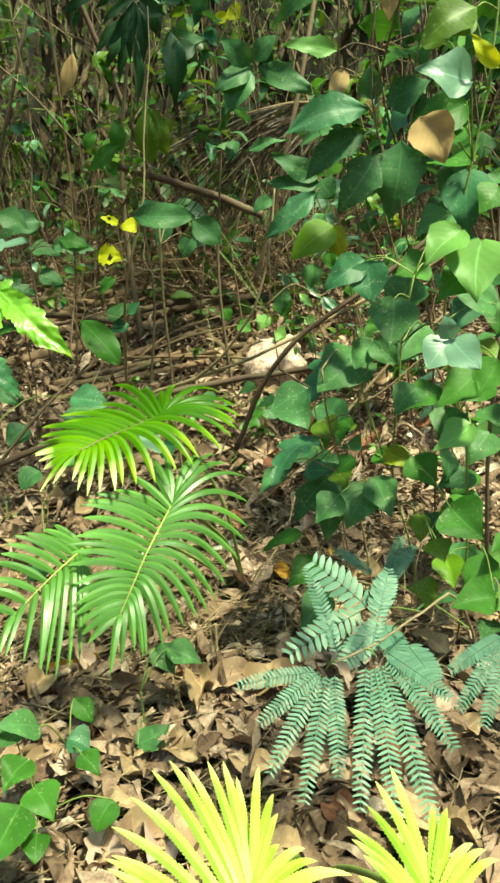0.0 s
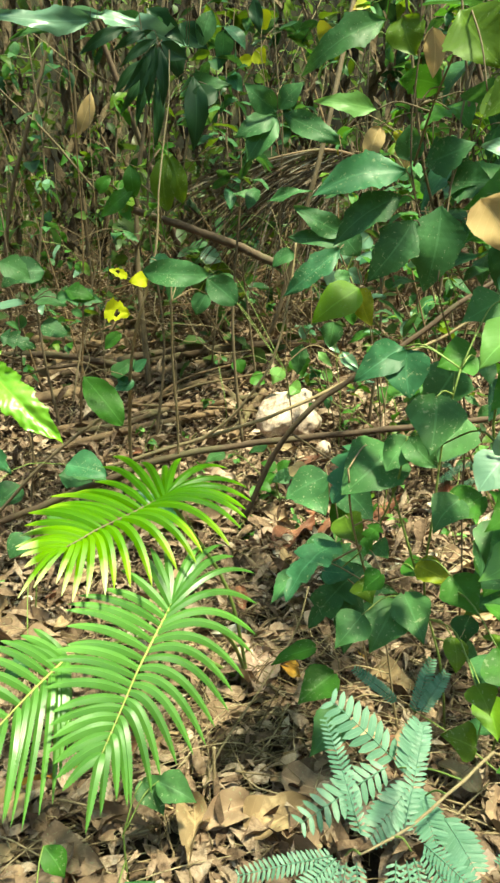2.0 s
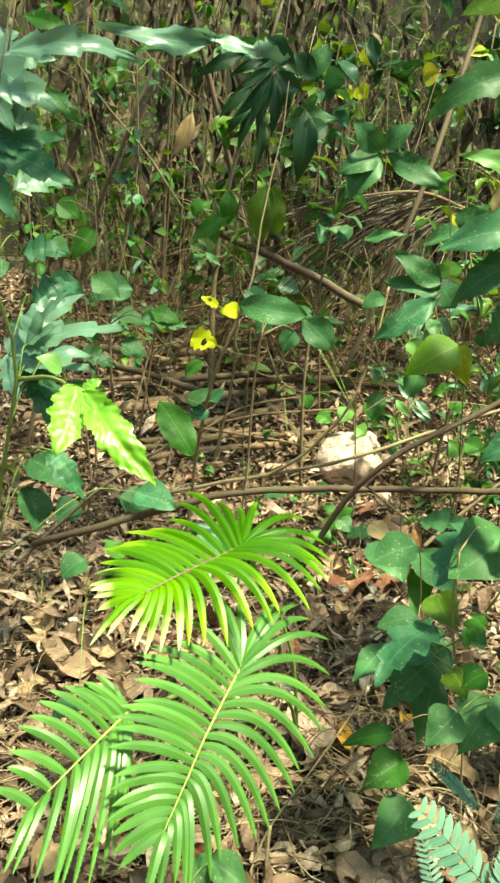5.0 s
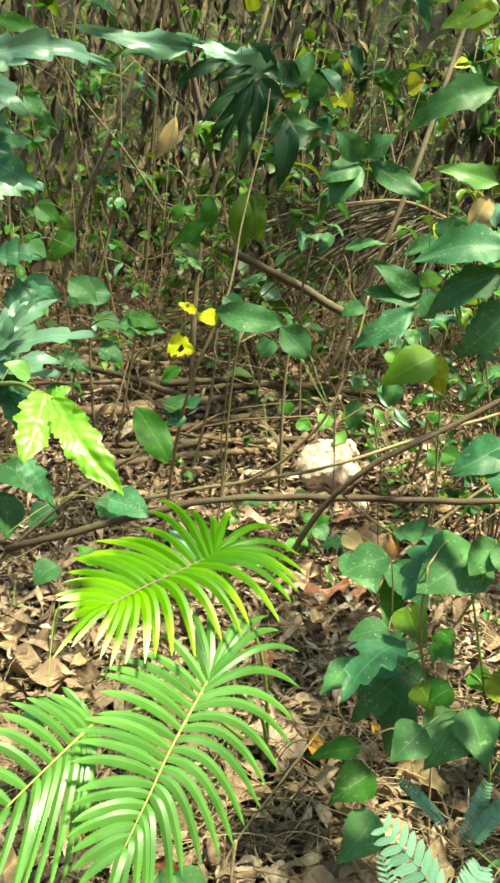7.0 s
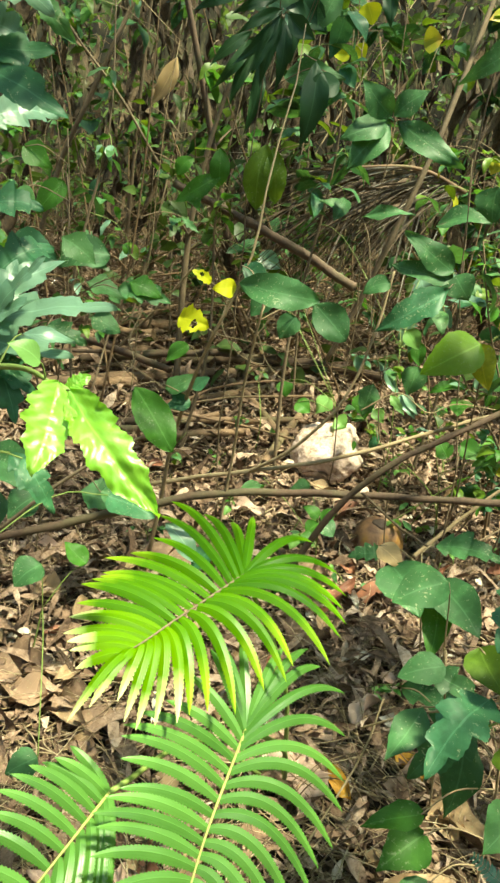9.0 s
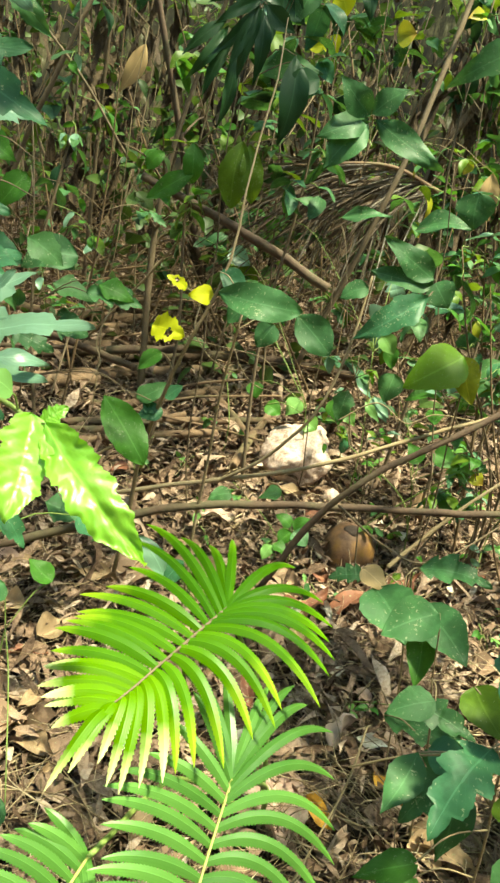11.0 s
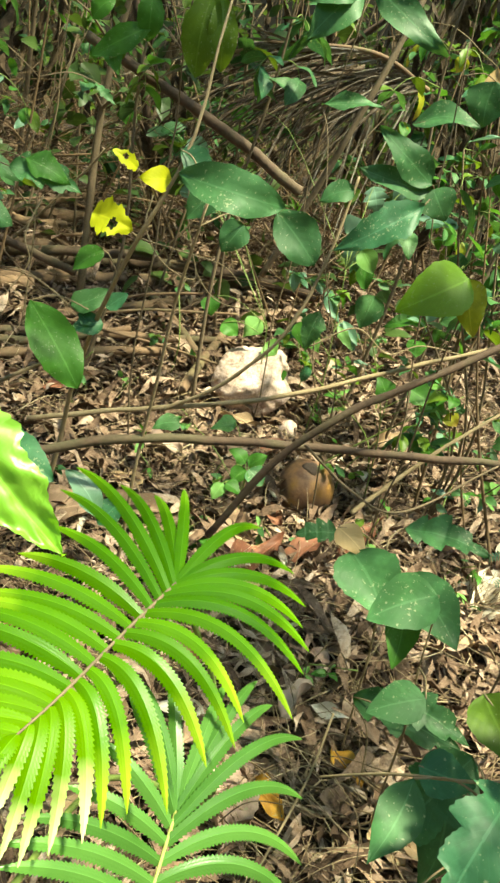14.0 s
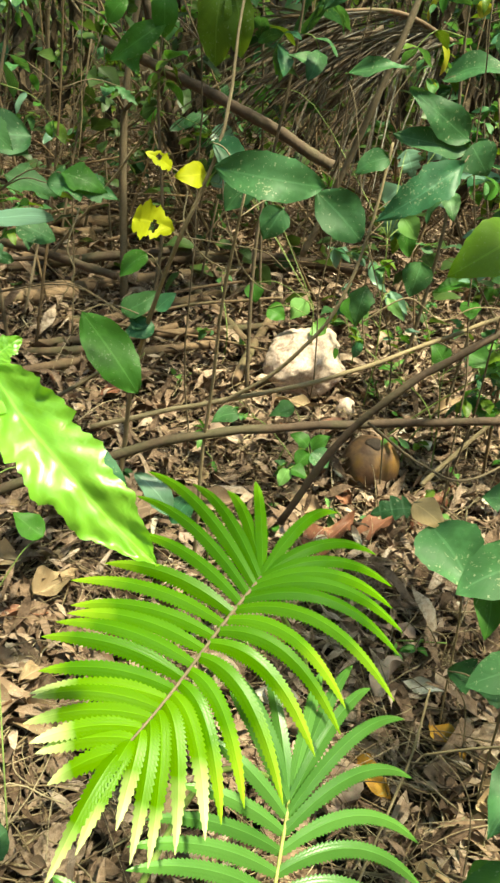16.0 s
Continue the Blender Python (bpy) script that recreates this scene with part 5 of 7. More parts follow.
def understory_sapling(root, top, bend, count, size, spread, tones, seed, label, low=0.35):
    """A thin sapling at the thicket's edge with small drooping leaves along its side twigs."""
    rng = random.Random(seed)
    plant = thing("understory_sapling", g(*root), label, "sapling", group="saplings at the edge of the thicket")
    foot, top = Vector(g(*root)), Vector(top)
    line = curve([foot, foot.lerp(top, 0.35) + Vector((bend, 0, 0)), foot.lerp(top, 0.7) + Vector((-bend * 0.4, 0, 0)), top], 20)
    m = Mesh()
    m.tube(line, 0.009, 0.003, 7, 0.08, rng)
    part("stem", m, STEM_BROWN, plant)
    while count > 0:
        at = line[int(len(line) * rng.uniform(low, 0.99))]
        away = Vector((rng.gauss(0, 1), rng.gauss(-0.3, 0.7), rng.gauss(0.15, 0.35))).normalized() * rng.uniform(0.4, 1.0) * spread
        tip = at + away + Vector((0, 0, -0.35 * spread))
        twig = curve([at, at + away * 0.6, tip], 8)
        m = Mesh()
        m.tube(twig, 0.0026, 0.0012, 5)
        branch = part("twig", m, STEM_GREEN, plant)
        for k in range(rng.randint(3, 6)):
            p = twig[rng.randint(3, len(twig) - 1)]
            w = Vector((rng.gauss(0, 0.6), rng.gauss(-0.3, 0.5), rng.gauss(-0.75, 0.35))).normalized() * size * rng.uniform(0.6, 1.25)
            m = Mesh()
            blade(m, p, p + w, w.length * rng.uniform(0.36, 0.56), rng.gauss(0, 30), rng.choice(("ovate", "elliptic")), rng, nu=10, nv=4, droop=rng.uniform(0.05, 0.22), fold=rng.uniform(0.1, 0.4))
            part("leaf", m, LEAF[rng.choice(tones)], branch)
            count -= 1


understory_sapling((-1.5, 3.75), (-1.42, 3.7, 2.0), 0.06, 44, 0.085, 0.22, ("olive", "green", "green", "olive", "mid"), 61, "thin sapling with small olive-green leaves")
understory_sapling((-1.05, 3.9), (-1.0, 3.85, 2.2), -0.07, 34, 0.085, 0.22, ("olive", "green", "mid", "pale"), 62, "thin leaning sapling with small grey-green leaves")
understory_sapling((-0.52, 3.8), (-0.42, 3.72, 1.85), 0.05, 30, 0.115, 0.20, ("olive", "green", "green", "olive"), 63, "slender sapling with drooping yellow-green leaves", 0.55)
understory_sapling((-0.05, 3.75), (-0.02, 3.6, 2.1), -0.04, 32, 0.13, 0.20, ("mid", "dark", "green", "teal"), 64, "slender sapling with drooping dark green leaves", 0.66)
understory_sapling((0.62, 3.9), (0.60, 3.75, 2.35), 0.06, 44, 0.10, 0.24, ("olive", "green", "mid", "yellowing", "olive"), 65, "sapling with olive and yellowing small leaves")
understory_sapling((0.95, 3.6), (0.92, 3.5, 2.1), -0.05, 36, 0.10, 0.22, ("olive", "green", "mid", "dark"), 66, "sapling with narrow olive-green leaves", 0.3)


build_shrub_behind()
build_vine_mass()
leafy("broadleaf_shrub", SHRUB_UPPER, [
    [g(0.72, 2.3), (0.66, 2.2, 0.7), (0.52, 2.06, 1.15), (0.47, 2.03, 1.4), (0.44, 1.95, 1.75), (0.4, 1.85, 2.1)],
    [(0.52, 2.06, 1.15), (0.56, 2.09, 1.3), (0.6, 2.08, 1.45)],
    [(0.47, 2.03, 1.4), (0.46, 1.8, 1.5), (0.46, 1.55, 1.6)],
], "tall shrub with pointed dark green leaves", "shrub", 22, STEM_BROWN)
leafy("broadleaf_shrub", SHRUB_MID, [
    [g(0.62, 3.05), (0.55, 3.02, 0.7), (0.42, 2.98, 1.2), (0.38, 2.95, 1.6)],
    [g(0.55, 2.95), (0.50, 2.75, 0.7), (0.42, 2.56, 1.08)],
    [g(0.42, 3.2), (0.35, 3.15, 0.6), (0.2, 3.2, 1.0)],
], "shrub with oval dark green leaves", "shrub", 23, STEM_BROWN)
leafy("sapling", SAPLING_CENTRE, [
    [g(-0.25, 2.75), (-0.24, 2.65, 0.6), (-0.2, 2.5, 1.12)],
], "thin sapling with broad glossy green leaves", "sapling", 24, STEM_TAN, (0.006, 0.003))
leafy("sapling", SAPLING_YELLOW, [
    [g(-0.5, 2.95), (-0.44, 2.85, 0.5), (-0.36, 2.62, 0.9), (-0.29, 2.55, 1.15), (-0.24, 2.6, 1.4), (-0.2, 2.75, 1.85)],
], "thin sapling with a few holed yellow leaves", "sapling", 25, STEM_TAN, (0.008, 0.0018))
leafy("sapling", BRIGHT_SAPLING, [
    [g(-0.85, 1.9), (-0.78, 1.85, 0.5), (-0.66, 1.72, 1.0), (-0.72, 1.7, 1.3), (-0.8, 1.75, 1.7)],
    [(-0.66, 1.72, 1.0), (-0.56, 1.66, 1.02), (-0.49, 1.62, 1.0)],
], "sapling with large puckered bright green leaves", "sapling", 26, STEM_GREEN, (0.006, 0.003))
leafy("sapling", SAPLING_LEFT, [
    [g(-0.9, 2.9), (-0.85, 2.85, 0.6), (-0.8, 2.75, 1.0), (-0.85, 2.8, 1.5)],
], "leafy sapling with lobed dark green leaves", "sapling", 27, STEM_BROWN)
leafy("sapling", STAR_SHRUB, [
    [g(0.2, 3.7), (0.18, 3.6, 1.0), (0.16, 3.42, 1.75), (0.16, 3.5, 2.2)],
    [g(-0.3, 3.3), (-0.3, 3.2, 0.9), (-0.33, 3.05, 1.7), (-0.33, 3.05, 2.1)],
], "sapling with whorls of long dark green leaves", "sapling", 28, STEM_BROWN)
leafy("hanging_branch", HANGING, [
    [(-0.28, 3.5, 3.2), (-0.26, 3.42, 2.5), (-0.27, 3.36, 2.1), (-0.3, 3.34, 1.55)],
    [(-0.28, 3.5, 3.0), (0.0, 3.4, 2.3), (0.05, 3.36, 2.1)],
], "drooping branch with long dark hanging leaves", "branch", 29, STEM_BROWN)
leafy("overhanging_branch", OVERHEAD, [
    [g(1.2, 2.3), (1.0, 2.3, 1.2), (0.7, 2.2, 1.9), (0.3, 2.1, 2.05), (-0.1, 1.95, 1.95), (-0.6, 1.8, 2.0)],
    [(0.7, 2.2, 1.9), (0.6, 2.1, 1.5), (0.52, 2.0, 1.1)],
], "overhanging branch with long lobed green leaves", "branch", 30, STEM_BROWN)
leafy("broadleaf_shrub", SHRUB_LOWER, [
    [g(0.36, 2.2), (0.32, 2.18, 0.3), (0.26, 2.15, 0.6)],
    [g(0.42, 1.75), (0.36, 1.68, 0.35), (0.27, 1.55, 0.66), (0.25, 1.5, 0.8)],
    [g(0.38, 2.0), (0.33, 1.95, 0.3), (0.28, 1.9, 0.5)],
], "low shrub with jagged dark green leaves", "shrub", 31, STEM_TAN, (0.0028, 0.002))
leafy("seedling", SEEDLING_NEAR, [
    [g(-0.35, 1.2), (-0.33, 1.15, 0.1)],
    [g(-0.2, 1.3), (-0.2, 1.3, 0.12)],
    [g(-0.35, 1.0), (-0.34, 0.98, 0.1)],
], "low seedlings with rounded green leaves", "seedling", 32, STEM_GREEN, (0.003, 0.002))


# ---------------------------------------------------------------- feathery sapling
def pinna(parent, base, tip, pairs, leaf_len, leaf_w, up, rng):
    base, tip = Vector(base), Vector(tip)
    a = (tip - base).normalized()
    n = Vector(up)
    n = (n - a * n.dot(a)).normalized()
    s = a.cross(n)
    length = (tip - base).length
    m = Mesh()
    line = [base.lerp(tip, i / 8) + n * (0.06 * length * math.sin(math.pi * i / 8)) for i in range(9)]
    m.tube(line, 0.0013, 0.0007, 4)
    for k in range(pairs):
        u = (k + 0.6) / pairs
        at = base.lerp(tip, u) + n * (0.06 * length * math.sin(math.pi * u))
        size = math.sin(math.pi * (0.18 + 0.72 * u)) ** 0.5
        for side in (-1, 1):
            d = (s * side * 0.9 + a * 0.42 + n * rng.uniform(-0.12, 0.18)).normalized()
            L, W = leaf_len * size, leaf_w * size
            w = d.cross(n).normalized()
            rows, uvs = [], []
            for q in range(5):
                v = q / 4
                hw = W * 0.5 * (0.35 + 0.65 * math.sin(math.pi * min(1, v * 0.9 + 0.1)) ** 0.6) * (0.25 if q == 4 else 1)
                c = at + d * (L * v) - n * (0.1 * L * v * v)
                rows.append([c - w * hw, c + n * (-0.08 * hw), c + w * hw])
                uvs.append([(v, 0), (v, 0.5), (v, 1)])
            m.grid(rows, uvs)
    return part("pinna", m, MIMOSA, parent)


def feathery(stems, groups, label, seed, up=(0, -0.6, 0.8)):
    """A plant with twice-feathered leaves: each leaf a rachis with its pinnae, each pinna with small leaflets."""
    rng = random.Random(seed)
    root = Vector(stems[0][0])
    plant = thing("feathery_sapling", root, label, "sapling")
    lines = []
    for pts in stems:
        line = curve(pts, 14)
        m = Mesh()
        m.tube(line, 0.0034, 0.0018, 7, 0.05, rng)
        part("stem", m, STEM_TAN, plant)
        lines += line
    for rows in groups:
        hub = sum((Vector(r[0]) for r in rows), Vector()) / len(rows)
        near = min(lines, key=lambda q: (q - hub).length)
        m = Mesh()
        m.tube(curve([near, near.lerp(hub, 0.5) + Vector((0, 0, 0.01)), hub], 8), 0.002, 0.0013, 5)
        rachis = part("feathery_leaf", m, STEM_GREEN, plant)
        for base, tip, pairs, leaf_len, leaf_w in rows:
            pinna(rachis, base, tip, round(pairs * 1.15), leaf_len * 1.2, leaf_w * 1.05, up, rng)


feathery([[g(0.62, 1.35), (0.5, 1.22, 0.36), (0.40, 1.12, 0.40), (0.30, 1.03, 0.40), (0.22, 0.98, 0.40)]],
         [PINNAE_A[:3], PINNAE_A[3:6], PINNAE_A[6:], PINNAE_B, PINNAE_C], "feathery sapling with blue-green twice-divided leaves", 8)
feathery([[g(0.68, 1.2), (0.62, 1.2, 0.3), (0.56, 1.2, 0.42)]], [PINNAE_D], "small feathery sapling with fine blue-green leaflets", 9)
feathery([[g(1.1, 2.6), (1.0, 2.55, 0.2), (0.9, 2.5, 0.25)]], [PINNAE_E], "low ferny seedling with narrow green leaflets", 10)


# ---------------------------------------------------------------- stone, fruit, fallen wood
def build_rock():
    me = bpy.data.meshes.new("rock")
    bm = bmesh.new()
    bmesh.ops.create_icosphere(bm, subdivisions=5, radius=1)
    for v in bm.verts:
        p = v.co.copy()
        for axis, cut in (((0.5, -0.7, 0.5), 0.82), ((-0.8, -0.3, 0.5), 0.8), ((0.1, 0.2, 1), 0.84), ((0.9, -0.1, 0.1), 0.86), ((-0.2, -1, -0.1), 0.8), ((-0.6, -0.5, 0.9), 0.66), ((0.8, -0.6, 0.5), 0.82)):
            ax = Vector(axis).normalized()
            over = p.dot(ax) - cut
            if over > 0:
                p -= ax * over * 0.85
        p *= 1.04 + 0.12 * noise.noise(p * 1.9) + 0.06 * noise.noise(p * 6) + 0.02 * noise.noise(p * 18)
        v.co = (p.x * 0.172, p.y * 0.15, p.z * 0.146)
    for f in bm.faces:
        f.smooth = True
    bm.to_mesh(me)
    bm.free()
    mat, nt, nodes, links, bsdf = nodes_of("pink_stone")
    a, b = noise_tex(nt, 9, 4), noise_tex(nt, 70, 6, rough=0.7)
    tone = maths(nt, "ADD", maths(nt, "MULTIPLY", a, 0.5), maths(nt, "MULTIPLY", b, 0.5))
    links.new(ramp(nt, tone, [(0.34, (0.26, 0.165, 0.13)), (0.47, (0.52, 0.375, 0.31)), (0.62, (0.70, 0.56, 0.48))]), bsdf.inputs["Base Color"])
    bsdf.inputs["Roughness"].default_value = 0.9
    bump(nt, b, 0.8, 0.008, bsdf)
    me.materials.append(mat)
    rock = new("rock", me)
    rock.matrix_world = pose(0.20, 3.86, 0.335, 8, -6, 20)
    tagged(rock, "rough pale pinkish boulder resting among dead leaves", "rock")


build_rock()


def build_stone():
    me = bpy.data.meshes.new("stone")
    bm = bmesh.new()
    bmesh.ops.create_icosphere(bm, subdivisions=3, radius=1)
    for v in bm.verts:
        p = v.co * (1 + 0.22 * noise.noise(v.co * 1.4) + 0.08 * noise.noise(v.co * 5))
        v.co = (p.x * 0.045, p.y * 0.035, p.z * 0.05)
    for f in bm.faces:
        f.smooth = True
    bm.to_mesh(me)
    bm.free()
    me.materials.append(bpy.data.materials["pink_stone"])
    stone = new("stone", me)
    stone.matrix_world = pose(0.37, 3.72, 0.185, 0, 12, 35)
    tagged(stone, "small pale pinkish stone beside the boulder", "stone")


build_stone()


def build_coconut():
    centre = Vector((0.41, 3.36, 0.098))
    nut = thing("fallen_coconut", centre, "fallen brown coconut with orange husk patches", "coconut")
    m = Mesh()
    rows, uvs = [], []
    for i in range(17):
        th = math.pi * i / 16
        row, urow = [], []
        for j in range(24):
            ph = 2 * math.pi * j / 24
            r = 0.110 * (1 + 0.05 * math.cos(3 * ph) * math.sin(th)) * (1 + 0.03 * noise.noise((math.cos(ph) * 2, math.sin(ph) * 2, th * 2)))
            row.append(centre + Vector((r * math.sin(th) * math.cos(ph), r * math.sin(th) * math.sin(ph), 1.08 * r * math.cos(th))))
            urow.append((i / 16, j / 24))
        rows.append(row)
        uvs.append(urow)
    m.grid(rows, uvs, True)
    mat, nt, nodes, links, bsdf = nodes_of("coconut_husk")
    a, b = noise_tex(nt, 11, 3), noise_tex(nt, 90, 5)
    col = ramp(nt, a, [(0.38, (0.14, 0.065, 0.035)), (0.5, (0.30, 0.15, 0.07)), (0.62, (0.45, 0.22, 0.05))])
    col = mix_col(nt, maths(nt, "MULTIPLY", b, 0.5), col, (0.2, 0.12, 0.08))
    links.new(col, bsdf.inputs["Base Color"])
    bsdf.inputs["Roughness"].default_value = 0.6
    bump(nt, b, 0.5, 0.004, bsdf)
    part("husk", m, mat, nut)
    m = Mesh()
    top = Vector((-0.06, -0.3, 0.95)).normalized()
    side = top.orthogonal().normalized()
    other = top.cross(side)
    rows, uvs = [], []
    for i in range(6):
        th = 0.30 * i / 5
        rows.append([centre + (top * math.cos(q * th) + (side * math.cos(ph) + other * math.sin(ph)) * math.sin(q * th)) * (0.1225 if i < 5 else 0.109)
                     for ph, q in ((2 * math.pi * k / 18, 1 + 0.16 * math.cos(3 * 2 * math.pi * k / 18)) for k in range(18))])
        uvs.append([(i / 5, k / 18) for k in range(18)])
    m.grid(rows, uvs, True)
    part("calyx", m, bark_material("calyx", (0.03, 0.018, 0.014), (0.11, 0.07, 0.05), 40), nut, "blackened calyx")


build_coconut()


def log(name, pts, r0, r1, mat, label, category, group="", seed=1, sides=9):
    rng = random.Random(seed)
    m = Mesh()
    line = [q + Vector((0, noise.noise(q * 7), noise.noise(q * 7 + Vector((5, 0, 0))))) * min(0.008, 0.7 * r0) for q in curve(pts, 54)]
    m.tube(line, r0, r1, sides, 0.10, rng)
    return single(name, m, mat, tuple(Vector(pts[0])), label, category, group)


log("fallen_pole", [(-0.992, 2.600, 0.231), (-0.476, 2.660, 0.414), (-0.262, 2.680, 0.476), (0.020, 2.720, 0.510), (0.344, 2.760, 0.528), (0.811, 2.820, 0.550), (1.099, 2.860, 0.555), (1.448, 2.900, 0.538)], 0.0135, 0.011, BARK, "long dark fallen pole propped above dead leaves", "branch", seed=41)
log("leaning_branch", [(-0.009, 2.700, 0.215), (0.115, 2.680, 0.484), (0.217, 2.660, 0.622), (0.347, 2.680, 0.725), (0.506, 2.720, 0.812), (0.686, 2.780, 0.923), (0.874, 2.840, 1.039), (1.081, 2.900, 1.149)], 0.011, 0.009, BARK, "dark leaning branch with grey bark", "branch", seed=42)
log("thin_branch", [(-0.582, 2.980, 0.346), (-0.358, 3.000, 0.410), (-0.044, 3.000, 0.497), (0.202, 3.000, 0.586), (0.384, 3.020, 0.665), (0.572, 3.050, 0.746), (0.792, 3.100, 0.829), (1.055, 3.150, 0.970)], 0.0085, 0.006, STEM_TAN, "thin bent greenish branch above leaf litter", "branch", seed=43)
log("thin_branch", [(-0.192, 3.000, 0.447), (-0.070, 2.980, 0.540), (0.026, 2.960, 0.650), (0.116, 2.960, 0.787), (0.181, 3.000, 1.008), (0.215, 3.050, 1.225)], 0.007, 0.004, STEM_TAN, "thin arched tan branch rising from dead leaves", "branch", seed=44)
log("thin_branch", [(0.108, 3.750, 0.789), (0.204, 3.700, 1.086), (0.288, 3.650, 1.387), (0.374, 3.650, 1.685), (0.445, 3.700, 1.976), (0.544, 3.800, 2.416), (0.606, 3.900, 2.775)], 0.0125, 0.010, STEM_BROWN, "upright grey-brown stem with smooth bark", "branch", seed=45)
log("thin_branch", [(0.451, 2.900, 0.262), (0.593, 2.950, 0.402), (0.755, 3.000, 0.548), (0.954, 3.100, 0.664)], 0.008, 0.005, STEM_TAN, "thin bare branch lying across dead leaves", "branch", seed=46)
log("thin_branch", [(0.185, 2.680, 0.550), (0.357, 2.700, 0.432), (0.528, 2.720, 0.386), (0.802, 2.800, 0.550)], 0.004, 0.003, STEM_BROWN, "thin dark twig across the litter", "branch", seed=47)
log("dry_vine", [(0.20, 1.98, 0.30), (0.159, 1.90, 0.209), (0.057, 1.75, 0.121), (-0.008, 1.65, 0.082), (-0.05, 1.58, 0.044), (-0.075, 1.50, 0.0)], 0.0022, 0.003, STEM_TAN, "thin dry vine stem trailing over dead leaves", "vine", seed=48)
log("dry_vine", [(0.105, 1.75, 0.383), (0.175, 1.68, 0.48), (0.255, 1.60, 0.568), (0.33, 1.58, 0.62)], 0.0018, 0.0026, STEM_TAN, "thin tan dry vine stem among shrub leaves", "vine", seed=57)
log("green_runner", [(0.251, 1.55, 0.566), (0.290, 1.53, 0.615), (0.313, 1.52, 0.656), (0.349, 1.50, 0.76), (0.37, 1.51, 0.86)], 0.0016, 0.0024, STEM_GREEN, "pale green climbing runner of the vine", "vine", seed=58)
log("dry_vine", [(-0.036, 1.50, 0.16), (-0.038, 1.48, 0.068), (-0.04, 1.47, -0.02)], 0.004, 0.0022, STRAW, "frayed pale dry stem", "vine", seed=59)
rng_twig = random.Random(640)
for k in range(26):
    x, y = rng_twig.uniform(-0.05, 0.5), rng_twig.uniform(1.55, 2.5)
    a = Vector((x, y, ground_z(x, y)))
    d = Vector((rng_twig.gauss(-0.1, 0.5), rng_twig.gauss(0, 0.4), rng_twig.uniform(0.2, 1.0))).normalized() * rng_twig.uniform(0.12, 0.4)
    log("grass_straw", [a, a + d * 0.55 + Vector((rng_twig.gauss(0, 0.02), 0, 0.02)), a + d + Vector((rng_twig.gauss(0, 0.05), 0, -0.05))], 0.0019, 0.0009, rng_twig.choice((STEM_TAN, STRAW, STEM_BROWN)), "thin dry grass straw rising from dead leaves", "dry grass", "dry straws of the forest floor", 641 + k, 5)
log("thin_branch", [(-1.055, 2.600, 0.145), (-0.857, 2.620, 0.358), (-0.685, 2.640, 0.519), (-0.519, 2.680, 0.631)], 0.007, 0.005, STEM_BROWN, "thin dark bare stem", "branch", seed=49)
log("thin_branch", [(-1.371, 4.200, 1.121), (-1.256, 4.100, 1.481), (-1.066, 4.000, 1.891), (-0.918, 4.000, 2.282), (-0.830, 4.000, 2.625)], 0.012, 0.008, STEM_BROWN, "thin dark leaning sapling stem", "branch", seed=50)
log("thin_branch", [(-0.747, 3.900, 1.502), (-0.950, 3.850, 1.766), (-1.145, 3.800, 1.967), (-1.322, 3.800, 2.190)], 0.006, 0.004, STEM_BROWN, "thin dark leaning sapling stem", "branch", seed=51)
log("curling_vine", [(-0.331, 2.950, 1.057), (-0.334, 2.920, 0.974), (-0.269, 2.900, 0.896), (-0.182, 2.920, 0.873), (-0.211, 2.950, 0.955), (-0.248, 2.960, 0.979)], 0.0022, 0.0016, STEM_TAN, "thin curling tan vine stem among saplings", "vine", seed=52)
log("curling_vine", [(-0.240, 2.950, 1.181), (-0.240, 2.920, 1.072), (-0.214, 2.920, 0.974), (-0.167, 2.920, 0.874), (-0.092, 2.900, 0.826), (0.033, 2.900, 0.833)], 0.002, 0.0014, STEM_TAN, "thin curling tan vine stem among saplings", "vine", seed=53)
log("curling_vine", [(-0.395, 2.900, 0.969), (-0.334, 2.900, 0.947), (-0.259, 2.900, 0.942), (-0.119, 2.920, 0.926), (-0.051, 2.920, 0.881)], 0.002, 0.0014, STEM_TAN, "thin curling tan vine stem among saplings", "vine", seed=54)
log("curling_vine", [(-0.649, 3.200, 0.962), (-0.678, 3.150, 0.850), (-0.651, 3.100, 0.780), (-0.696, 3.050, 0.685)], 0.0025, 0.0016, STEM_TAN, "thin curling tan vine stem among saplings", "vine", seed=55)
log("curling_vine", [(0.152, 2.800, 0.786), (0.261, 2.800, 0.860), (0.366, 2.800, 0.811), (0.451, 2.800, 0.852), (0.579, 2.800, 0.852)], 0.0022, 0.0014, STEM_TAN, "thin curling tan vine stem among saplings", "vine", seed=56)
log("fallen_log", [(-1.503, 4.955, 0.558), (-1.117, 5.159, 0.609), (-0.730, 5.363, 0.637)], 0.045, 0.038, DEADWOOD, "long weathered fallen pole lying on dead leaves", "log", "fallen poles on the bank", 70)
log("fallen_log", [(-1.465, 4.836, 0.537), (-1.150, 4.978, 0.577), (-0.835, 5.119, 0.592)], 0.036, 0.031, DEADWOOD, "long weathered fallen pole lying on dead leaves", "log", "fallen poles on the bank", 71)
log("fallen_log", [(-1.415, 4.449, 0.453), (-1.133, 4.623, 0.503), (-0.851, 4.798, 0.528)], 0.043, 0.036, DEADWOOD, "long weathered fallen pole lying on dead leaves", "log", "fallen poles on the bank", 72)
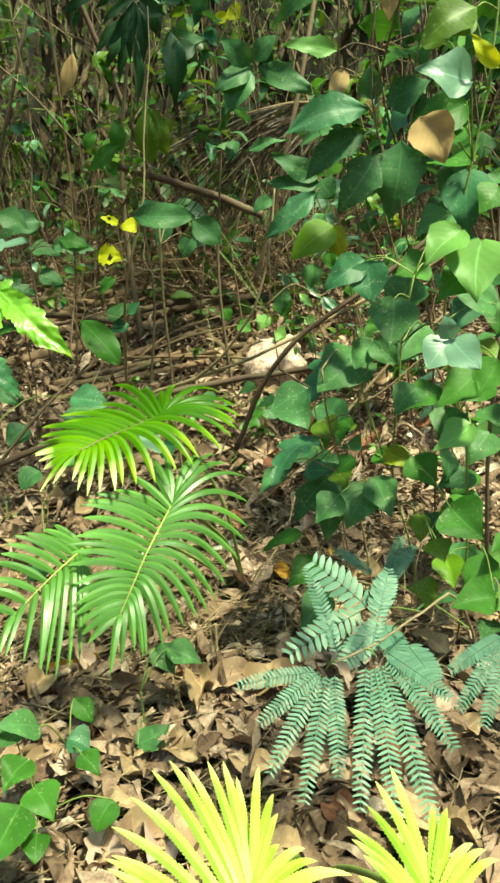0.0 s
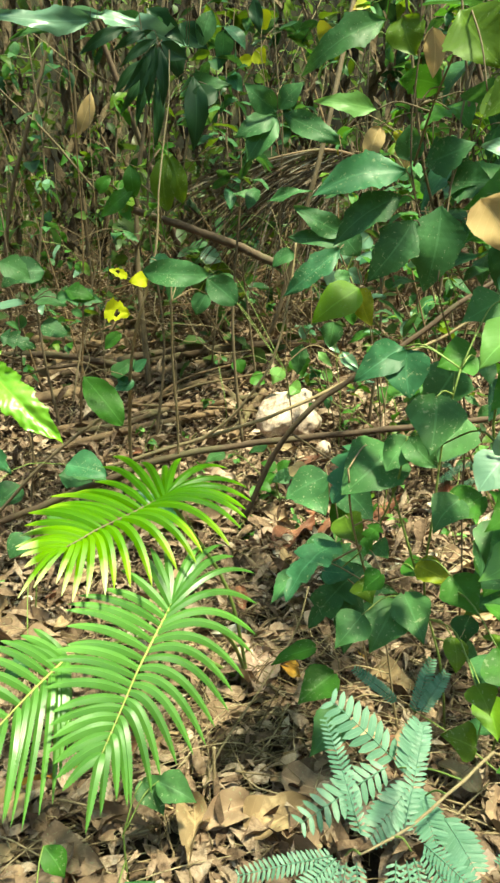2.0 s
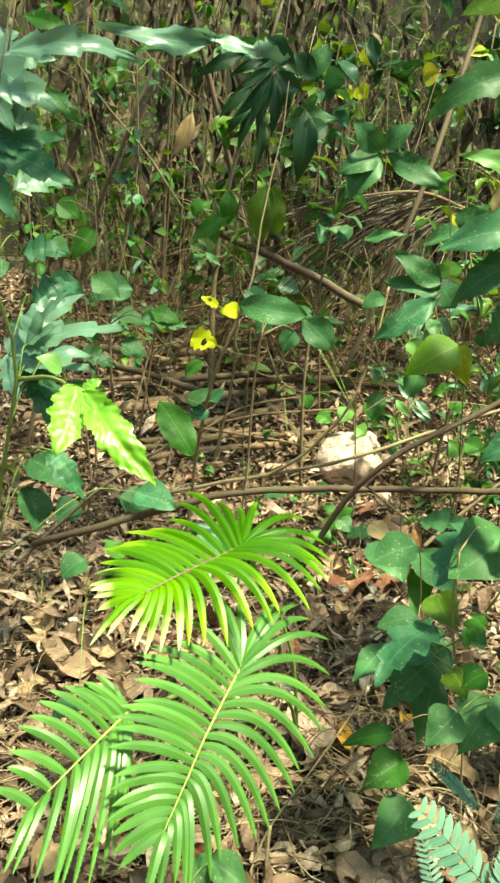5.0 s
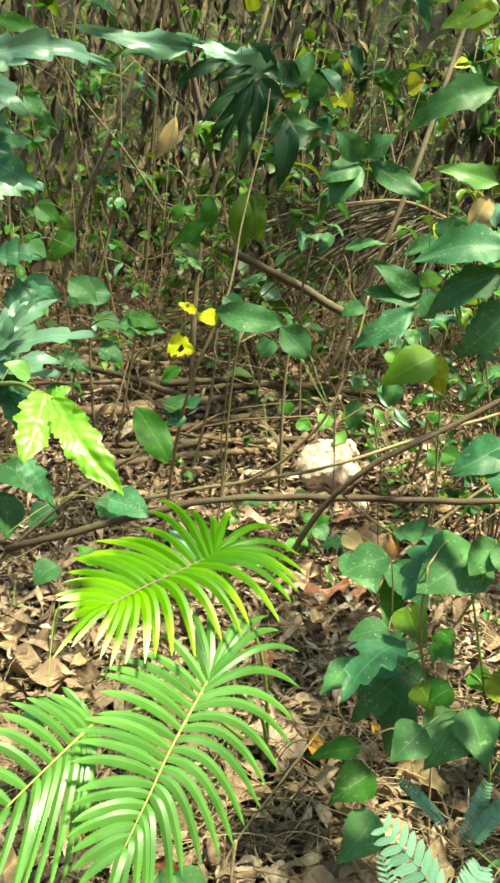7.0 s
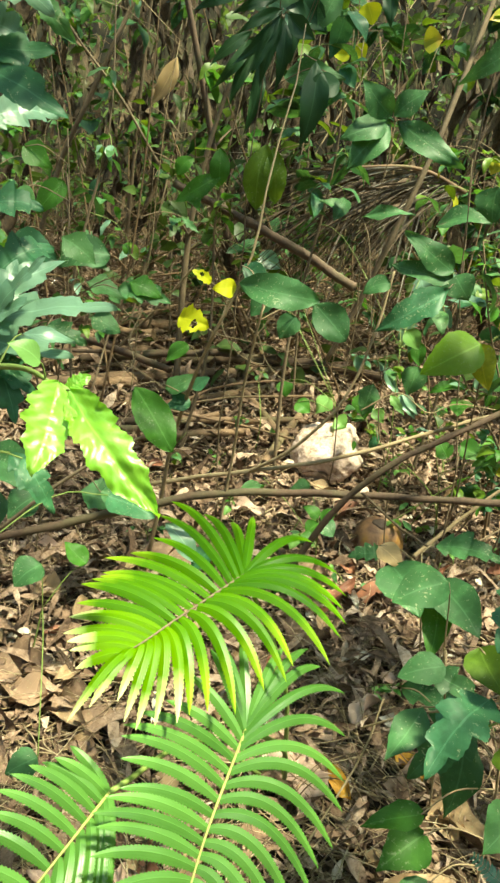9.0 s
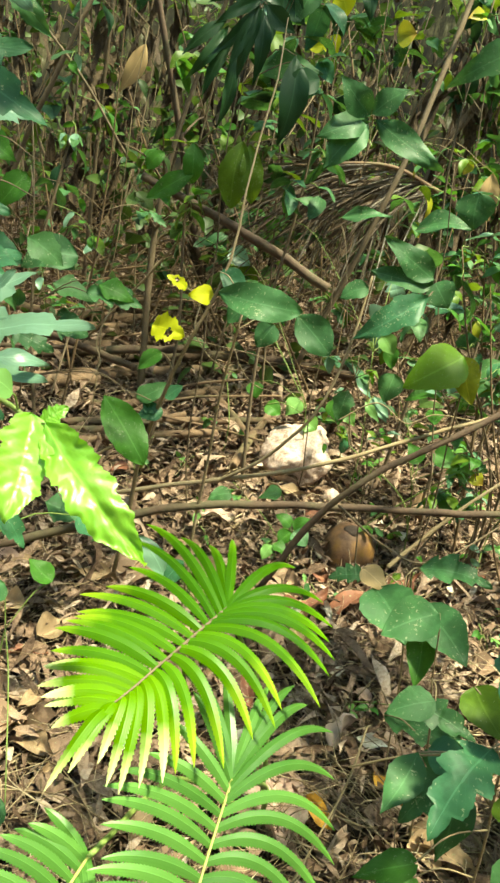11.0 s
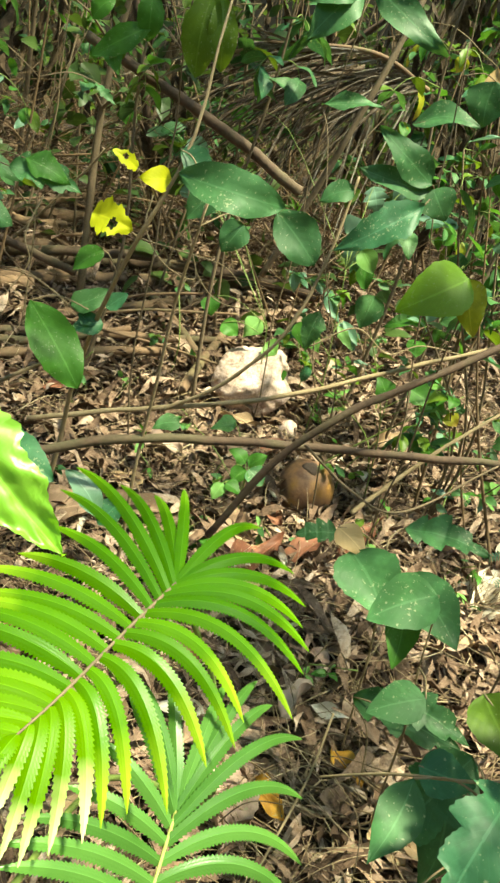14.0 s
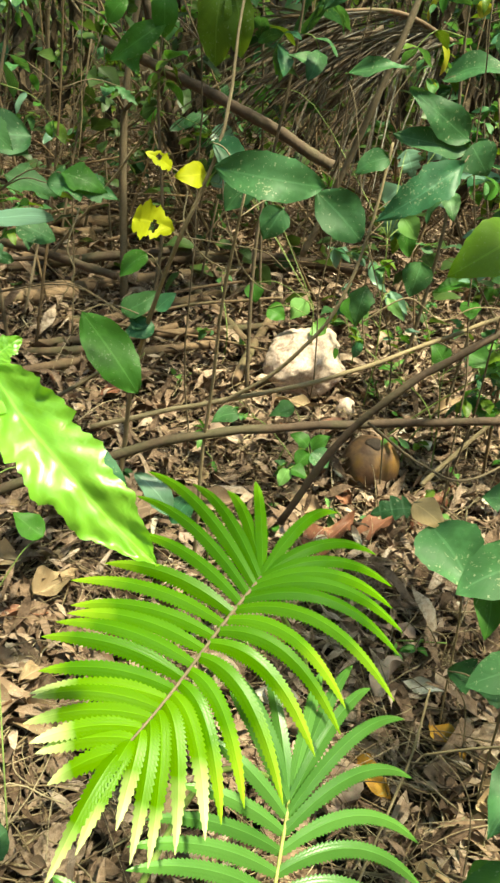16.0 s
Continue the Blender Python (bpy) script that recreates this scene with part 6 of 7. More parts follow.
log("fallen_log", [(-1.428, 4.149, 0.362), (-0.605, 4.523, 0.468), (0.219, 4.897, 0.549)], 0.038, 0.032, DEADWOOD, "long weathered fallen pole lying on dead leaves", "log", "fallen poles on the bank", 73)
log("fallen_log", [(-0.708, 4.135, 0.358), (-0.249, 4.410, 0.444), (0.210, 4.685, 0.506)], 0.025, 0.022, DEADWOOD, "long weathered fallen pole lying on dead leaves", "log", "fallen poles on the bank", 74)
log("fallen_log", [(-1.106, 3.867, 0.280), (-0.496, 4.040, 0.345), (0.114, 4.213, 0.386)], 0.020, 0.017, DEADWOOD, "long weathered fallen pole lying on dead leaves", "log", "fallen poles on the bank", 75)
log("fallen_log", [(-0.330, 4.534, 0.473), (-0.170, 4.266, 0.408), (-0.010, 3.997, 0.320)], 0.022, 0.018, DEADWOOD, "long weathered fallen pole lying on dead leaves", "log", "fallen poles on the bank", 76)
log("fallen_log", [(-1.049, 3.688, 0.227), (-0.622, 3.859, 0.289), (-0.194, 4.031, 0.328)], 0.022, 0.019, DEADWOOD, "long weathered fallen pole lying on dead leaves", "log", "fallen poles on the bank", 77)
log("fallen_log", [(-2.009, 5.719, 0.684), (-1.474, 7.001, 0.821), (-0.940, 8.283, 0.935)], 0.049, 0.042, DEADWOOD, "long weathered fallen pole lying on dead leaves", "log", "fallen poles on the bank", 78)
log("fallen_log", [(-0.103, 3.770, 0.252), (-0.022, 4.011, 0.334), (0.060, 4.252, 0.392)], 0.023, 0.019, DEADWOOD, "long weathered fallen pole lying on dead leaves", "log", "fallen poles on the bank", 79)
log("fallen_log", [(-1.646, 4.042, 0.335), (-1.244, 4.192, 0.391), (-0.842, 4.341, 0.423)], 0.037, 0.032, DEADWOOD, "long weathered fallen pole lying on dead leaves", "log", "fallen poles on the bank", 80)
rng_log = random.Random(81)
for k in range(18):
    x, y = rng_log.uniform(-1.6, 0.05), rng_log.uniform(3.75, 5.6)
    head, length = rng_log.gauss(0.15, 0.28) if k % 4 else rng_log.uniform(-1.4, 1.4), rng_log.uniform(0.5, 1.5)
    d = Vector((math.cos(head), math.sin(head), 0)) * length * 0.5
    pts = [Vector((x, y, 0)) - d, Vector((x + rng_log.gauss(0, 0.04), y + rng_log.gauss(0, 0.06), 0)), Vector((x, y, 0)) + d]
    r = rng_log.uniform(0.007, 0.017) if k % 3 else rng_log.uniform(0.02, 0.036)
    up = rng_log.uniform(0.03, 0.16)
    pts = [Vector((p.x, p.y, ground_z(p.x, p.y) + r + up * w)) for p, w in zip(pts, (0.2, 0.8, 1.1))]
    log("fallen_log", pts, r, r * 0.75, rng_log.choice((DEADWOOD, DEADWOOD, BARK)), "weathered fallen pole lying in a heap on dead leaves", "log", "fallen poles on the bank", 82 + k)
log("broken_branch", [(-0.667, 3.780, 1.443), (-0.220, 3.720, 1.292), (0.167, 3.700, 1.122)], 0.018, 0.021, BARK,
    "thick broken brown branch lodged in saplings", "branch", seed=45)

# ---------------------------------------------------------------- bushes between
def bush(x, y, h, count, mats, seed, spread=0.3, size=(0.06, 0.11)):
    rng = random.Random(seed)
    root = Vector(g(x, y, -0.01))
    plant = thing("sapling", root, "leafy young sapling among dead leaves", "sapling", "leafy saplings of the clearing")
    top = root + Vector((rng.gauss(0, 0.05 + 0.2 * h), rng.gauss(0, 0.05 + 0.08 * h), h))
    line = curve([root, root.lerp(top, 0.5) + Vector((rng.gauss(0, 0.05), rng.gauss(0, 0.05), 0)), top], 12)
    m = Mesh()
    m.tube(line, 0.0025 + 0.003 * min(1.5, h), 0.002, 6, 0.08, rng)
    part("trunk", m, rng.choice((STEM_BROWN, STEM_BROWN, BRUSH)) if h > 0.5 else STEM_GREEN, plant)
    ends = []
    for k in range(max(4, count // 5)):
        at = line[rng.randint(3, len(line) - 1)]
        d = Vector((rng.gauss(0, 1), rng.gauss(0, 1), rng.uniform(0.0, 0.8))).normalized() * rng.uniform(0.4, 1) * spread
        m = Mesh()
        m.tube(curve([at, at + d * 0.5 + Vector((0, 0, 0.03)), at + d], 6), 0.0026, 0.0014, 5)
        part("limb", m, STEM_BROWN, plant)
        ends.append((at, d))
    for k in range(count):
        at, d = rng.choice(ends)
        p = at + d * rng.uniform(0.35, 1.0)
        w = (d.normalized() * 0.5 + Vector((rng.gauss(0, 0.7), rng.gauss(-0.25, 0.6), rng.gauss(-0.45, 0.4)))).normalized() * rng.uniform(*size)
        m = Mesh()
        kind = rng.choice(("ovate", "elliptic", "ovate", "lance", "lobed"))
        blade(m, p, p + w, w.length * rng.uniform(0.42, 0.62), rng.gauss(0, 28), kind, rng, nu=9, nv=4, droop=rng.uniform(0.05, 0.2), fold=rng.uniform(0.1, 0.4))
        part("leaf", m, LEAF[rng.choice(mats)], plant)


GREENS = ("dark", "mid", "green", "mid", "dark", "olive")
for k, (x, y, h, n) in enumerate([(0.86, 3.35, 1.5, 34), (1.08, 3.0, 1.3, 30), (1.0, 3.9, 1.7, 34), (1.3, 3.5, 1.5, 30), (0.62, 4.3, 1.5, 24), (1.35, 4.4, 1.8, 30),
                                 (-1.0, 3.35, 1.0, 26), (-1.3, 2.95, 1.2, 28), (-1.05, 4.1, 1.3, 24), (-1.5, 3.8, 1.6, 28), (-1.7, 4.6, 1.8, 28),
                                 (-0.95, 3.9, 2.1, 30), (-1.25, 4.3, 2.4, 30), (0.35, 4.5, 2.3, 24), (0.78, 3.7, 2.2, 30), (1.15, 4.0, 2.4, 30), (-0.4, 4.75, 1.2, 18), (0.15, 5.0, 1.2, 18), (-0.75, 4.9, 1.5, 20), (0.8, 5.1, 1.6, 24)]):
    bush(x, y, h, n, GREENS, 300 + k)
for k, (x, y) in enumerate([(0.05, 2.95), (0.28, 3.02), (0.62, 3.15), (0.75, 2.75), (-0.25, 3.3), (-0.55, 3.1), (0.0, 3.6), (0.5, 3.75), (0.85, 3.0), (-0.9, 2.6), (0.3, 2.45), (-0.35, 3.75)]):
    bush(x, y, 0.14, 7, ("green", "light", "mid"), 340 + k, 0.08, (0.03, 0.055))


for k, (x, y, h) in enumerate([(0.55, 3.4, 0.3), (0.72, 3.55, 0.4), (0.95, 3.3, 0.35), (0.8, 3.9, 0.45), (0.42, 4.0, 0.3), (1.0, 2.75, 0.25), (0.68, 3.05, 0.22), (-0.15, 4.0, 0.35), (-0.5, 3.6, 0.3), (0.12, 3.3, 0.18)]):
    bush(x, y, h, 13, ("green", "light", "olive", "mid"), 380 + k, 0.14, (0.03, 0.065))
for k, (x, y, h) in enumerate([(0.62, 3.3, 0.75), (0.8, 3.2, 0.6), (0.95, 3.55, 0.9), (0.55, 3.8, 0.7), (0.75, 4.1, 0.9), (0.3, 4.1, 0.75), (1.05, 3.2, 0.7), (0.45, 3.55, 0.5)]):
    bush(x, y, h, 22, ("mid", "green", "pale", "teal", "olive", "light"), 640 + k, 0.22, (0.05, 0.10))
rng_bush = random.Random(500)
for k in range(16):
    y = rng_bush.uniform(4.7, 7.4)
    bush(rng_bush.uniform(-0.3, 0.4) * (y + 1), y, rng_bush.uniform(0.9, 2.3), 34, ("dark", "olive", "green", "deep", "mid", "olive"), 400 + k, 0.42, (0.07, 0.15))


for k in range(10):
    y = rng_bush.uniform(4.2, 5.6)
    bush(rng_bush.uniform(-0.3, 0.34) * (y + 0.8), y, rng_bush.uniform(1.9, 2.7), 26, ("dark", "olive", "deep", "dark", "mid"), 430 + k, 0.5, (0.12, 0.2))


# ---------------------------------------------------------------- single fallen leaves
FALLEN_MAT = {
    "umber": leaf_material("umber_dead_leaf", (0.16, 0.10, 0.065), (0.33, 0.215, 0.145), (0.3, 0.2, 0.1), 0.06, 0.7, spots=0.7),
    "tan": leaf_material("tan_dead_leaf", (0.21, 0.135, 0.075), (0.40, 0.275, 0.165), (0.5, 0.35, 0.2), 0.08, 0.7, spots=0.7),
    "russet": leaf_material("russet_dead_leaf", (0.13, 0.05, 0.03), (0.24, 0.10, 0.06), (0.3, 0.12, 0.06), 0.06, 0.6, spots=0.7),
    "orange": leaf_material("orange_dead_leaf", (0.36, 0.17, 0.03), (0.55, 0.30, 0.05), (0.6, 0.3, 0.05), 0.15, 0.6, spots=0.7),
    "pink": leaf_material("pinkish_dead_leaf", (0.30, 0.19, 0.15), (0.5, 0.36, 0.29), (0.5, 0.35, 0.25), 0.08, 0.7, spots=0.7),
    "bleached": leaf_material("bleached_dead_leaf", (0.42, 0.34, 0.27), (0.66, 0.57, 0.46), (0.6, 0.5, 0.4), 0.08, 0.7, spots=0.7),
}
SAY = {"umber": "large curled dark brown dead leaf", "tan": "curled tan dead leaf", "russet": "reddish-brown curled dead leaf",
       "orange": "orange dead leaf", "pink": "pinkish dry leaf", "bleached": "bleached dry leaf sheath"}


def build_fallen():
    rng = random.Random(61)
    for kind, mat, x, y, length, heading, ratio in FALLEN:
        z = ground_z(x, y) + 0.055
        d = Vector((math.cos(radians(heading)), math.sin(radians(heading)), rng.uniform(-0.05, 0.25))) * length
        c = Vector((x, y, z + abs(d.z) * 0.5))
        m = Mesh()
        blade(m, c - d * 0.5, c + d * 0.5, length * ratio * 0.85, rng.gauss(12, 12), kind, rng, nu=12, nv=6, droop=rng.uniform(-0.05, 0.12), fold=rng.uniform(0.5, 1.2), ripple=0.11)
        single("fallen_leaf", m, FALLEN_MAT[mat], (x, y, z), SAY[mat] + " on the forest floor", "leaf", "single leaves on the forest floor")


build_fallen()


def build_sheaths():
    """Larger dry pieces that stand up out of the carpet: husk shreds and curled bracts."""
    rng = random.Random(64)
    for kind, mat, a, b, width, turn, fold, say in [
            ("ovate", "russet", (0.26, 2.84, -0.02), (0.44, 3.02, 0.10), 0.13, -25, 0.7, "curled reddish-brown dry bract leaning among dead leaves"),
            ("elliptic", "russet", (0.20, 3.46, 0.06), (0.34, 3.58, 0.20), 0.12, -20, 0.9, "curled reddish-brown dry bract leaning among dead leaves"),
            ("ovate", "umber", (-0.55, 2.98, 0.02), (-0.32, 3.00, 0.10), 0.15, 25, 0.4, "broad brown dead leaf lying under fern tips"),
            ("ovate", "pink", (0.00, 2.86, 0.0), (0.17, 2.92, 0.07), 0.12, 10, 0.6, "large pinkish curled dead leaf"),
            ("lobed", "umber", (0.02, 2.60, -0.04), (0.19, 2.72, 0.05), 0.15, -10, 0.5, "large wrinkled brown dead leaf")]:
        m = Mesh()
        blade(m, a, b, width, turn, kind, rng, nu=16, nv=8, droop=0.16, fold=fold, ripple=0.05)
        single("fallen_leaf", m, FALLEN_MAT[mat], tuple(a), say, "leaf", "single leaves on the forest floor")
    husk = thing("coconut_husk", (0.98, 2.82, ground_z(0.98, 2.82)), "bleached torn coconut husk with loose fibres", "husk")
    for k in range(4):
        m = Mesh()
        a = Vector((0.90 + 0.015 * k, 2.78 + 0.03 * k, -0.04))
        blade(m, a, a + Vector((0.10 + 0.02 * k, 0.05, 0.16 + 0.02 * rng.random())), 0.17 - 0.02 * k, -20 + 22 * k, "ragged" if k == 3 else "elliptic", rng, nu=18, nv=10, droop=0.14, fold=0.8, ripple=0.06)
        part("shell", m, FALLEN_MAT["bleached"], husk)
    m = Mesh()
    for k in range(160):
        a = Vector((rng.uniform(0.88, 1.04), rng.uniform(2.76, 2.88), rng.uniform(-0.04, 0.08)))
        d = Vector((rng.gauss(0.07, 0.05), rng.gauss(-0.02, 0.03), rng.gauss(0.07, 0.05)))
        m.tube(curve([a, a + d * 0.5 + Vector((0, 0, 0.012)), a + d], 5), 0.0012, 0.0006, 3)
    part("fibres", m, STRAW, husk)


build_sheaths()


def scatter_fallen():
    """Broad dead leaves lying singly on the carpet."""
    rng = random.Random(63)
    for k in range(330):
        y = 0.7 + 3.0 * rng.random() ** 1.5
        x = rng.uniform(-1, 1) * (0.5 + 0.36 * y)
        length = rng.uniform(0.07, 0.17 if y < 1.9 else 0.14)
        tone = rng.choice(("umber", "tan", "russet", "pink", "umber", "tan", "bleached" if y > 2 else "umber"))
        z = ground_z(x, y) + rng.uniform(0.035, 0.06)
        ang = rng.uniform(0, 2 * math.pi)
        d = Vector((math.cos(ang), math.sin(ang), rng.gauss(0, 0.18))) * length
        c = Vector((x, y, z + abs(d.z) * 0.5))
        m = Mesh()
        blade(m, c - d * 0.5, c + d * 0.5, length * rng.uniform(0.3, 0.65), rng.gauss(0, 22), rng.choice(("ovate", "elliptic", "wavy", "lobed", "ragged")), rng,
              nu=10, nv=6, droop=rng.uniform(-0.15, 0.25), fold=rng.uniform(0.3, 1.3), ripple=rng.uniform(0.05, 0.12))
        single("fallen_leaf", m, FALLEN_MAT[tone], (x, y, z), SAY[tone] + " on the forest floor", "leaf", "single leaves on the forest floor")


scatter_fallen()


def build_dead_frond():
    """A dead grey palm frond hung up in the thicket."""
    rng = random.Random(62)
    a, b, c = Vector((0.696, 4.300, 1.629)), Vector((0.398, 4.200, 1.694)), Vector((-0.040, 4.100, 1.616))
    dead = thing("dead_palm_frond", a, "dead grey palm frond with thin drooping slats", "palm frond")
    line = curve([a, b, c], 20)
    m = Mesh()
    m.tube(line, 0.012, 0.006, 6)
    part("midrib", m, DEADWOOD, dead)
    grey = litter_material("dead_frond_slat", [(0.0, (0.05, 0.035, 0.024)), (0.55, (0.19, 0.15, 0.11)), (1.0, (0.6, 0.55, 0.47))], 0.4)
    for k in range(60):
        s = k / 60 * (len(line) - 1)
        at = line[int(s)].lerp(line[min(int(s) + 1, len(line) - 1)], s - int(s))
        L = rng.uniform(0.35, 0.65)
        d = Vector((rng.gauss(-0.85, 0.16), rng.gauss(-0.2, 0.16), rng.gauss(-0.4, 0.2))).normalized() * L
        m = Mesh()
        pts = curve([at, at + d * 0.5 + Vector((0, 0, 0.025)), at + d], 6)
        rows, uvs = [], []
        w = Vector((rng.gauss(0, 1), rng.gauss(0, 1), rng.gauss(0, 1))).normalized()
        for q, p in enumerate(pts):
            hw = 0.007 * (1 - 0.8 * q / len(pts))
            rows.append([p - w * hw, p + d.cross(w).normalized() * hw * 0.5, p + w * hw])
            uvs.append([(q / 6, 0), (q / 6, 0.5), (q / 6, 1)])
        m.grid(rows, uvs)
        part("slat", m, grey, dead)
    # darker brown slats that sweep down beneath the grey ones
    dark = litter_material("dark_frond_slat", [(0.0, (0.03, 0.02, 0.014)), (0.5, (0.10, 0.065, 0.04)), (1.0, (0.24, 0.17, 0.11))], 0.6)
    for k in range(120):
        at = line[0].lerp(line[-1], rng.uniform(0.0, 0.75)) + Vector((0, rng.uniform(0, 0.25), rng.uniform(-0.05, 0.03)))
        hang = k % 5 == 0
        d = Vector((rng.gauss(-0.2, 0.1), rng.gauss(-0.1, 0.1), -1) if hang else (rng.gauss(-0.8, 0.15), rng.gauss(-0.1, 0.15), rng.gauss(-0.7, 0.18))).normalized() * rng.uniform(0.4, 0.85)
        pts = curve([at, at + d * 0.5 + Vector((0, 0, 0.05)), at + d], 6)
        m = Mesh()
        w = Vector((rng.gauss(0, 1), rng.gauss(0, 1), rng.gauss(0, 1))).normalized()
        rows, uvs = [], []
        for q, p in enumerate(pts):
            hw = 0.008 * (1 - 0.8 * q / len(pts))
            rows.append([p - w * hw, p + d.cross(w).normalized() * hw * 0.5, p + w * hw])
            uvs.append([(q / 6, 0), (q / 6, 0.5), (q / 6, 1)])
        m.grid(rows, uvs)
        part("slat", m, grey if hang else dark, dead)


build_dead_frond()

leafy("tall_sapling", TALL_YELLOW, [
    [g(0.25, 4.7), (0.2, 4.6, 1.2), (0.1, 4.5, 2.1), (0.1, 4.55, 2.6)],
    [(0.2, 4.6, 1.2), (0.4, 4.65, 1.9), (0.5, 4.7, 2.4)],
    [g(-0.8, 4.0), (-0.78, 3.9, 1.2), (-0.72, 3.8, 2.0)],
], "tall thin sapling with a few yellow and dry leaves", "sapling", 33, STEM_TAN)
leafy("ground_plant", GROUND_PLANT, [
    [g(0.14, 3.15), (0.13, 3.1, 0.15), (0.12, 3.05, 0.2)],
    [g(0.2, 3.9), (0.2, 3.8, 0.4), (0.18, 3.75, 0.6)],
    [g(0.45, 3.75), (0.45, 3.7, 0.5), (0.4, 3.65, 0.9)],
    [g(-0.2, 2.8), (-0.2, 2.78, 0.1)],
    [g(0.65, 3.35), (0.6, 3.3, 0.4), (0.55, 3.25, 0.55)],
    [g(-0.75, 2.4), (-0.72, 2.4, 0.15)],
], "low wild plant with small fresh green leaves", "plant", 34, STEM_GREEN, (0.003, 0.002))


# ---------------------------------------------------------------- thicket behind
def build_thicket():
    rng = random.Random(77)
    for k in range(100):
        y = rng.uniform(4.3, 9.0)
        x = rng.uniform(-0.30, 0.42) * (y + 1) * 1.05
        if k >= 64:
            y = rng.uniform(1.5, 9.0)
            x = rng.choice((-1, 1)) * rng.uniform(1.0 + 0.42 * y, 2.5 + 0.5 * y)
        z = ground_z(x, y)
        h = rng.uniform(1.6, 3.6)
        lean = Vector((rng.gauss(0, 0.35), rng.gauss(0, 0.2), 1)) * h
        root = Vector((x, y, z - 0.03))
        mid = root + lean * 0.5 + Vector((rng.gauss(0, 0.2), rng.gauss(0, 0.15), 0))
        line = curve([root, mid, root + lean], 10)
        tree = thing("sapling", root, "slender understorey sapling with sparse leaves", "sapling", "saplings of the thicket")
        m = Mesh()
        r = rng.uniform(0.005, 0.012) if rng.random() < 0.75 else rng.uniform(0.015, 0.028)
        m.tube(line, r, r * 0.4, 6, 0.08, rng)
        bark = rng.choice((STEM_BROWN, BRUSH, STEM_TAN if r < 0.009 else BARK, BARK, BRUSH))
        part("trunk", m, bark, tree)
        ends = []
        for b in range(rng.randint(3, 6)):
            at = line[rng.randint(2, len(line) - 1)]
            d = Vector((rng.gauss(0, 1), rng.gauss(0, 1), rng.uniform(0.1, 0.9))).normalized() * rng.uniform(0.2, 0.6)
            m = Mesh()
            m.tube(curve([at, at + d * 0.5 + Vector((0, 0, 0.04)), at + d], 5), r * 0.35, 0.002, 4)
            part("limb", m, bark, tree)
            ends.append((at, d))
        m = Mesh()
        for at, d in ends:
            for q in range(rng.randint(3, 6)):
                p = at + d * rng.uniform(0.3, 1.0)
                w = Vector((rng.gauss(0, 1), rng.gauss(0, 1) - 0.5, rng.gauss(-0.3, 0.5))).normalized() * rng.uniform(0.05, 0.12)
                blade(m, p, p + w, w.length * rng.uniform(0.28, 0.55), rng.gauss(0, 40), rng.choice(("ovate", "elliptic", "lance")), rng, nu=5, nv=2)
        part("crown", m, STUFF_LEAF, tree)["kind"] = "stuff"
    for k in range(46):
        y = rng.uniform(4.7, 6.2)
        x = rng.uniform(-0.32, 0.42) * (y + 1)
        a = Vector((x, y, ground_z(x, y) - 0.02))
        d = Vector((rng.gauss(0, 0.55), rng.gauss(0, 0.3), rng.uniform(0.3, 0.9))).normalized() * rng.uniform(0.4, 1.3)
        m = Mesh()
        m.tube(curve([a, a + d * 0.5 + Vector((rng.gauss(0, 0.09), 0, rng.gauss(0, 0.06))), a + d], 6), 0.002 + 0.007 * rng.random() ** 2, 0.0012, 5)
        single("dead_sapling", m, rng.choice((BRUSH, STEM_TAN, STEM_BROWN)), tuple(a), "thin leafless dead sapling standing in the thicket", "sapling", "dead saplings of the thicket")
    m = Mesh()
    for k in range(2000):
        y = rng.uniform(4.6, 8.8)
        x = rng.uniform(-0.34, 0.44) * (y + 1)
        z = ground_z(x, y)
        d = Vector((rng.gauss(0, 0.9), rng.gauss(0, 0.4), rng.uniform(-0.3, 0.6))).normalized() * rng.uniform(0.25, 1.1)
        a = Vector((x, y, z + rng.uniform(0, 0.5)))
        m.tube(curve([a, a + d * 0.5 + Vector((rng.gauss(0, 0.08), 0, rng.gauss(0, 0.08))), a + d], 5), 0.0012 + 0.008 * rng.random() ** 3, 0.0012, 4)
    single("brushwood", m, BRUSH, (0, 0, 0), "tangle of thin dead brown stems and twigs", "brushwood", kind="stuff")
    m = Mesh()
    for k in range(4200):
        y = rng.uniform(4.8, 9.2)
        x = rng.uniform(-0.36, 0.46) * (y + 1)
        if noise.noise((x * 1.3, y * 1.3, 9.0)) < rng.uniform(-0.1, 0.4):
            continue
        p = Vector((x, y, ground_z(x, y) + rng.uniform(0.1, 2.8)))
        w = Vector((rng.gauss(0, 0.35), rng.gauss(0, 0.3), -1)).normalized() * rng.uniform(0.06, 0.28)
        blade(m, p, p + w, w.length * rng.uniform(0.08, 0.22), rng.uniform(0, 360), "lance", rng, nu=5, nv=2, fold=0.8, ripple=0.08)
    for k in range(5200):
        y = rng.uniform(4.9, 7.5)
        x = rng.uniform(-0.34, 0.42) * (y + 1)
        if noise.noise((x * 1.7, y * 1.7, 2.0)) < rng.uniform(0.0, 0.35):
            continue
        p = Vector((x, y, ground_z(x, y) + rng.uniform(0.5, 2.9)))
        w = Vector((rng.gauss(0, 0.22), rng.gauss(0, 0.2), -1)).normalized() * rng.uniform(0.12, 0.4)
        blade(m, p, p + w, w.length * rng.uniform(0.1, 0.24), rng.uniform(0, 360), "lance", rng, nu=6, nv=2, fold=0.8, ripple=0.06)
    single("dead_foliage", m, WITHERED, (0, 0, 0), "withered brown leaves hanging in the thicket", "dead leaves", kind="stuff")
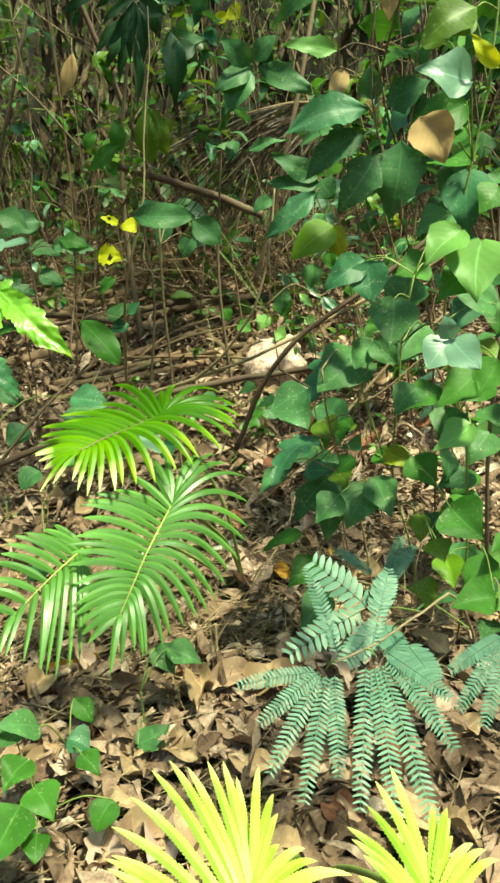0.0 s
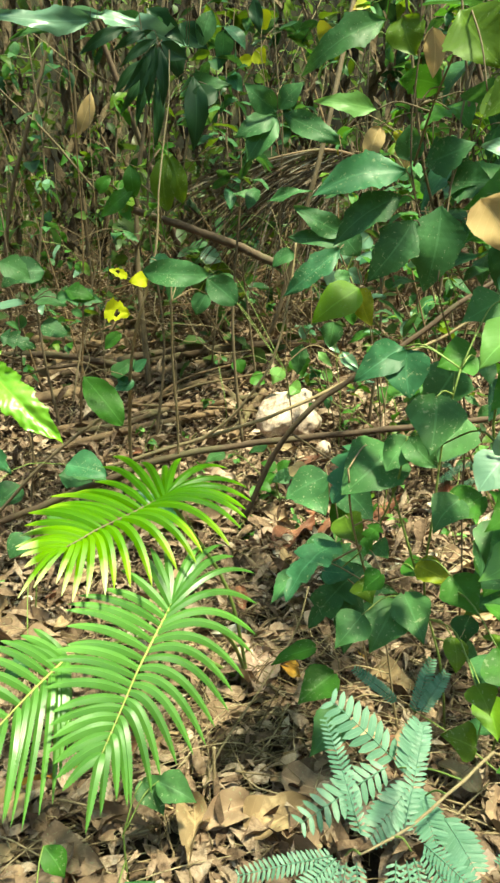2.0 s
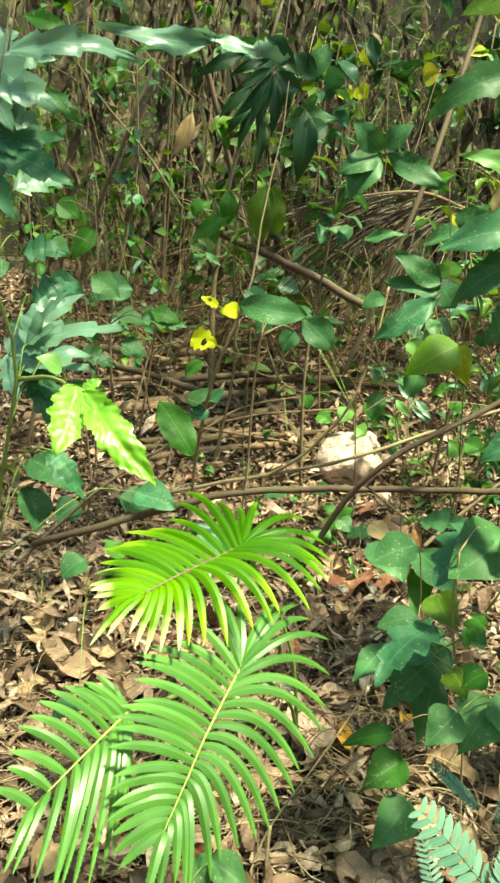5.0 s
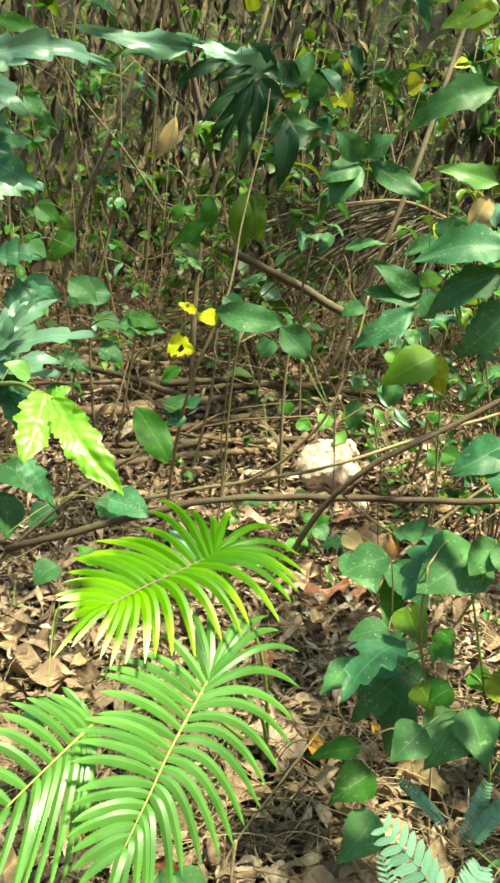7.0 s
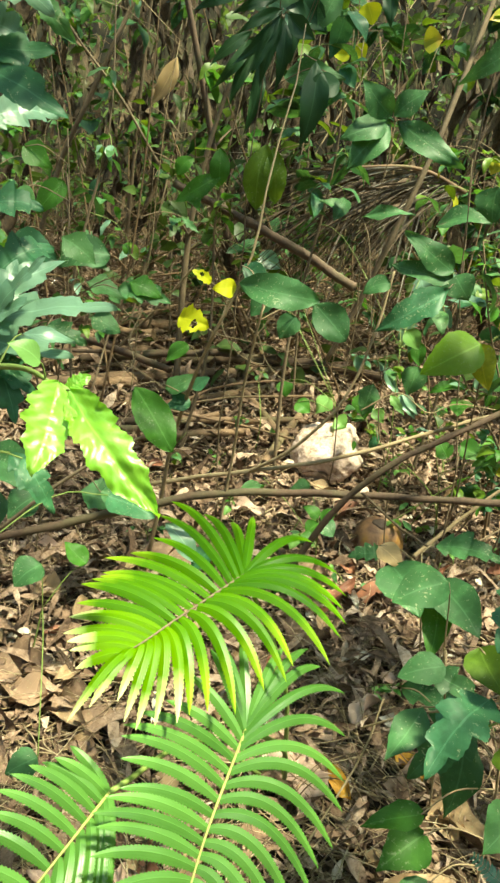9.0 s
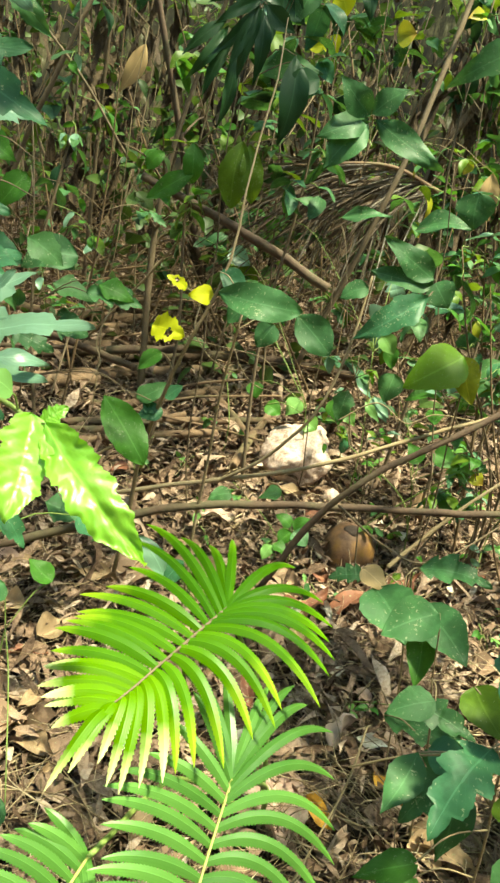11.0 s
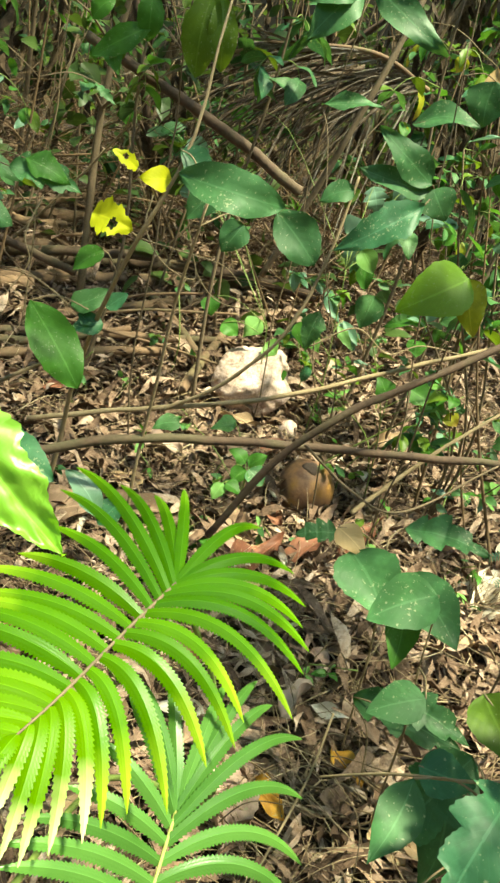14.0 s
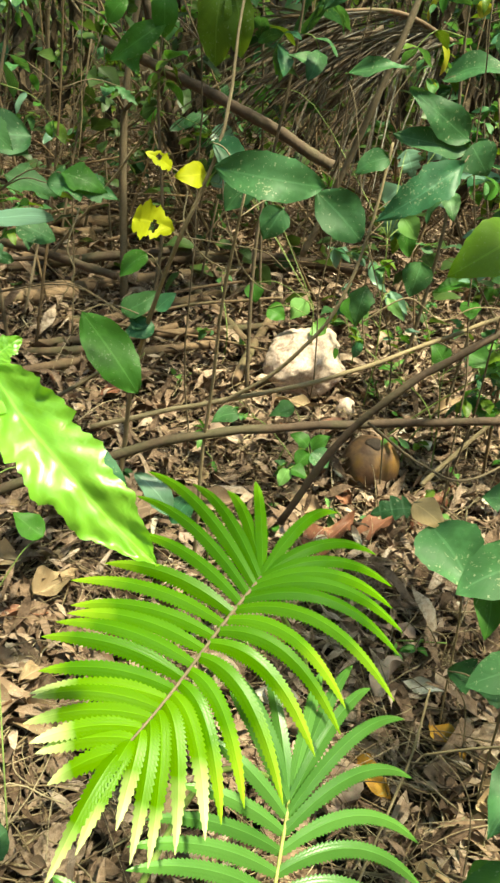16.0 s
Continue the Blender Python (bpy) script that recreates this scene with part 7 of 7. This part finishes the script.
    m = Mesh()
    for k in range(4200):
        y = rng.uniform(4.3, 9.5)
        x = rng.uniform(-0.36, 0.46) * (y + 1)
        clump = noise.noise((x * 1.1, y * 1.1, 5.0))
        if clump < rng.uniform(-0.4, 0.35):
            continue
        p = Vector((x, y, ground_z(x, y) + 0.02 + (0.5 + 1.9 * max(0, clump + 0.25)) * rng.random() ** 1.4))
        w = Vector((rng.gauss(0, 1), rng.gauss(0, 1) - 0.4, rng.gauss(0.0, 0.5))).normalized() * rng.uniform(0.05, 0.16)
        blade(m, p, p + w, w.length * rng.uniform(0.4, 0.7), rng.gauss(0, 35), rng.choice(("ovate", "heart", "lance")), rng, nu=4, nv=2)
    single("undergrowth", m, STUFF_LEAF, (0, 0, 0), "low green undergrowth between thin stems", "undergrowth", kind="stuff")
    m = Mesh()
    for k in range(26000):
        ang = rng.uniform(-1.2, 1.2)
        rad = rng.uniform(8.5, 14)
        x, y = rad * math.sin(ang), rad * math.cos(ang)
        p = Vector((x, y, ground_z(x, y) + rng.uniform(0.0, 7.0)))
        if noise.noise(p * 0.8) < rng.uniform(-0.35, 0.25):
            continue
        w = Vector((rng.gauss(0, 1), rng.gauss(0, 0.5), rng.gauss(-0.3, 0.6))).normalized() * rng.uniform(0.10, 0.26)
        blade(m, p, p + w, w.length * rng.uniform(0.2, 0.55), rng.gauss(40, 50), rng.choice(("ovate", "lance")), rng, nu=4, nv=2)
    single("far_woods", m, FAR_LEAF, (0, 0, 0), "far woodland leaves behind the thicket", "woods", kind="stuff")


build_thicket()


# ---------------------------------------------------------------- added shade canopy and the woods around
# spots to be sunlit, each with the radius kept free of leaves above
SUN_GAPS = [((0.62, 1.6, 1.0), 0.36), ((0.33, 2.5, 1.03), 0.2), ((0.5, 4.2, 1.7), 0.25), ((0.32, 1.9, 0.2), 0.42), ((0.6, 2.0, 1.3), 0.3), ((-0.36, 1.56, 0.62), 0.40), ((-0.55, 1.62, 0.9), 0.22), ((0.18, 3.8, 0.4), 0.45), ((0.85, 2.75, 0.0), 0.45), ((0.15, 0.6, 0.4), 0.3),
        ((0.35, 3.25, 0.05), 0.5), ((0.9, 5.2, 0.6), 0.5), ((0.3, 7.0, 0.8), 0.4), ((-1.2, 4.2, 0.3), 0.25), ((1.0, 3.9, 0.2), 0.4), ((0.5, 1.35, 1.05), 0.24), ((0.48, 1.6, 0.45), 0.26), ((0.62, 1.45, 0.8), 0.2), ((0.42, 1.25, 0.7), 0.2), ((-0.6, 2.4, 0.0), 0.25), ((0.3, 2.3, 0.0), 0.12),
        ((0.5, 1.22, 1.3), 0.26), ((1.2, 4.2, 1.6), 0.55), ((0.7, 4.6, 2.1), 0.45), ((-0.9, 4.9, 1.8), 0.4)]


def build_shade_canopy():
    """Unseen leaves added overhead to shade the clearing, left open towards spots to be sunlit."""
    rng = random.Random(99)
    m = Mesh()
    for k in range(3000):
        x, y, z = rng.uniform(-7, 7), rng.uniform(-0.6, 11), rng.uniform(4.6, 7.0)
        p = Vector((x, y, z))
        low = False
        for spot, rad in SUN_GAPS:
            off = p - Vector(spot)
            if (off - SUN_TO * off.dot(SUN_TO)).length < rad:
                low = True
        if low or (y > 4.5 and rng.random() < 0.28):
            continue
        w = Vector((rng.gauss(0, 1), rng.gauss(0, 1), rng.gauss(-0.1, 0.3))).normalized() * rng.uniform(0.22, 0.42)
        blade(m, p, p + w, w.length * rng.uniform(0.45, 0.7), rng.gauss(0, 25), "ovate", rng, nu=4, nv=2)
    single("canopy", m, FAR_LEAF, (0, 0, 0), "unseen leaves added overhead to shape the sunlight", "canopy", kind="stuff")


build_shade_canopy()


def build_backdrop():
    mat, nt, nodes, links, bsdf = nodes_of("painted_woods")
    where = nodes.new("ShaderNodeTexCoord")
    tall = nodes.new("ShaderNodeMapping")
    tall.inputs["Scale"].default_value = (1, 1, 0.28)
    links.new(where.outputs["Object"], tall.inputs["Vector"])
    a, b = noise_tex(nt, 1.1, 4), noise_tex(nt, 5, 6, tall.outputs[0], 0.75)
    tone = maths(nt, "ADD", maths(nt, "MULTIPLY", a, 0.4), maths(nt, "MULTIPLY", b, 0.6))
    # bright sky gaps and the shade between leaves are painted by this ramp
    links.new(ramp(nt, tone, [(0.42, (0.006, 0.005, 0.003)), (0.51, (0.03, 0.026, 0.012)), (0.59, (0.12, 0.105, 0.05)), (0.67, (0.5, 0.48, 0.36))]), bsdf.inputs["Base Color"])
    bsdf.inputs["Roughness"].default_value = 1.0
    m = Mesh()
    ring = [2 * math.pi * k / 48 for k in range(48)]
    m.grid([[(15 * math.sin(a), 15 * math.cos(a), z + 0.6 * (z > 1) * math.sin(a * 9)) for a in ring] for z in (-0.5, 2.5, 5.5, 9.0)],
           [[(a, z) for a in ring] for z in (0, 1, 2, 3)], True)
    single("backdrop", m, mat, (0, 0, 0), "backdrop ring painted as distant woodland with sky gaps", "woods", kind="structure")


build_backdrop()
